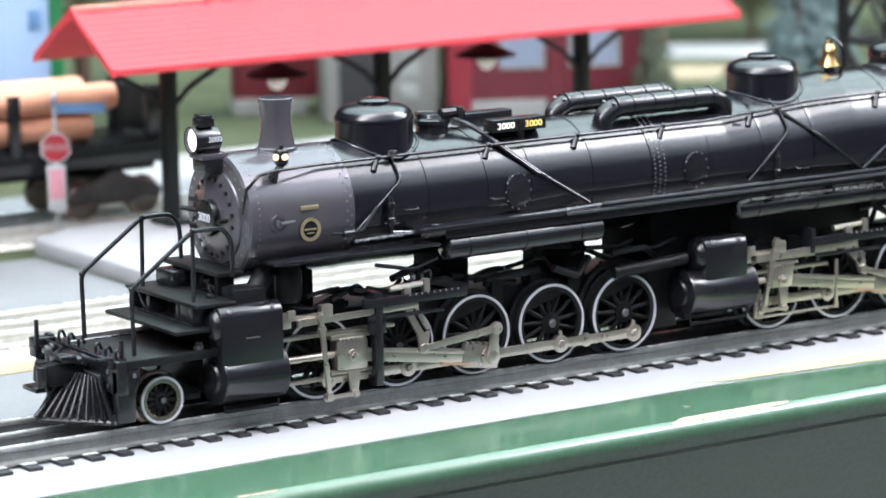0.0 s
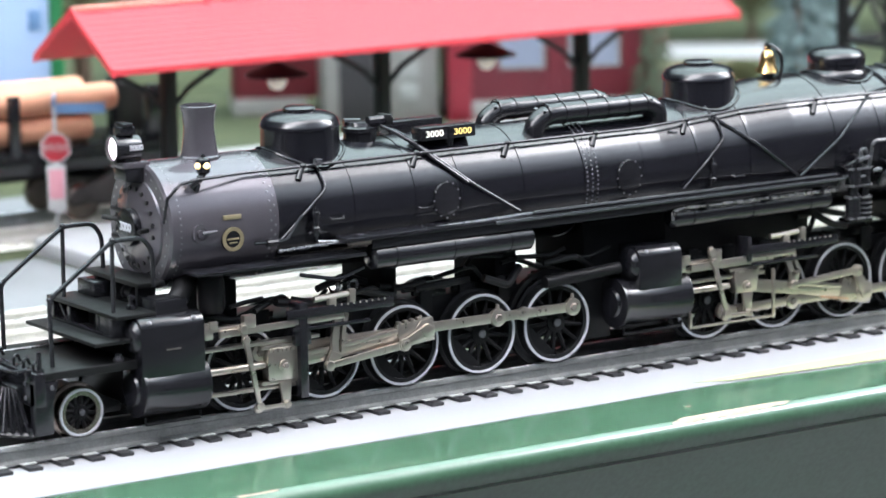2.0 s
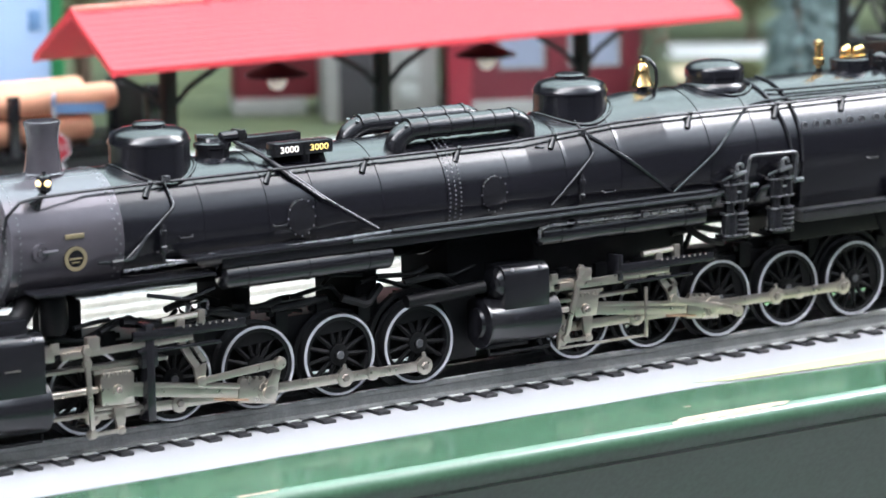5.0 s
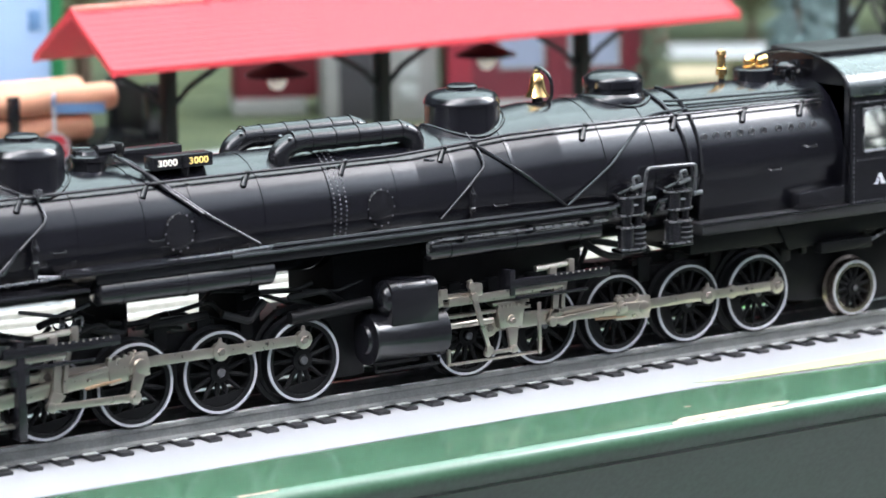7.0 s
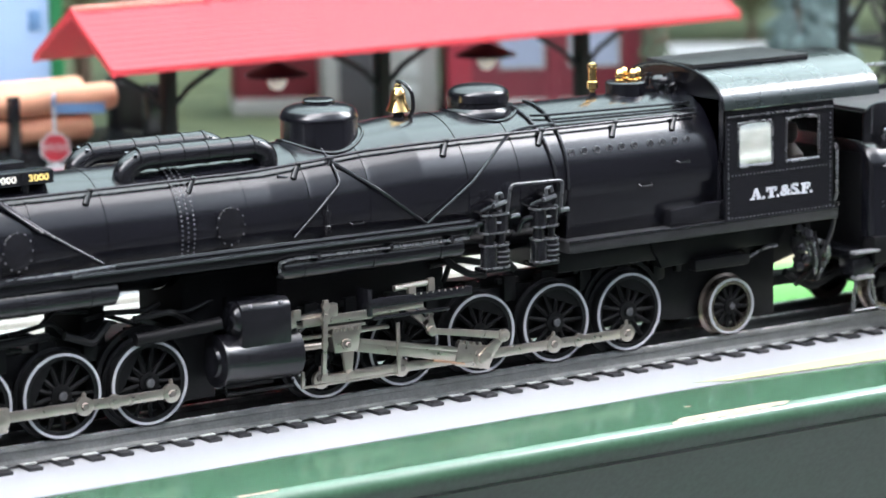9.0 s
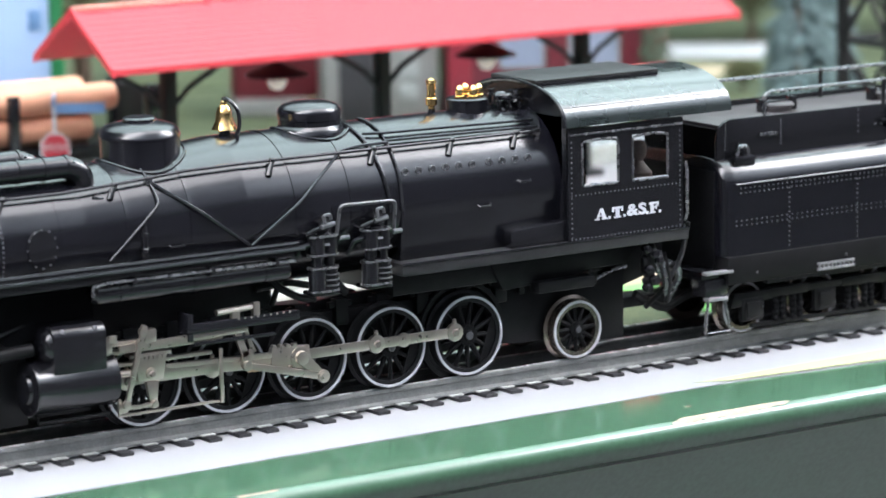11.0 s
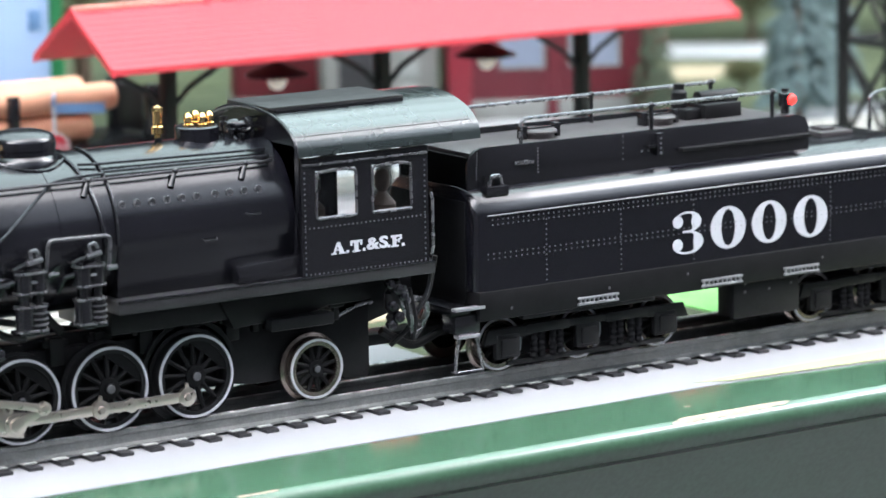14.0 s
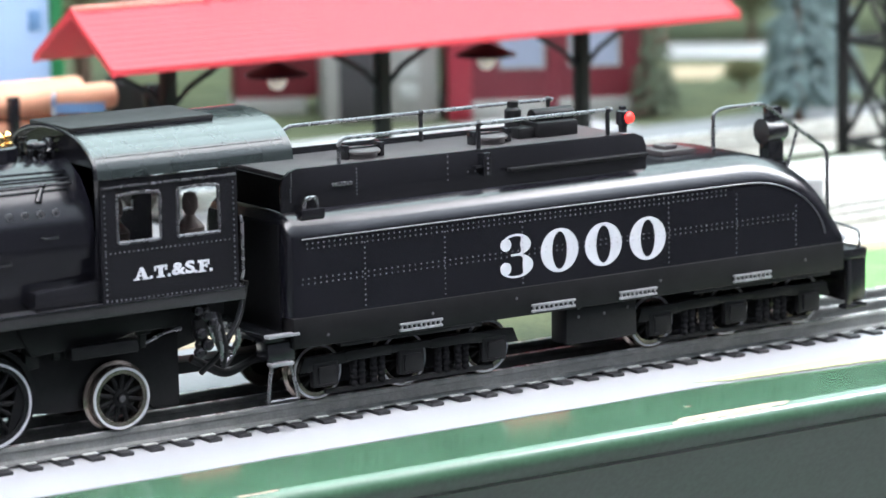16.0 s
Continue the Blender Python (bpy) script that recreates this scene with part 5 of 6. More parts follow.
    for sg in (-1, 1):
        y = sg * 17.3
        h = part("deck_handrail", tube(B(), [(-92, y, 24.4), (-92.4, y, 46.0), (-69.4, y, 62.4), (-58.5, y, 62.4), (-55.3, y, 58), (-55.0, y, 46)], 0.8, 8, 2.5), WIRE, d, "thin black bent handrail")
        part("rail_post", cyl(B(), (-69.8, y, 39), (-69.5, y, 62.2), 0.75, seg=8), WIRE, h)
        part("rail_knob", ball(B(), (-69.4, y, 62.5), 1.1, 10), WIRE, h)
        part("rail_knob", ball(B(), (-92.4, y, 46), 0.9, 10), WIRE, h)
    # frame behind the pilot wheels
    part("lead_truck", prism(B(), [(-98, 8), (-94, 13), (-74, 13), (-66, 9), (-66, 6), (-98, 6)], -13, 13, "xz", 0.4), DULL, loco)


front_deck()


def cylinder(x0, x1, zc, r, xs, xt, ztop, nm):
    yc = -29.2 + r
    for sg in (1, -1):
        c = part(nm, lathe(B(), [(0, x0 - 1.4), (r * 0.55, x0 - 1.4), (r * 0.6, x0 - 0.4), (r, x0), (r, x0 + 0.9), (r * 0.97, x0 + 1.3), (r * 0.97, x1 - 1.3), (r, x1 - 0.9), (r, x1), (r * 0.6, x1 + 0.3), (0, x1 + 0.3)], (0, sg * yc, zc), "x", 40), BLACK, loco, "smooth black steam cylinder")
        prof = [(sg * -14, zc + 2), (sg * -27.6, zc + 2)]
        for k in range(7):
            a = radians(15 * k)
            prof.append((sg * (-23.4 - 4.2 * math.cos(a)), ztop - 4.2 + 4.2 * math.sin(a)))
        prof.append((sg * -14, ztop))
        part("valve_chest", prism(B(), prof, xs, xt, "yz", 0.3), BLACK, c)
        part("chest_cap", lathe(B(), [(0, -2.6), (3.6, -2.4), (5.0, -1.6), (5.8, -0.2), (5.8, 0.6)], (xs, sg * -21.7, ztop - 6.4), "x", 28), BLACK, c)
        if sg > 0:
            part("chest_bolts", rivets(B(), [(xs + 3.5, -26.8, ztop - 1.6), (xt - 3.5, -26.8, ztop - 1.6)], 1.0, (0, -0.8, 0.6)), RIVET, c)
            part("cylinder_plate", box(B(), (xs + xt) / 2 - 2.6, (xs + xt) / 2 + 2.6, -28.0, -27.5, zc + 13.0, zc + 13.4), STEEL, c) if nm == "front_cylinder" else None
    part("cylinder_saddle", box(B(), xs, xt, -15, 15, 8, ztop - 1, 0.5), DULL, loco)
    part("drain_pipe", tube(B(), [(x0 + 2, -24, zc - r), (x0 + 2, -24, zc - r - 2), (x1 - 2, -24, zc - r - 2), (x1 - 2, -24, zc - r)], 0.6, 6), DULL, loco)


cylinder(-65, -41, 14.0, 9.0, -65.5, -42.5, 38.0, "front_cylinder")
cylinder(124.5, 153.5, 19.4, 8.8, 131, 149.5, 39.0, "rear_cylinder")
part("steam_pipe", tube(B(), [(96, -20, 30), (112, -21, 31), (126, -22, 32)], 2.2, 12), DULL, loco)
part("exhaust_elbow", tube(B(), [(-50, -18, 38), (-46, -18, 42), (-40, -12, 46)], 3.5, 14, 3), DULL, loco)


# ---------------------------------------------------------------- frames under the boiler
def frames():
    for x0, x1 in ((-60, 116), (150, 322)):
        f = part("engine_frame", box(B(), x0, x1, -12.5, 12.5, 9, 29, 0.6), DULL, loco)
        for x in range(int(x0) + 12, int(x1) - 6, 16):
            part("spring_hanger", box(box(B(), x, x + 5, -15, -11, 24, 33, 0.5), x - 2, x + 7, -14, -12, 30, 32, 0.3), DULL, f)
    part("rear_saddle", box(B(), 116, 152, -15, 15, 28, 48, 0.8), SHADEBLK, loco)
    part("mid_frame", box(B(), 112, 128, -14, 14, 6, 30, 0.6), DULL, loco)
    for x, w in ((-27, 5), (34, 6), (80, 9)):
        part("boiler_support", box(B(), x, x + w, -13, 13, 28, 44, 0.6), SHADEBLK, loco)
    random.seed(21)
    for k in range(18):
        x = -36 + 8.3 * k
        z = random.uniform(32, 40)
        part("brake_pipe", tube(B(), [(x, random.uniform(-20, -12), z), (x + random.uniform(6, 14), random.uniform(-20, -12), z + random.uniform(-4, 4)), (x + random.uniform(14, 24), -14, z + random.uniform(-5, 2))], random.uniform(0.6, 1.5), 8, 2), DULL, loco)
    part("pipe_elbow", lathe(B(), [(0, -6), (4, -6), (4.6, -4), (4.6, 4), (4, 6), (0, 6)], (-34, -17, 41), "z", 16), DULL, loco)
    part("cooling_coil", tube(B(), [(12 + 1.1 * (k % 10), -17 - 3 * math.cos(k * 0.9), 37 + 2.2 * math.sin(k * 0.9)) for k in range(28)], 0.5, 6), BRIGHTWIRE, loco)
    part("boiler_belly", box(B(), 150, 219, -13, 13, 28, 45, 1.5), DULL, loco)
    for pts, rr in (([(214, -16, 46), (219, -17, 40), (226, -18, 36), (232, -18, 35)], 1.3), ([(217, -15, 34), (221, -16, 44), (224, -16, 47)], 1.0), ([(212, -14, 40), (224, -15, 41), (236, -15, 38)], 1.2), ([(238, -14, 46), (242, -15, 39), (246, -15, 35)], 1.5)):
        part("brake_rigging", tube(B(), pts, rr, 8, 2), DULL, loco)
    # trailing frame
    t = part("trailing_frame", prism(B(), [(303, 10), (303, 27), (318, 30), (326, 27), (346, 26), (357, 30), (362, 30), (362, 5), (352, 5), (350, 8), (330, 8), (318, 8)], -13, -10, "xz", 0.4), DULL, loco)
    part("trailing_frame_far", prism(B(), [(303, 10), (303, 22), (318, 23), (362, 22), (366, 5), (318, 8)], 10, 13, "xz", 0.4), DULL, t)
    part("mud_ring", box(B(), 262, 312, -19, 19, 32, 42, 0.8), DULL, loco)
    part("engine_frame", prism(B(), [(196, 12), (196, 33), (214, 33.5), (232, 31.5), (250, 33), (300, 31), (306, 26), (306, 10)], -9, -6.5, "xz", 0.3), DULL, loco)
    part("frame_edge", tube(B(), [(326, -13.4, 27.2), (340, -13.4, 25.6), (348, -13.4, 26.4), (357, -13.4, 30.0), (363, -13.4, 30.2)], 0.7, 8, 3), BRIGHTWIRE, t)
    for x in (316, 325, 334, 347):
        part("spring_link", box(box(B(), x, x + 2.4, -15, -12, 26, 35, 0.3), x - 1.6, x + 4.2, -15.4, -13, 30.4, 32, 0.3), DULL, t)
    part("equalizer_box", box(B(), 318, 342, -24, -18, 27, 31, 0.6), DULL, t)
    part("ash_pan", prism(B(), [(300, 41), (366, 41), (358, 32.5), (342, 32.5), (334, 30.5), (306, 29)], -20, 20, "xz", 0.5), DULL, t)
    inj = part("injector", lathe(B(), [(0, -9), (1.6, -8.6), (2.4, -5), (1.6, -4), (2.8, -2), (2.8, 3), (1.8, 4), (2.6, 7), (1.0, 9), (0, 9)], (364, -25, 32), "z", 14), DULL, loco)
    for k in range(5):
        part("injector_pipe", tube(B(), [(362 + 2 * k, -26, 40 - k), (364 + 2 * k, -27, 33 - 2 * k), (371, -26, 26 - 2 * k), (378, -22, 22)], 0.9, 8, 2), BRIGHTWIRE if k % 2 else DULL, inj)
    for x, z, r in ((361.5, 38.5, 1.5), (364.4, 36.6, 1.9), (366.5, 34.0, 1.6), (362.5, 31.0, 1.7), (364.8, 27.0, 2.0), (361.8, 24.6, 1.6)):
        part("injector_valve", lathe(B(), [(0, -2.0), (r * 0.7, -1.9), (r * 0.7, -1.0), (r, -0.8), (r, 0.8), (r * 0.6, 1.0), (r * 0.6, 2.2), (0, 2.3)], (x, -27.5, z), "y", 12), BLACK, inj)
    part("loop_pipe", tube(B(), [(366, -26, 31), (371, -26, 32.6), (377, -25, 31), (378.5, -24, 26), (376, -23, 22)], 1.1, 10, 2.5), BRIGHTWIRE, loco)
    part("cab_pipe", tube(B(), [(380, -27, 46), (378, -26, 34), (371, -24, 22), (366, -20, 16)], 0.9, 8, 3), DULL, loco)
    part("rear_frame", prism(B(), [(350, 42), (380, 42), (380, 33), (374, 26), (362, 23), (350, 23)], -12, 12, "xz", 0.5), DULL, loco)
    part("drawbar", box(B(), 360, 402, -5, 5, 13, 17, 0.5), DULL, loco)
    part("drawbar_hose", tube(B(), [(366, -14, 20), (378, -15, 13), (394, -13, 18)], 1.5, 10, 4), DULL, loco)


frames()


# ---------------------------------------------------------------- wheels
def wheel_meshes(r, face, spokes, hub, ring_r, weight, treads=TREAD):
    """Meshes of a spoked wheel about its own hub, facing -y: body, tread, white ring."""
    rw = 0.9 if weight else 0.8
    body = B()
    lathe(body, [(r - 2.4, 0.9), (r - 0.3, 0.4), (r - 0.3, 3.6), (r - 2.4, 3.6)], (0, face, 0), "y", 48, True)
    lathe(body, [(0, -0.5), (hub * 0.5, -0.5), (hub * 0.55, 0.1), (hub, 0.3), (hub, 3.0), (0, 3.0)], (0, face, 0), "y", 24)
    t = bmesh.new()
    bmesh.ops.create_cone(t, cap_ends=True, segments=6, radius1=1.0 * MM, radius2=0.65 * MM, depth=(r - 1.6 - hub * 0.6) * MM)
    bmesh.ops.transform(t, matrix=Matrix.Translation(V((r - 1.6 + hub * 0.6) / 2, face + 1.7, 0)) @ Matrix.Rotation(radians(90), 4, "Y"), verts=t.verts[:])
    spoke = mesh_of(t, "spoke", WHEELBLK)
    if weight:
        pts = [((r - 2.2) * math.cos(radians(d)), (r - 2.2) * math.sin(radians(d))) for d in range(130, 231, 10)]
        prism(body, pts, face + 0.9, face + 3.0, "xz")
        cyl(body, (PIN_R, face - 0.3, 0), (PIN_R, face + 3, 0), 2.6, seg=16)
    back = lathe(B(), [(0, 3.1), (r - 2.4, 3.1), (r - 2.4, 3.6), (0, 3.6)], (0, face, 0), "y", 40)
    tread = lathe(B(), [(r - 2.6, 0.3), (r - 0.15, 0.15), (r, 0.4), (r, 3.8), (r + 1.1, 4.2), (r + 1.2, 4.9), (r + 0.7, 5.4), (r - 2.6, 5.4)], (0, face, 0), "y", 56, True)
    ring = lathe(B(), [(ring_r - rw, 0.1), (ring_r - rw + 0.05, -0.25), (ring_r - 0.1, -0.25), (ring_r, 0.1), (ring_r, 0.5), (ring_r - rw, 0.5)], (0, face, 0), "y", 56, True)
    return [mesh_of(b, n, m) for b, n, m in ((body, "wheel_centre", WHEELBLK), (tread, "tread", treads), (ring, "white_rim", TYRE), (back, "disc", WHEELBLK))] + [spoke, spokes, mesh_of(lathe(B(), [(0, -0.9), (hub * 0.34, -0.85), (hub * 0.42, -0.45)], (0, face, 0), "y", 14), "hub_cap", RIVET)]


WHEELS = []


def wheel(nm, meshes, x, z, r, phase, far=False, label="", back=False, parent=None):
    w = part(nm, meshes[0], DULL, parent or loco, label, at=(x, 0, z))
    for k in range(meshes[5]):
        sp = part("spoke", meshes[4], DULL, w)
        sp.rotation_euler[1] = -2 * math.pi * k / meshes[5]
    part("hub_cap", meshes[6], RIVET, w)
    for me, n in zip(meshes[1:4], ("tread", "white_rim", "disc")):
        if n != "disc" or back:
            part(n, me, TREAD, w)
    WHEELS.append((w, x, z, r, phase, far))
    return w


DRIVER = wheel_meshes(14.1, -19.5, 13, 3.6, 13.75, True, DULL)
PILOTW = wheel_meshes(8.1, -19.5, 12, 2.4, 7.75, False)
TRAILW = wheel_meshes(10.5, -19.5, 12, 2.8, 10.1, False)
for key, x0 in (("A", XA), ("B", XB)):
    for k in range(5):
        x = x0 + PITCH * k
        wheel("driving_wheel", DRIVER, x, HUB_Z, ROLL_R, PHASE[key], False, "spoked black driving wheel with a white rim")
        wheel("driving_wheel", DRIVER, x, HUB_Z, ROLL_R, PHASE[key] + 1.57, True, "spoked black driving wheel with a white rim")
        part("axle", cyl(B(), (x, -17, HUB_Z), (x, 17, HUB_Z), 2.4, seg=14), DULL, loco)
    part("rear_splasher", lathe(B(), [(15.8, 1), (17.4, 1), (17.4, 3), (15.8, 3)], (x0 + PITCH * 4 - 0.5, -17, HUB_Z + 1.0), "y", 40, True), DULL, loco)
for far in (False, True):
    wheel("pilot_wheel", PILOTW, -83.5, 9.0, 8.1, 0.4, far, "small spoked wheel with a white rim")
    wheel("trailing_wheel", TRAILW, 337.4, 11.6, 10.5, 0.2, far, "spoked trailing wheel with a white rim")


# ---------------------------------------------------------------- rods and valve gear
MAIN_L, ECC_L, LEVER_L = 56.0, 29.5, 27.0
GEAR = {}


def bar(bm, x0, x1, h0, h1, y0, y1, z=0.0):
    """A tapered flat bar along x with rounded ends."""
    pts = [(x0, z - h0 / 2), (x1, z - h1 / 2), (x1, z + h1 / 2), (x0, z + h0 / 2)]
    return prism(bm, pts, y0, y1, "xz", 0.15)


def eye_of(bm, x, z, r, y0, y1):
    return cyl(bm, (x, y0, z), (x, y1, z), r, seg=20, bev=0.2)


def rod_gear(key, x0, zg, foot):
    g = {}
    hub3 = x0 + 2 * PITCH
    # coupling rod: its origin rides on the third wheel's crank pin
    bm = B()
    for k in range(-2, 3):
        eye_of(bm, k * PITCH, 0, 3.1, -22.2, -20.3)
        cyl(bm, (k * PITCH, -21.4, 2.4), (k * PITCH, -21.4, 4.6), 0.9, 0.6, 10)
        if k < 2:
            bar(bm, k * PITCH + 2.2, (k + 1) * PITCH - 2.2, 3.3, 3.3, -21.9, -20.6)
    eye_of(bm, PITCH * 1.35, 0, 2.4, -22.1, -20.5)
    g["coupling"] = part("coupling_rod", bm, STEEL, loco, "flat nickel coupling rod")
    for k in (-2, -1, 1, 2):
        part("pin_cap", lathe(B(), [(0, -0.8), (1.2, -0.7), (1.5, 0)], (k * PITCH, -22.2, 0), "y", 6 if k else 14), mat("dark_pin_steel", (0.30, 0.26, 0.24), 0.35, 0.7), g["coupling"])
    # main rod: origin on the pin, pointing forward to the crosshead
    bm = B()
    bar(bm, -MAIN_L + 3, -6, 4.4, 5.0, -24.2, -22.6)
    bar(bm, -MAIN_L + 6, -9, 1.4, 1.6, -24.5, -24.1, 1.6)
    box(bm, -11, 3.6, -24.6, -22.4, -4.0, 4.0, 0.4)
    eye_of(bm, 0, 0, 3.8, -25.0, -22.5)
    eye_of(bm, -MAIN_L, 0, 2.8, -24.4, -22.6)
    for k in range(4):
        box(bm, -10.6 + 2.6 * k, -9.2 + 2.6 * k, -24.6, -22.8, 3.8, 4.9, 0.15)
    g["main"] = part("main_rod", bm, STEEL, loco, "long nickel main rod")
    part("rod_key", box(B(), -20, -7, -24.7, -24.1, -3.2, -2.4, 0.1), mat("copper_tinted_rod", (0.55, 0.36, 0.25), 0.35, 0.7), g["main"])
    # crosshead between its guide bars: origin at its pin
    bm = B()
    if key == "A":
        drop, lever = -13.0, LEVER_L
        prism(bm, [(-5.6, -4.8), (6, -5.2), (6.2, 4.6), (5, 6.0), (-4.8, 6.0), (-6.0, 4.6)], -25.2, -20.5, "xz", 0.4)
        box(bm, -8, 8, -24.8, -20.5, -6.2, -5.0, 0.3)
        box(bm, -8, 8, -24.8, -20.5, 5.6, 7.0, 0.3)
    else:
        drop, lever = -10.0, 24.0
        prism(bm, [(-4.4, -2.6), (4.6, -2.8), (5.4, 2.0), (6.4, 6.0), (-5.6, 6.0), (-5.0, 2.0)], -25.2, -20.5, "xz", 0.4)
        box(bm, -7, 8, -24.8, -20.5, 5.4, 6.6, 0.3)
    for k in range(7):
        box(bm, -5 + 1.6 * k - 0.4, -5 + 1.6 * k + 0.4, -25.7, -25.0, 4.6, 5.8, 0.1)
    eye_of(bm, 0, 0, 1.9, -26.2, -25.2)
    prism(bm, [(-1.8, drop + 7.4), (2.8, drop + 7.4), (1.9, drop - 0.2), (-0.5, drop - 0.2)], -25.6, -24.2, "xz", 0.2)
    eye_of(bm, 0.6, drop, 1.5, -26.2, -24)
    g["cross"] = part("crosshead", bm, STEEL, loco, "nickel crosshead")
    part("crosshead_pin", lathe(B(), [(0, -1.0), (0.9, -0.95), (1.1, 0)], (0, -26.2, 0), "y", 6), mat("dark_pin_steel", (0.30, 0.26, 0.24), 0.35, 0.7), g["cross"])
    part("piston_rod", cyl(B(), (-34, -22.5, 0.4), (-6, -22.5, 0.4), 1.3, seg=12), STEEL, g["cross"])
    part("union_link", eye_of(eye_of(bar(B(), -10.5, 0.6, 1.3, 1.3, -26.6, -25.8, drop), -10.5, drop, 1.5, -26.8, -25.5), 0.6, drop, 1.2, -26.9, -25.8), STEEL, g["cross"])
    # combination lever: origin at its upper pin
    bm = B()
    prism(bm, [(-1.0, 2), (1.0, 2), (0.75, -lever), (-0.75, -lever)], -28.2, -27.0, "xz", 0.2)
    for z in (0, -4, -lever):
        eye_of(bm, 0, z, 1.45, -28.5, -26.8)
    g["lever"] = part("combination_lever", bm, STEEL, loco, "upright nickel lever")
    g["lever_l"] = lever
    # eccentric rod: origin at the eccentric pin, pointing forward
    bm = bar(B(), -ECC_L, 0, 2.0, 2.6, -26.8, -25.6)
    eye_of(eye_of(bm, 0, 0, 2.2, -27.2, -25.4), -ECC_L, 0, 1.7, -27.2, -25.4)
    g["ecc"] = part("eccentric_rod", bm, STEEL, loco, "slender nickel eccentric rod")
    # expansion link: origin at its trunnion
    bm = B()
    pts = [(3.4 - 1.7 + 0.012 * (d * d), d) for d in range(-int(foot * 0.7), 6)]
    prism(bm, [(u - 2.2, w) for u, w in pts] + [(u + 0.2, w) for u, w in pts[::-1]], -26.2, -24.8, "xz")
    prism(bm, [(u + 1.4, w) for u, w in pts] + [(u + 2.8, w) for u, w in pts[::-1]], -26.2, -24.8, "xz")
    prism(bm, [(0, -foot + 5), (5, -foot + 4), (1.4, -foot - 1), (-1.4, -foot - 0.6)], -26.2, -24.8, "xz", 0.2)
    eye_of(bm, 0, -foot, 1.6, -26.6, -24.8)
    g["link"] = part("expansion_link", bm, STEEL, loco, "curved nickel expansion link")
    # crank that leads the eccentric, carried by the third wheel
    w3 = [w for w in WHEELS if abs(w[1] - hub3) < 0.1 and not w[5]][0][0]
    bm = B()
    e = radians(112)
    ex, ez = 4.6 * math.cos(e), 4.6 * math.sin(e)
    cyl(bm, (PIN_R, -26.4, 0), (PIN_R, -20, 0), 2.4, seg=18, bev=0.3)
    cyl(bm, (ex, -27.6, ez), (ex, -25.2, ez), 1.5, seg=14, bev=0.2)
    ang = math.atan2(ez, ex - PIN_R)
    nx, nz = -math.sin(ang), math.cos(ang)
    prism(bm, [(PIN_R + nx * 2.3, nz * 2.3), (PIN_R - nx * 2.3, -nz * 2.3), (ex - nx * 1.4, ez - nz * 1.4), (ex + nx * 1.4, ez + nz * 1.4)], -26.2, -25.1, "xz", 0.2)
    part("eccentric_crank", bm, STEEL, w3, "nickel crank on the main pin")
    # fixed parts
    gx = x0 - 17
    low = (7.4, gx + 38) if key == "A" else (18.2, gx + 40)
    gd = part("guide_bar", box(B(), gx, gx + 44, -24, -20.5, 22.4 + zg, 23.6 + zg, 0.2), STEEL, loco, "nickel guide bar")
    part("lower_guide_bar", box(B(), gx, low[1], -24, -21.4, low[0] + zg, low[0] + 1.2 + zg, 0.2), STEEL, gd)
    if key == "A":
        yoke = box(box(B(), gx + 34.5, gx + 37.5, -27.4, -20, 4.5, 36, 0.4), gx + 33, gx + 39, -27.0, -24, 22, 29, 0.4)
    else:
        yoke = box(B(), gx + 29.5, gx + 31.5, -27.4, -20, 28.5, 37.5, 0.4)
    part("guide_yoke", yoke, BLACK, gd, "black guide yoke")
    hr = part("link_hanger", box(box(B(), gx + 30, gx + 71, -27.6, -25.8, 31.0, 34.2, 0.3), gx + 32, gx + 62, -27.2, -26, 26.8, 28.0, 0.2), BLACK, gd)
    part("reach_rod", tube(B(), [(gx + 41, -25.5, 36.4), (gx + 55, -25.5, 37)], 1.1, 8), STEEL, gd)
    part("reverse_crank", box(box(B(), gx + 46, gx + 49, -27, -25, 33, 36.5, 0.4), gx + 54, gx + 56.5, -27, -25, 33.5, 38.5, 0.4), STEEL, gd)
    part("hanger_bolts", rivets(B(), [(gx + 48 + 2.4 * k, -27.7, 34.0) for k in range(9)], 0.4), STEEL, hr)
    vs = part("valve_stem", box(box(B(), gx - 8, gx + 14, -25.5, -23, 30, 31.4, 0.3), gx - 2, gx + 2.6, -26.6, -23, 28, 33, 0.4), STEEL, gd)
    part("radius_rod", prism(B(), [(gx + 5, 28.0), (gx + 52, 29.0), (gx + 52, 31.0), (gx + 5, 30.4)], -26.6, -25.4, "xz", 0.2), STEEL, gd)
    part("stem_block", box(box(B(), gx + 14, gx + 18.5, -26.8, -24, 30, 34.4, 0.5), gx + 1, gx + 4, -27.2, -26, 31.5, 34, 0.3), STEEL, gd)
    if key == "B":
        part("lower_rail", box(B(), gx + 4, gx + 42, -26.6, -25.6, 7.2, 8.1, 0.2), STEEL, gd)
        part("rail_upright", box(B(), gx + 4, gx + 5.1, -26.7, -25.5, 8.1, 13, 0.15), STEEL, gd)
        part("rail_upright", box(B(), gx + 40.8, gx + 42.0, -27.4, -26.5, 7.2, 25, 0.15), STEEL, gd)
    g.update(hub=hub3, phase=PHASE[key], lever_top=(gx + 13, 29.6 + zg), trunnion=(gx + 48.5, 26.3), zg=zg, foot=foot)
    GEAR[key] = g


rod_gear("A", XA, 0.8, 12.8)
rod_gear("B", XB, 4.6, 9.0)

# ---------------------------------------------------------------- the tender
tender = thing("tender", "long black riveted tender with rounded rear coupled behind the locomotive", "tender")


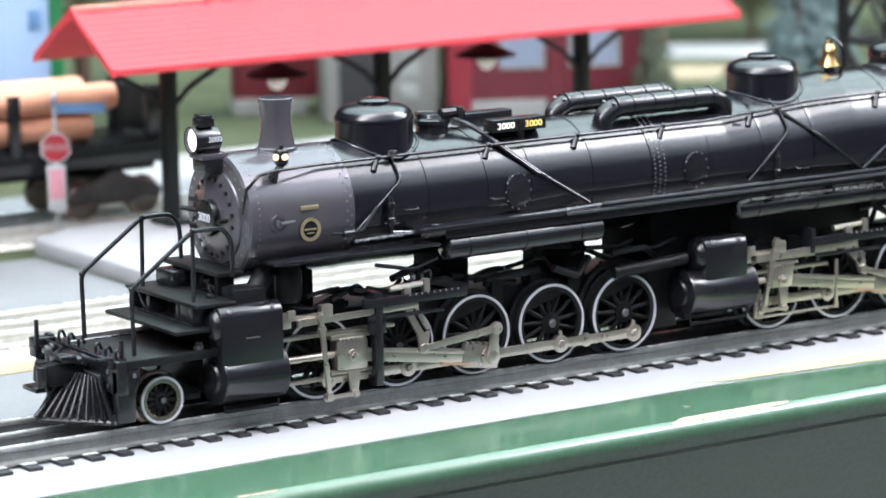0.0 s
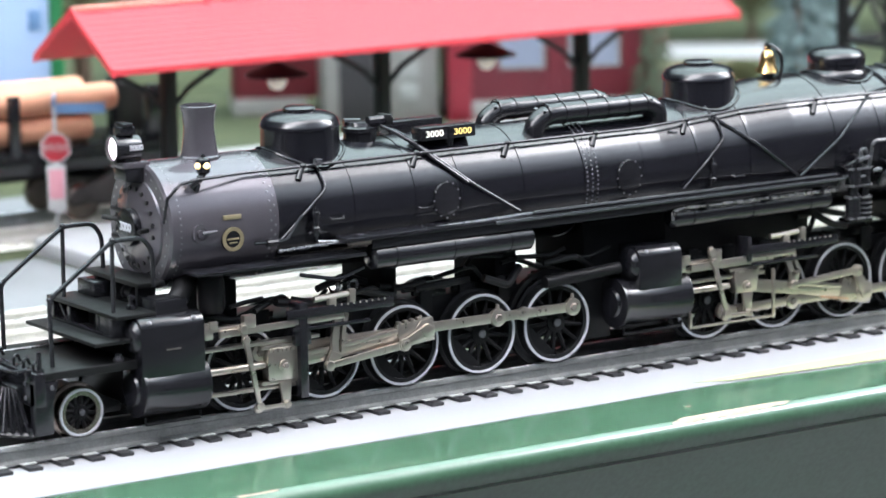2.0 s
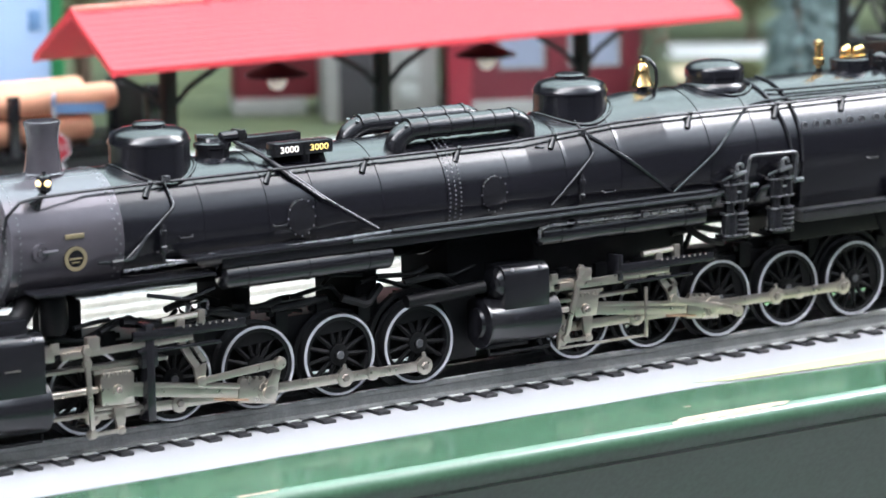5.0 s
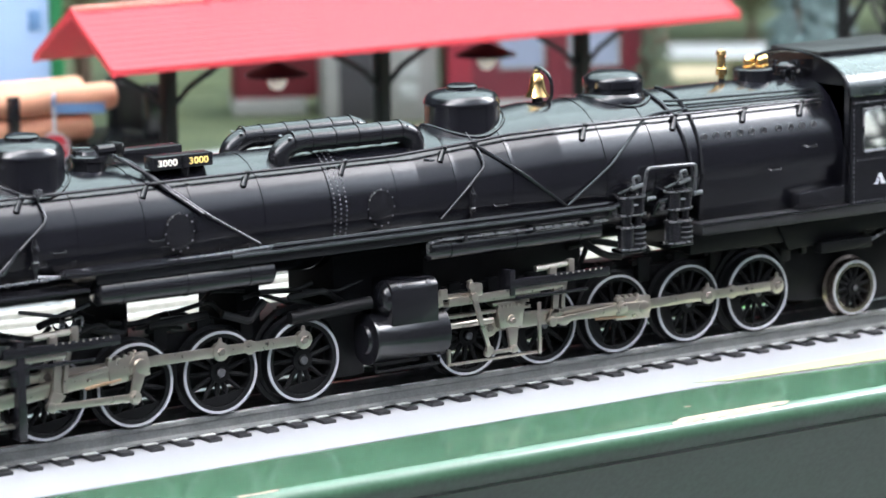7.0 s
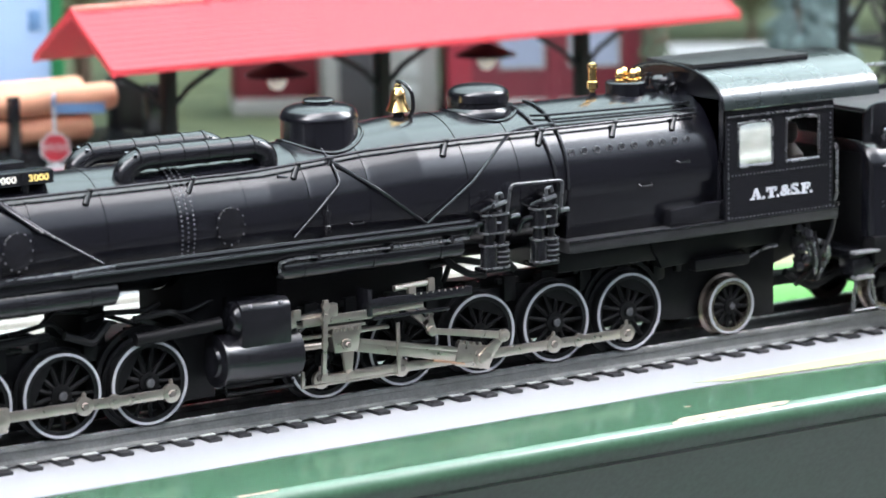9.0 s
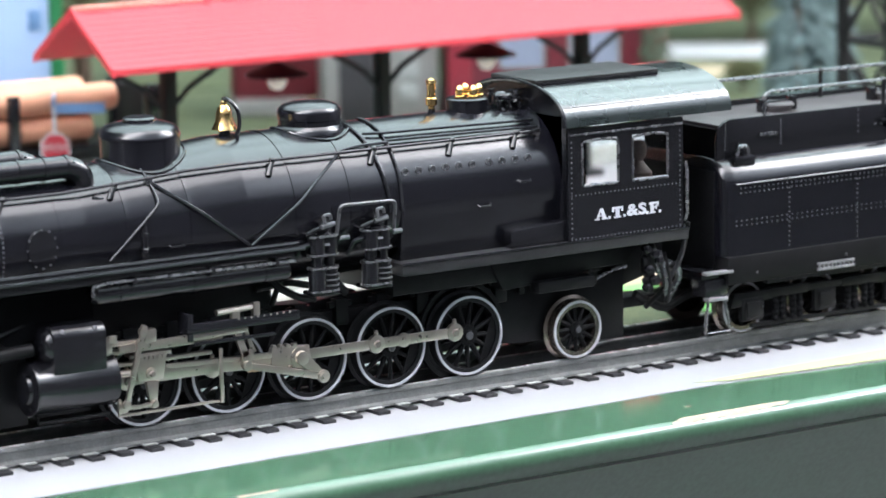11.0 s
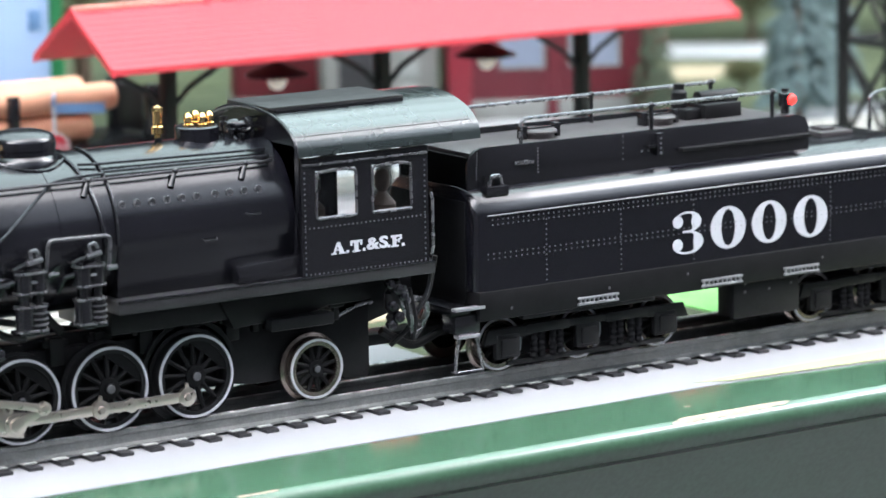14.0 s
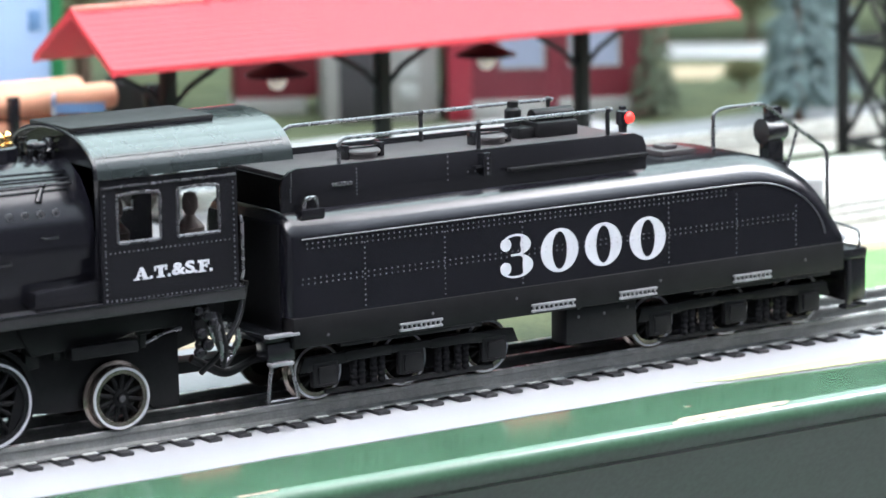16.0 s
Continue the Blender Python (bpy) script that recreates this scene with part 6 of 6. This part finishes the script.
def tank():
    """A long tank with rounded shoulders and a rear that curves down."""
    secs = []
    for x in (395.0, 395.4, 396.4, 398, 400, 420, 470, 520, 560, 584):
        e = 1.0 if x >= 400 else 1.0 - 0.172 * (1 - math.sqrt(1 - ((400 - x) / 5.0) ** 2))
        secs.append((x, 66.5, e))
    for k in range(1, 13):
        a = radians(90 * k / 12)
        secs.append((584 + 44 * math.sin(a), 31.5 + 35.0 * math.cos(a), 1.0))
    bm = B()
    rings = []
    for x, top, e in secs:
        top = max(top, 31.8)
        rr = min(11.5, (top - 31.5) * 0.9 + 0.01)
        half = 29 * e
        prof = [(-half, 31.5)]
        for k in range(11):
            a = radians(9 * k)
            prof.append((-half + rr - rr * math.cos(a), top - rr + rr * math.sin(a)))
        prof += [(-u, w) for u, w in prof[::-1]]
        rings.append([bm.verts.new(V(x, u, w)) for u, w in prof])
    for a, b in zip(rings, rings[1:]):
        for k in range(len(a) - 1):
            bm.faces.new((a[k], a[k + 1], b[k + 1], b[k]))
    bm.faces.new(rings[0])
    bm.faces.new(rings[-1])
    bmesh.ops.recalc_face_normals(bm, faces=bm.faces[:])
    return bm


def numeral_zero(x, z, w=15.6, h=15.2):
    """A wide nought with thick sides and thin top and foot."""
    bm = B()
    n = 40
    out = [(x + w / 2 * math.cos(2 * math.pi * k / n), z + h / 2 * math.sin(2 * math.pi * k / n)) for k in range(n)]
    inn = [(x + w * 0.20 * math.cos(2 * math.pi * k / n), z + h * 0.43 * math.sin(2 * math.pi * k / n)) for k in range(n)]
    a = [[bm.verts.new(V(u, y, q)) for u, q in ring] for ring in (out, inn) for y in (-29.16,)]
    c = [[bm.verts.new(V(u, -28.9, q)) for u, q in ring] for ring in (out, inn)]
    for k in range(n):
        j = (k + 1) % n
        bm.faces.new((a[0][k], a[0][j], a[1][j], a[1][k]))
        bm.faces.new((a[0][k], c[0][k], c[0][j], a[0][j]))
        bm.faces.new((a[1][k], a[1][j], c[1][j], c[1][k]))
    bmesh.ops.recalc_face_normals(bm, faces=bm.faces[:])
    return bm


def numeral_three(x, z, w=15.0, h=15.2):
    """A wide three: two bowls swelling to the right, with round terminals."""
    bm = B()
    rows, steps = [], []
    for cz, r, a0, a1, q in ((z + h * 0.25, h * 0.25, 150, -90, 0.88), (z - h * 0.225, h * 0.275, 90, -150, 1.0)):
        for k in range(17):
            d = radians(a0 + (a1 - a0) * k / 16)
            f = max(0.0, math.cos(d)) ** 1.3
            # outer and inner edge of the stroke: heavy at the right of each bowl, hairline above and below
            ro, ri = r, r - 0.75
            ox, ix = w * 0.47 * q, w * 0.47 * q - 0.8 - 3.6 * f
            steps.append(((x - w * 0.03 + ox * math.cos(d), cz + ro * math.sin(d)), (x - w * 0.03 + ix * math.cos(d), cz + ri * math.sin(d))))
    for (ou, ow), (iu, iw) in steps:
        rows.append([bm.verts.new(V(ou, -29.16, ow)), bm.verts.new(V(iu, -29.16, iw))])
    for k, (p, q) in enumerate(zip(rows, rows[1:])):
        if k != 16:
            bm.faces.new((p[0], p[1], q[1], q[0]))
    for u, q in ((x - w * 0.30, z + h * 0.27), (x - w * 0.31, z - h * 0.27)):
        cyl(bm, (u, -29.18, q), (u, -28.9, q), 2.2, seg=18)
    box(bm, x - w * 0.16, x + w * 0.06, -29.17, -28.9, z + h * 0.0, z + h * 0.05)
    bmesh.ops.recalc_face_normals(bm, faces=bm.faces[:])
    return bm


def make_tender():
    b = part("tank", tank(), BOILER, tender, "black riveted water tank")
    rl = []
    for zz in (54.2, 55.9):
        rl += [(402 + 2.1 * k, -29.05, zz) for k in range(83)]
    for zz in (42.6, 44.3):
        rl += [(400 + 2.3 * k, -29.05, zz) for k in range(90)]
    for xx in (424, 455.5, 487, 549, 579, 606):
        rl += [(xx, -29.05, 33 + 1.75 * k) for k in range(13 if xx < 600 else 9)]
    part("tank_rivets", rivets(B(), rl, 0.36), RIVET, b)
    part("beading", tube(B(), [(400, -29.1, 57.4), (500, -29.1, 57.5), (584, -29.1, 57.4)] + [(584 + 36 * math.sin(radians(9 * k)), -29.1, 31.5 + 25.9 * math.cos(radians(9 * k))) for k in range(1, 10)], 0.28, 6), RIVET, b)
    part("side_number", numeral_three(484.6, 42.6), LETTER, b, "large white road number")
    for x in (502.3, 520.8, 539.8):
        part("side_number", numeral_zero(x, 42.6), LETTER, b, "large white road number")
    s = part("sill", box(B(), 396, 628, -29.4, 29.4, 21.5, 31.6, 0.4), DULL, tender)
    for xa, xb in ((436.5, 453.5), (490, 508), (527, 543), (577, 594)):
        st = B()
        box(st, xa, xb, -30.4, -29.4, 24.4, 25.2, 0.1)
        box(st, xa, xb, -30.4, -29.4, 22.4, 23.2, 0.1)
        for k in range(9):
            x = xa + (xb - xa) * (k + 0.5) / 9
            box(st, x - 0.3, x + 0.3, -30.2, -29.4, 23.1, 24.5)
        part("footboard", st, SHEEN, s, "pressed metal footboard")
    part("bottom_flange", box(B(), 414, 470, -29.0, -26, 20.2, 21.6, 0.2), DULL, s)
    part("bottom_flange", box(B(), 560, 622, -29.0, -26, 20.2, 21.6, 0.2), DULL, s)
    part("sill_bolts", rivets(B(), [(409, -29.5, 25), (450, -29.5, 27), (484, -29.5, 28), (545, -29.5, 27), (610, -29.5, 27)], 0.6), RIVET, s)
    # bunker walls and deck
    k = B()
    pts = [(397, 64), (397, 73.5), (397.8, 76.4), (400, 78.6), (403.2, 79.6), (540, 78.6), (543.5, 77.2), (545, 74), (545, 64)]
    for sg in (-1, 1):
        prism(k, pts, sg * 21.6, sg * 20.4, "xz", 0.1)
    bk = part("bunker_side", k, BLACK, tender)
    part("bunker_deck", box(B(), 401, 543, -20.3, 20.3, 66, 77.2, 0.3), COALBOX, tender, "flat grey-black deck")
    part("bunker_rivets", rivets(B(), [(400.6 + 0.3 * (j > 4), -21.7, 69 + 1.0 * j) for j in range(10)] + [(426, -21.7, 69 + 1.2 * j) for j in range(8)] + [(462, -21.7, 70 + 2 * j) for j in range(5)], 0.35), RIVET, bk)
    part("side_ledge", box(B(), 486, 544, -24.5, -21.6, 70.6, 71.8, 0.3), DULL, bk)
    for sg in (-1, 1):
        y = sg * 18
        r = part("deck_rail", tube(B(), [(421.5, y, 77), (421.5, y, 86.2), (424, y, 87.4), (533, y, 87.2)], 0.7, 8, 1.5), BRIGHTWIRE, tender, "low metal handrail")
        for x in (477, 531):
            part("rail_post", cyl(ball(B(), (x, y, 87.2), 1.3, 10), (x, y, 76), (x, y, 87.2), 0.8, seg=8), BLACK, r)
    for x in (441.5, 493.5):
        h = part("filler_hatch", lathe(B(), [(0, 3.2), (5.6, 3.2), (6.4, 2.6), (6.4, 1.8), (5.4, 1.6), (5.4, 0)], (x, 0, 77.2), "z", 24), COALBOX, tender)
        part("hatch_bar", box(B(), x - 7, x + 7, -0.8, 0.8, 80, 81, 0.2), BLACK, h)
        part("hatch_lug", box(box(B(), x - 8, x - 6, -2, 2, 77, 82, 0.3), x + 6, x + 8, -2, 2, 77, 82, 0.3), BLACK, h)
    br = part("ladder_bracket", box(box(B(), 475.5, 478.5, -23.5, -21.5, 70, 78, 0.3), 472, 475, -23.4, -21.6, 73, 74, 0.2), BLACK, tender)
    part("bracket_bolts", rivets(B(), [(477, -23.6, 71 + 1.7 * j) for j in range(4)] + [(470, -21.8, 72), (473, -21.8, 72)], 0.5), RIVET, br)
    part("side_bracket", box(B(), 416, 424, -22.6, -21.5, 72.4, 73.6, 0.2), BRIGHTWIRE, br)
    st = part("stoker_box", box(box(B(), 513, 530, -2, 10, 77, 82.5, 0.8), 506, 513, 0, 10, 77, 81, 0.5), DULL, tender)
    part("stoker_motor", cyl(B(), (514, 4, 84.0), (531, 4, 84.0), 2.8, seg=18, bev=0.4), DULL, st)
    part("stoker_stack", lathe(B(), [(3, -4), (3, 2), (2, 3), (2, 5), (0, 5.4)], (509, 8, 84.5), "z", 14), DULL, st)
    lm = part("tail_marker", lathe(B(), [(1.6, -5), (1.6, -2.6), (2.4, -2.2), (2.4, 2.4), (1.4, 3), (1.4, 4.2), (0, 4.4)], (543, -10.5, 82.6), "z", 16), BLACK, tender)
    part("lens", ball(B(), (544.3, -12.2, 82.8), 2.1, 14), RED_GLOW, lm, "glowing red lens")
    part("rear_hatch", box(box(B(), 563, 578, -7, 7, 66.3, 68.2, 0.4), 566, 572, -4, 3, 68.2, 69.6, 0.4), COALBOX, tender)
    part("lifting_lug", tube(B(), [(403.5, -24.0, 64.5), (404.5, -24.5, 70), (408.5, -24.5, 70), (409.5, -24.0, 64.8)], 0.7, 8, 1), BRIGHTWIRE, tender)
    part("lug_base", box(B(), 402, 411, -26, -22, 63.4, 66.6, 0.3), BLACK, tender)
    # rear rail, lamp, platform, coupler
    for sg in (-1,):
        y = sg * 10
        part("tail_rail", tube(B(), [(583.4, y, 67), (583.4, y, 80.5), (588, y, 82), (606, y, 82), (636, y, 62.5), (636.6, y, 27)], 0.75, 8, 3), BRIGHTWIRE, tender, "bent metal rail over the tail")
    part("tail_rail_strut", tube(B(), [(622, -10, 71), (617, -10, 57)], 0.6, 8), BRIGHTWIRE, tender)
    bl = part("backup_lamp", lathe(B(), [(0, 5), (3.6, 5), (4.2, 4), (4.2, -4), (4.8, -4.4), (4.8, -5.2), (0, -5)], (613, 0, 71.5), "x", 24), BLACK, tender, at=(5.5, 0, -1.5))
    part("lamp_lens", lathe(B(), [(0, 6.0), (2.4, 5.6), (3.6, 4.9)], (613, 0, 71.5), "x", 20), mat("pale_lamp_glass", (0.7, 0.62, 0.7), 0.1), bl)
    part("lamp_cap", box(B(), 610, 616, -2, 2, 75, 80.5, 0.5), BLACK, bl)
    part("lamp_stand", box(B(), 609, 616, -3, 3, 60, 68, 0.4), BLACK, bl)
    part("tail_step", box(box(B(), 618, 622, -5, 5, 55, 59, 0.4), 623, 627, -5, 5, 46, 50, 0.4), BLACK, tender)
    e = part("end_platform", box(B(), 626, 641, -27, 27, 24, 28, 0.5), BLACK, tender)
    part("end_beam", box(B(), 634, 641.5, -26, 26, 8, 24.4, 0.6), BLACK, e)
    part("end_step", box(box(B(), 630, 640, -28.4, -24, 6, 7.6, 0.3), 631, 633, -28, -26.2, 6, 24, 0.3), BLACK, e)
    part("end_grab", tube(B(), [(639, -25, 28), (639, -25, 34), (640, -10, 35), (640, 4, 33), (640, 6, 28)], 0.5, 8, 3), BRIGHTWIRE, e)
    part("end_lamp", ball(B(), (635, -18, 31), 2.8, 12, 0.8), WHITE, e)
    part("rear_coupler", box(box(B(), 641, 650, -4, 4, 12, 19, 1.0), 648, 653, -6, 2, 11, 20, 1.2), DULL, e)
    part("coupler_bar", tube(B(), [(642, -20, 20), (644, -10, 18), (644, 6, 18)], 0.8, 8), BRIGHTWIRE, e)
    part("steam_hose", tube(B(), [(641.5, -9, 19), (645, -9, 18), (646.5, -9, 10), (644, -9, 6)], 1.0, 8, 2), DULL, e)
    # front end
    fr = part("front_platform", box(B(), 386, 397, -27, 27, 24, 27, 0.4), BLACK, tender)
    part("platform_edge", box(B(), 386, 398, -30.0, -27, 26.2, 27.2, 0.2), SHEEN, fr)
    part("front_steps", tube(B(), [(388.4, -28, 18), (387.0, -28.4, 12), (386.2, -28.6, 5), (397.6, -28.6, 5), (396.2, -28.4, 12), (395.0, -28, 18)], 0.6, 8, 1.0), BRIGHTWIRE, fr, "bent stirrup step with bright edges")
    part("step_tread", box(B(), 386.4, 397.4, -30.0, -25.5, 4.3, 5.3, 0.2), BLACK, fr)
    part("step_rung", box(B(), 387.4, 396.0, -29.4, -26, 16.6, 17.8, 0.2), SHEEN, fr)
    part("step_block", box(B(), 387, 397, -28, -20, 18, 24, 0.4), BLACK, fr)
    # shade under the cab roof is painted into these two front faces
    part("front_wall", box(B(), 394.4, 395.4, -23, 23, 26, 62, 0.3), SHADEBLK, fr)
    part("coal_gate", box(B(), 397.6, 398.8, -21, 21, 60, 76.4, 0.3), SHADEBLK, fr)
    # fittings below the sill
    part("battery_box", box(B(), 506, 536, -27.5, -18, 8.5, 22, 0.6), DULL, tender)
    part("box_bolts", rivets(B(), [(511, -27.6, 18), (522, -27.6, 18), (511, -27.6, 21), (532, -27.6, 19)], 0.6), RIVET, tender)
    part("underframe", box(B(), 400, 630, -9, 9, 19, 21.6, 0.5), DULL, tender)
    for x0, step in ((410.5, 33.6), (548.3, 33.6)):
        tk = B()
        n = x0
        for j in range(3):
            x = n + step * j
            box(tk, x - 5, x + 5, -25.2, -22.4, 6.5, 15, 0.8)
            box(tk, x - 3.4, x + 3.4, -26.2, -25, 7.6, 13.6, 0.6)
        prism(tk, [(n - 10, 12), (n - 8, 17), (n + 2 * step + 8, 17), (n + 2 * step + 10, 12), (n + 2 * step + 6, 12), (n + 1.5 * step, 14.5), (n + step, 14.5), (n + 0.5 * step, 14.5), (n - 6, 12)], -24.8, -22.6, "xz", 0.3)
        box(tk, n, n + 2 * step, -24.4, -22.8, 3.8, 5.4, 0.3)
        t = part("truck_frame", tk, DULL, tender, "black three-axle truck side frame")
        for j in range(2):
            xm = n + step * (j + 0.5)
            for dx in (-5.5, -2.4, 2.4, 5.5):
                part("spring", lathe(B(), [(1.1 + 0.35 * (q % 2), 5 + 1.0 * q) for q in range(10)], (xm + dx, -23.8, 0), "z", 10), SHADEBLK, t)
            part("spring_plank", box(B(), xm - 9, xm + 9, -25, -22.6, 14, 17.4, 0.4), DULL, t)
        part("bolster", box(B(), n, n + 2 * step, -14, 14, 9, 16, 0.5), SHADEBLK, t)
        # dark sheet added behind the truck to close the bright gaps
        part("dark_backing", box(B(), n - 8, n + 2 * step + 8, -13.5, -11.5, 4.5, 17, 0.4), SHADEBLK, t)


make_tender()
TENDW = wheel_meshes(9.6, -19.5, 10, 2.6, 9.2, False)
for x0 in (410.5, 548.3):
    for j in range(3):
        for far in (False, True):
            wheel("tender_wheel", TENDW, x0 + 33.6 * j, 10.7, 9.6, 0.5 * j, far, "tender wheel with a white rim", True, tender)

# ---------------------------------------------------------------- ties of the front track, one by one
for k in range(190):
    x = -640 + 10.75 * k + 2.6
    tie = new("tie", TIE_MESH)
    tie.parent = front_track
    tie.location = V(x, 0, 0)
    tie.rotation_euler[2] = radians(((k * 37) % 11 - 5) * 0.12)
    pl = new("tie_plate", PLATE_MESH)
    pl.parent = tie

# ---------------------------------------------------------------- how far the train has rolled, in millimetres, by time
ROLLED = [(0, 0.0), (0.5, 7.3), (1, 14.4), (1.5, 21.6), (2, 29.2), (2.5, 37.0), (3, 45.3), (5.5, 97.2), (6, 108.5), (6.5, 119.8), (7, 131.5), (7.5, 144.6),
          (8, 158.5), (10.5, 239.1), (11, 256.6), (11.5, 273.8), (12, 291.2), (12.5, 308.9), (13, 327.0), (13.5, 345.0), (14, 362.7), (14.5, 380.8),
          (15, 399.3), (15.5, 417.5), (16, 435.6)]


def rolled(t):
    """Smooth distance between the known times."""
    ts, vs = [q[0] for q in ROLLED], [q[1] for q in ROLLED]
    k = max(0, min(len(ts) - 2, next((i for i in range(len(ts) - 1) if t <= ts[i + 1]), len(ts) - 2)))
    def slope(i):
        if i == 0 or i == len(ts) - 1:
            j = max(1, i) if i else 1
            return (vs[j] - vs[j - 1]) / (ts[j] - ts[j - 1])
        h0, h1 = ts[i] - ts[i - 1], ts[i + 1] - ts[i]
        return ((vs[i] - vs[i - 1]) / h0 * h1 + (vs[i + 1] - vs[i]) / h1 * h0) / (h0 + h1)
    h = ts[k + 1] - ts[k]
    u = (t - ts[k]) / h
    a, b = vs[k], vs[k + 1]
    return (2 * u ** 3 - 3 * u * u + 1) * a + (u ** 3 - 2 * u * u + u) * h * slope(k) + (3 * u * u - 2 * u ** 3) * b + (u ** 3 - u * u) * h * slope(k + 1)


def motions():
    coarse = [i * 0.25 for i in range(65)]
    fine = [i * 0.1 for i in range(161)]
    for ob in [loco, tender] + FIGURES:
        base = ob.location.copy()
        walk(ob, [(t, Matrix.Translation(base - V(rolled(t), 0, 0))) for t in coarse])
    for w, x, z, r, phase, far in WHEELS:
        flip = Matrix.Rotation(math.pi, 4, "Z") if far else Matrix.Identity(4)
        walk(w, [(t, Matrix.Translation(V(x, 0, z)) @ Matrix.Rotation(-(phase + rolled(t) / r), 4, "Y") @ flip) for t in coarse])
    for g in GEAR.values():
        rows = {k: [] for k in ("coupling", "main", "cross", "lever", "ecc", "link")}
        for t in fine:
            a = g["phase"] + rolled(t) / ROLL_R
            px, pz = g["hub"] + PIN_R * math.cos(a), HUB_Z + PIN_R * math.sin(a)
            rows["coupling"].append((t, Matrix.Translation(V(px, 0, pz))))
            drop = pz - (HUB_Z + g["zg"])
            cx = px - math.sqrt(MAIN_L ** 2 - drop ** 2)
            rows["main"].append((t, Matrix.Translation(V(px, 0, pz)) @ Matrix.Rotation(-math.asin(drop / MAIN_L), 4, "Y")))
            rows["cross"].append((t, Matrix.Translation(V(cx, 0, HUB_Z + g["zg"]))))
            lx, lz = g["lever_top"]
            rows["lever"].append((t, Matrix.Translation(V(lx, 0, lz)) @ Matrix.Rotation(-math.atan2(cx - 10.5 - lx, g["lever_l"]), 4, "Y")))
            ex, ez = g["hub"] + 4.6 * math.cos(a + radians(112)), HUB_Z + 4.6 * math.sin(a + radians(112))
            tx, tz = g["trunnion"]
            # foot of the link: where the two circles meet, the lower one
            dx, dz = ex - tx, ez - tz
            d = math.hypot(dx, dz)
            q = (g["foot"] ** 2 - ECC_L ** 2 + d * d) / (2 * d)
            hgt = math.sqrt(max(0.0, g["foot"] ** 2 - q * q))
            fx, fz = min(((tx + q * dx / d + s * hgt * dz / d, tz + q * dz / d - s * hgt * dx / d) for s in (-1, 1)), key=lambda p: p[1])
            rows["ecc"].append((t, Matrix.Translation(V(ex, 0, ez)) @ Matrix.Rotation(-math.atan2(ez - fz, ex - fx), 4, "Y")))
            rows["link"].append((t, Matrix.Translation(V(tx, 0, tz)) @ Matrix.Rotation(-math.atan2(fx - tx, tz - fz), 4, "Y")))
        for k, rr in rows.items():
            walk(g[k], rr)


motions()
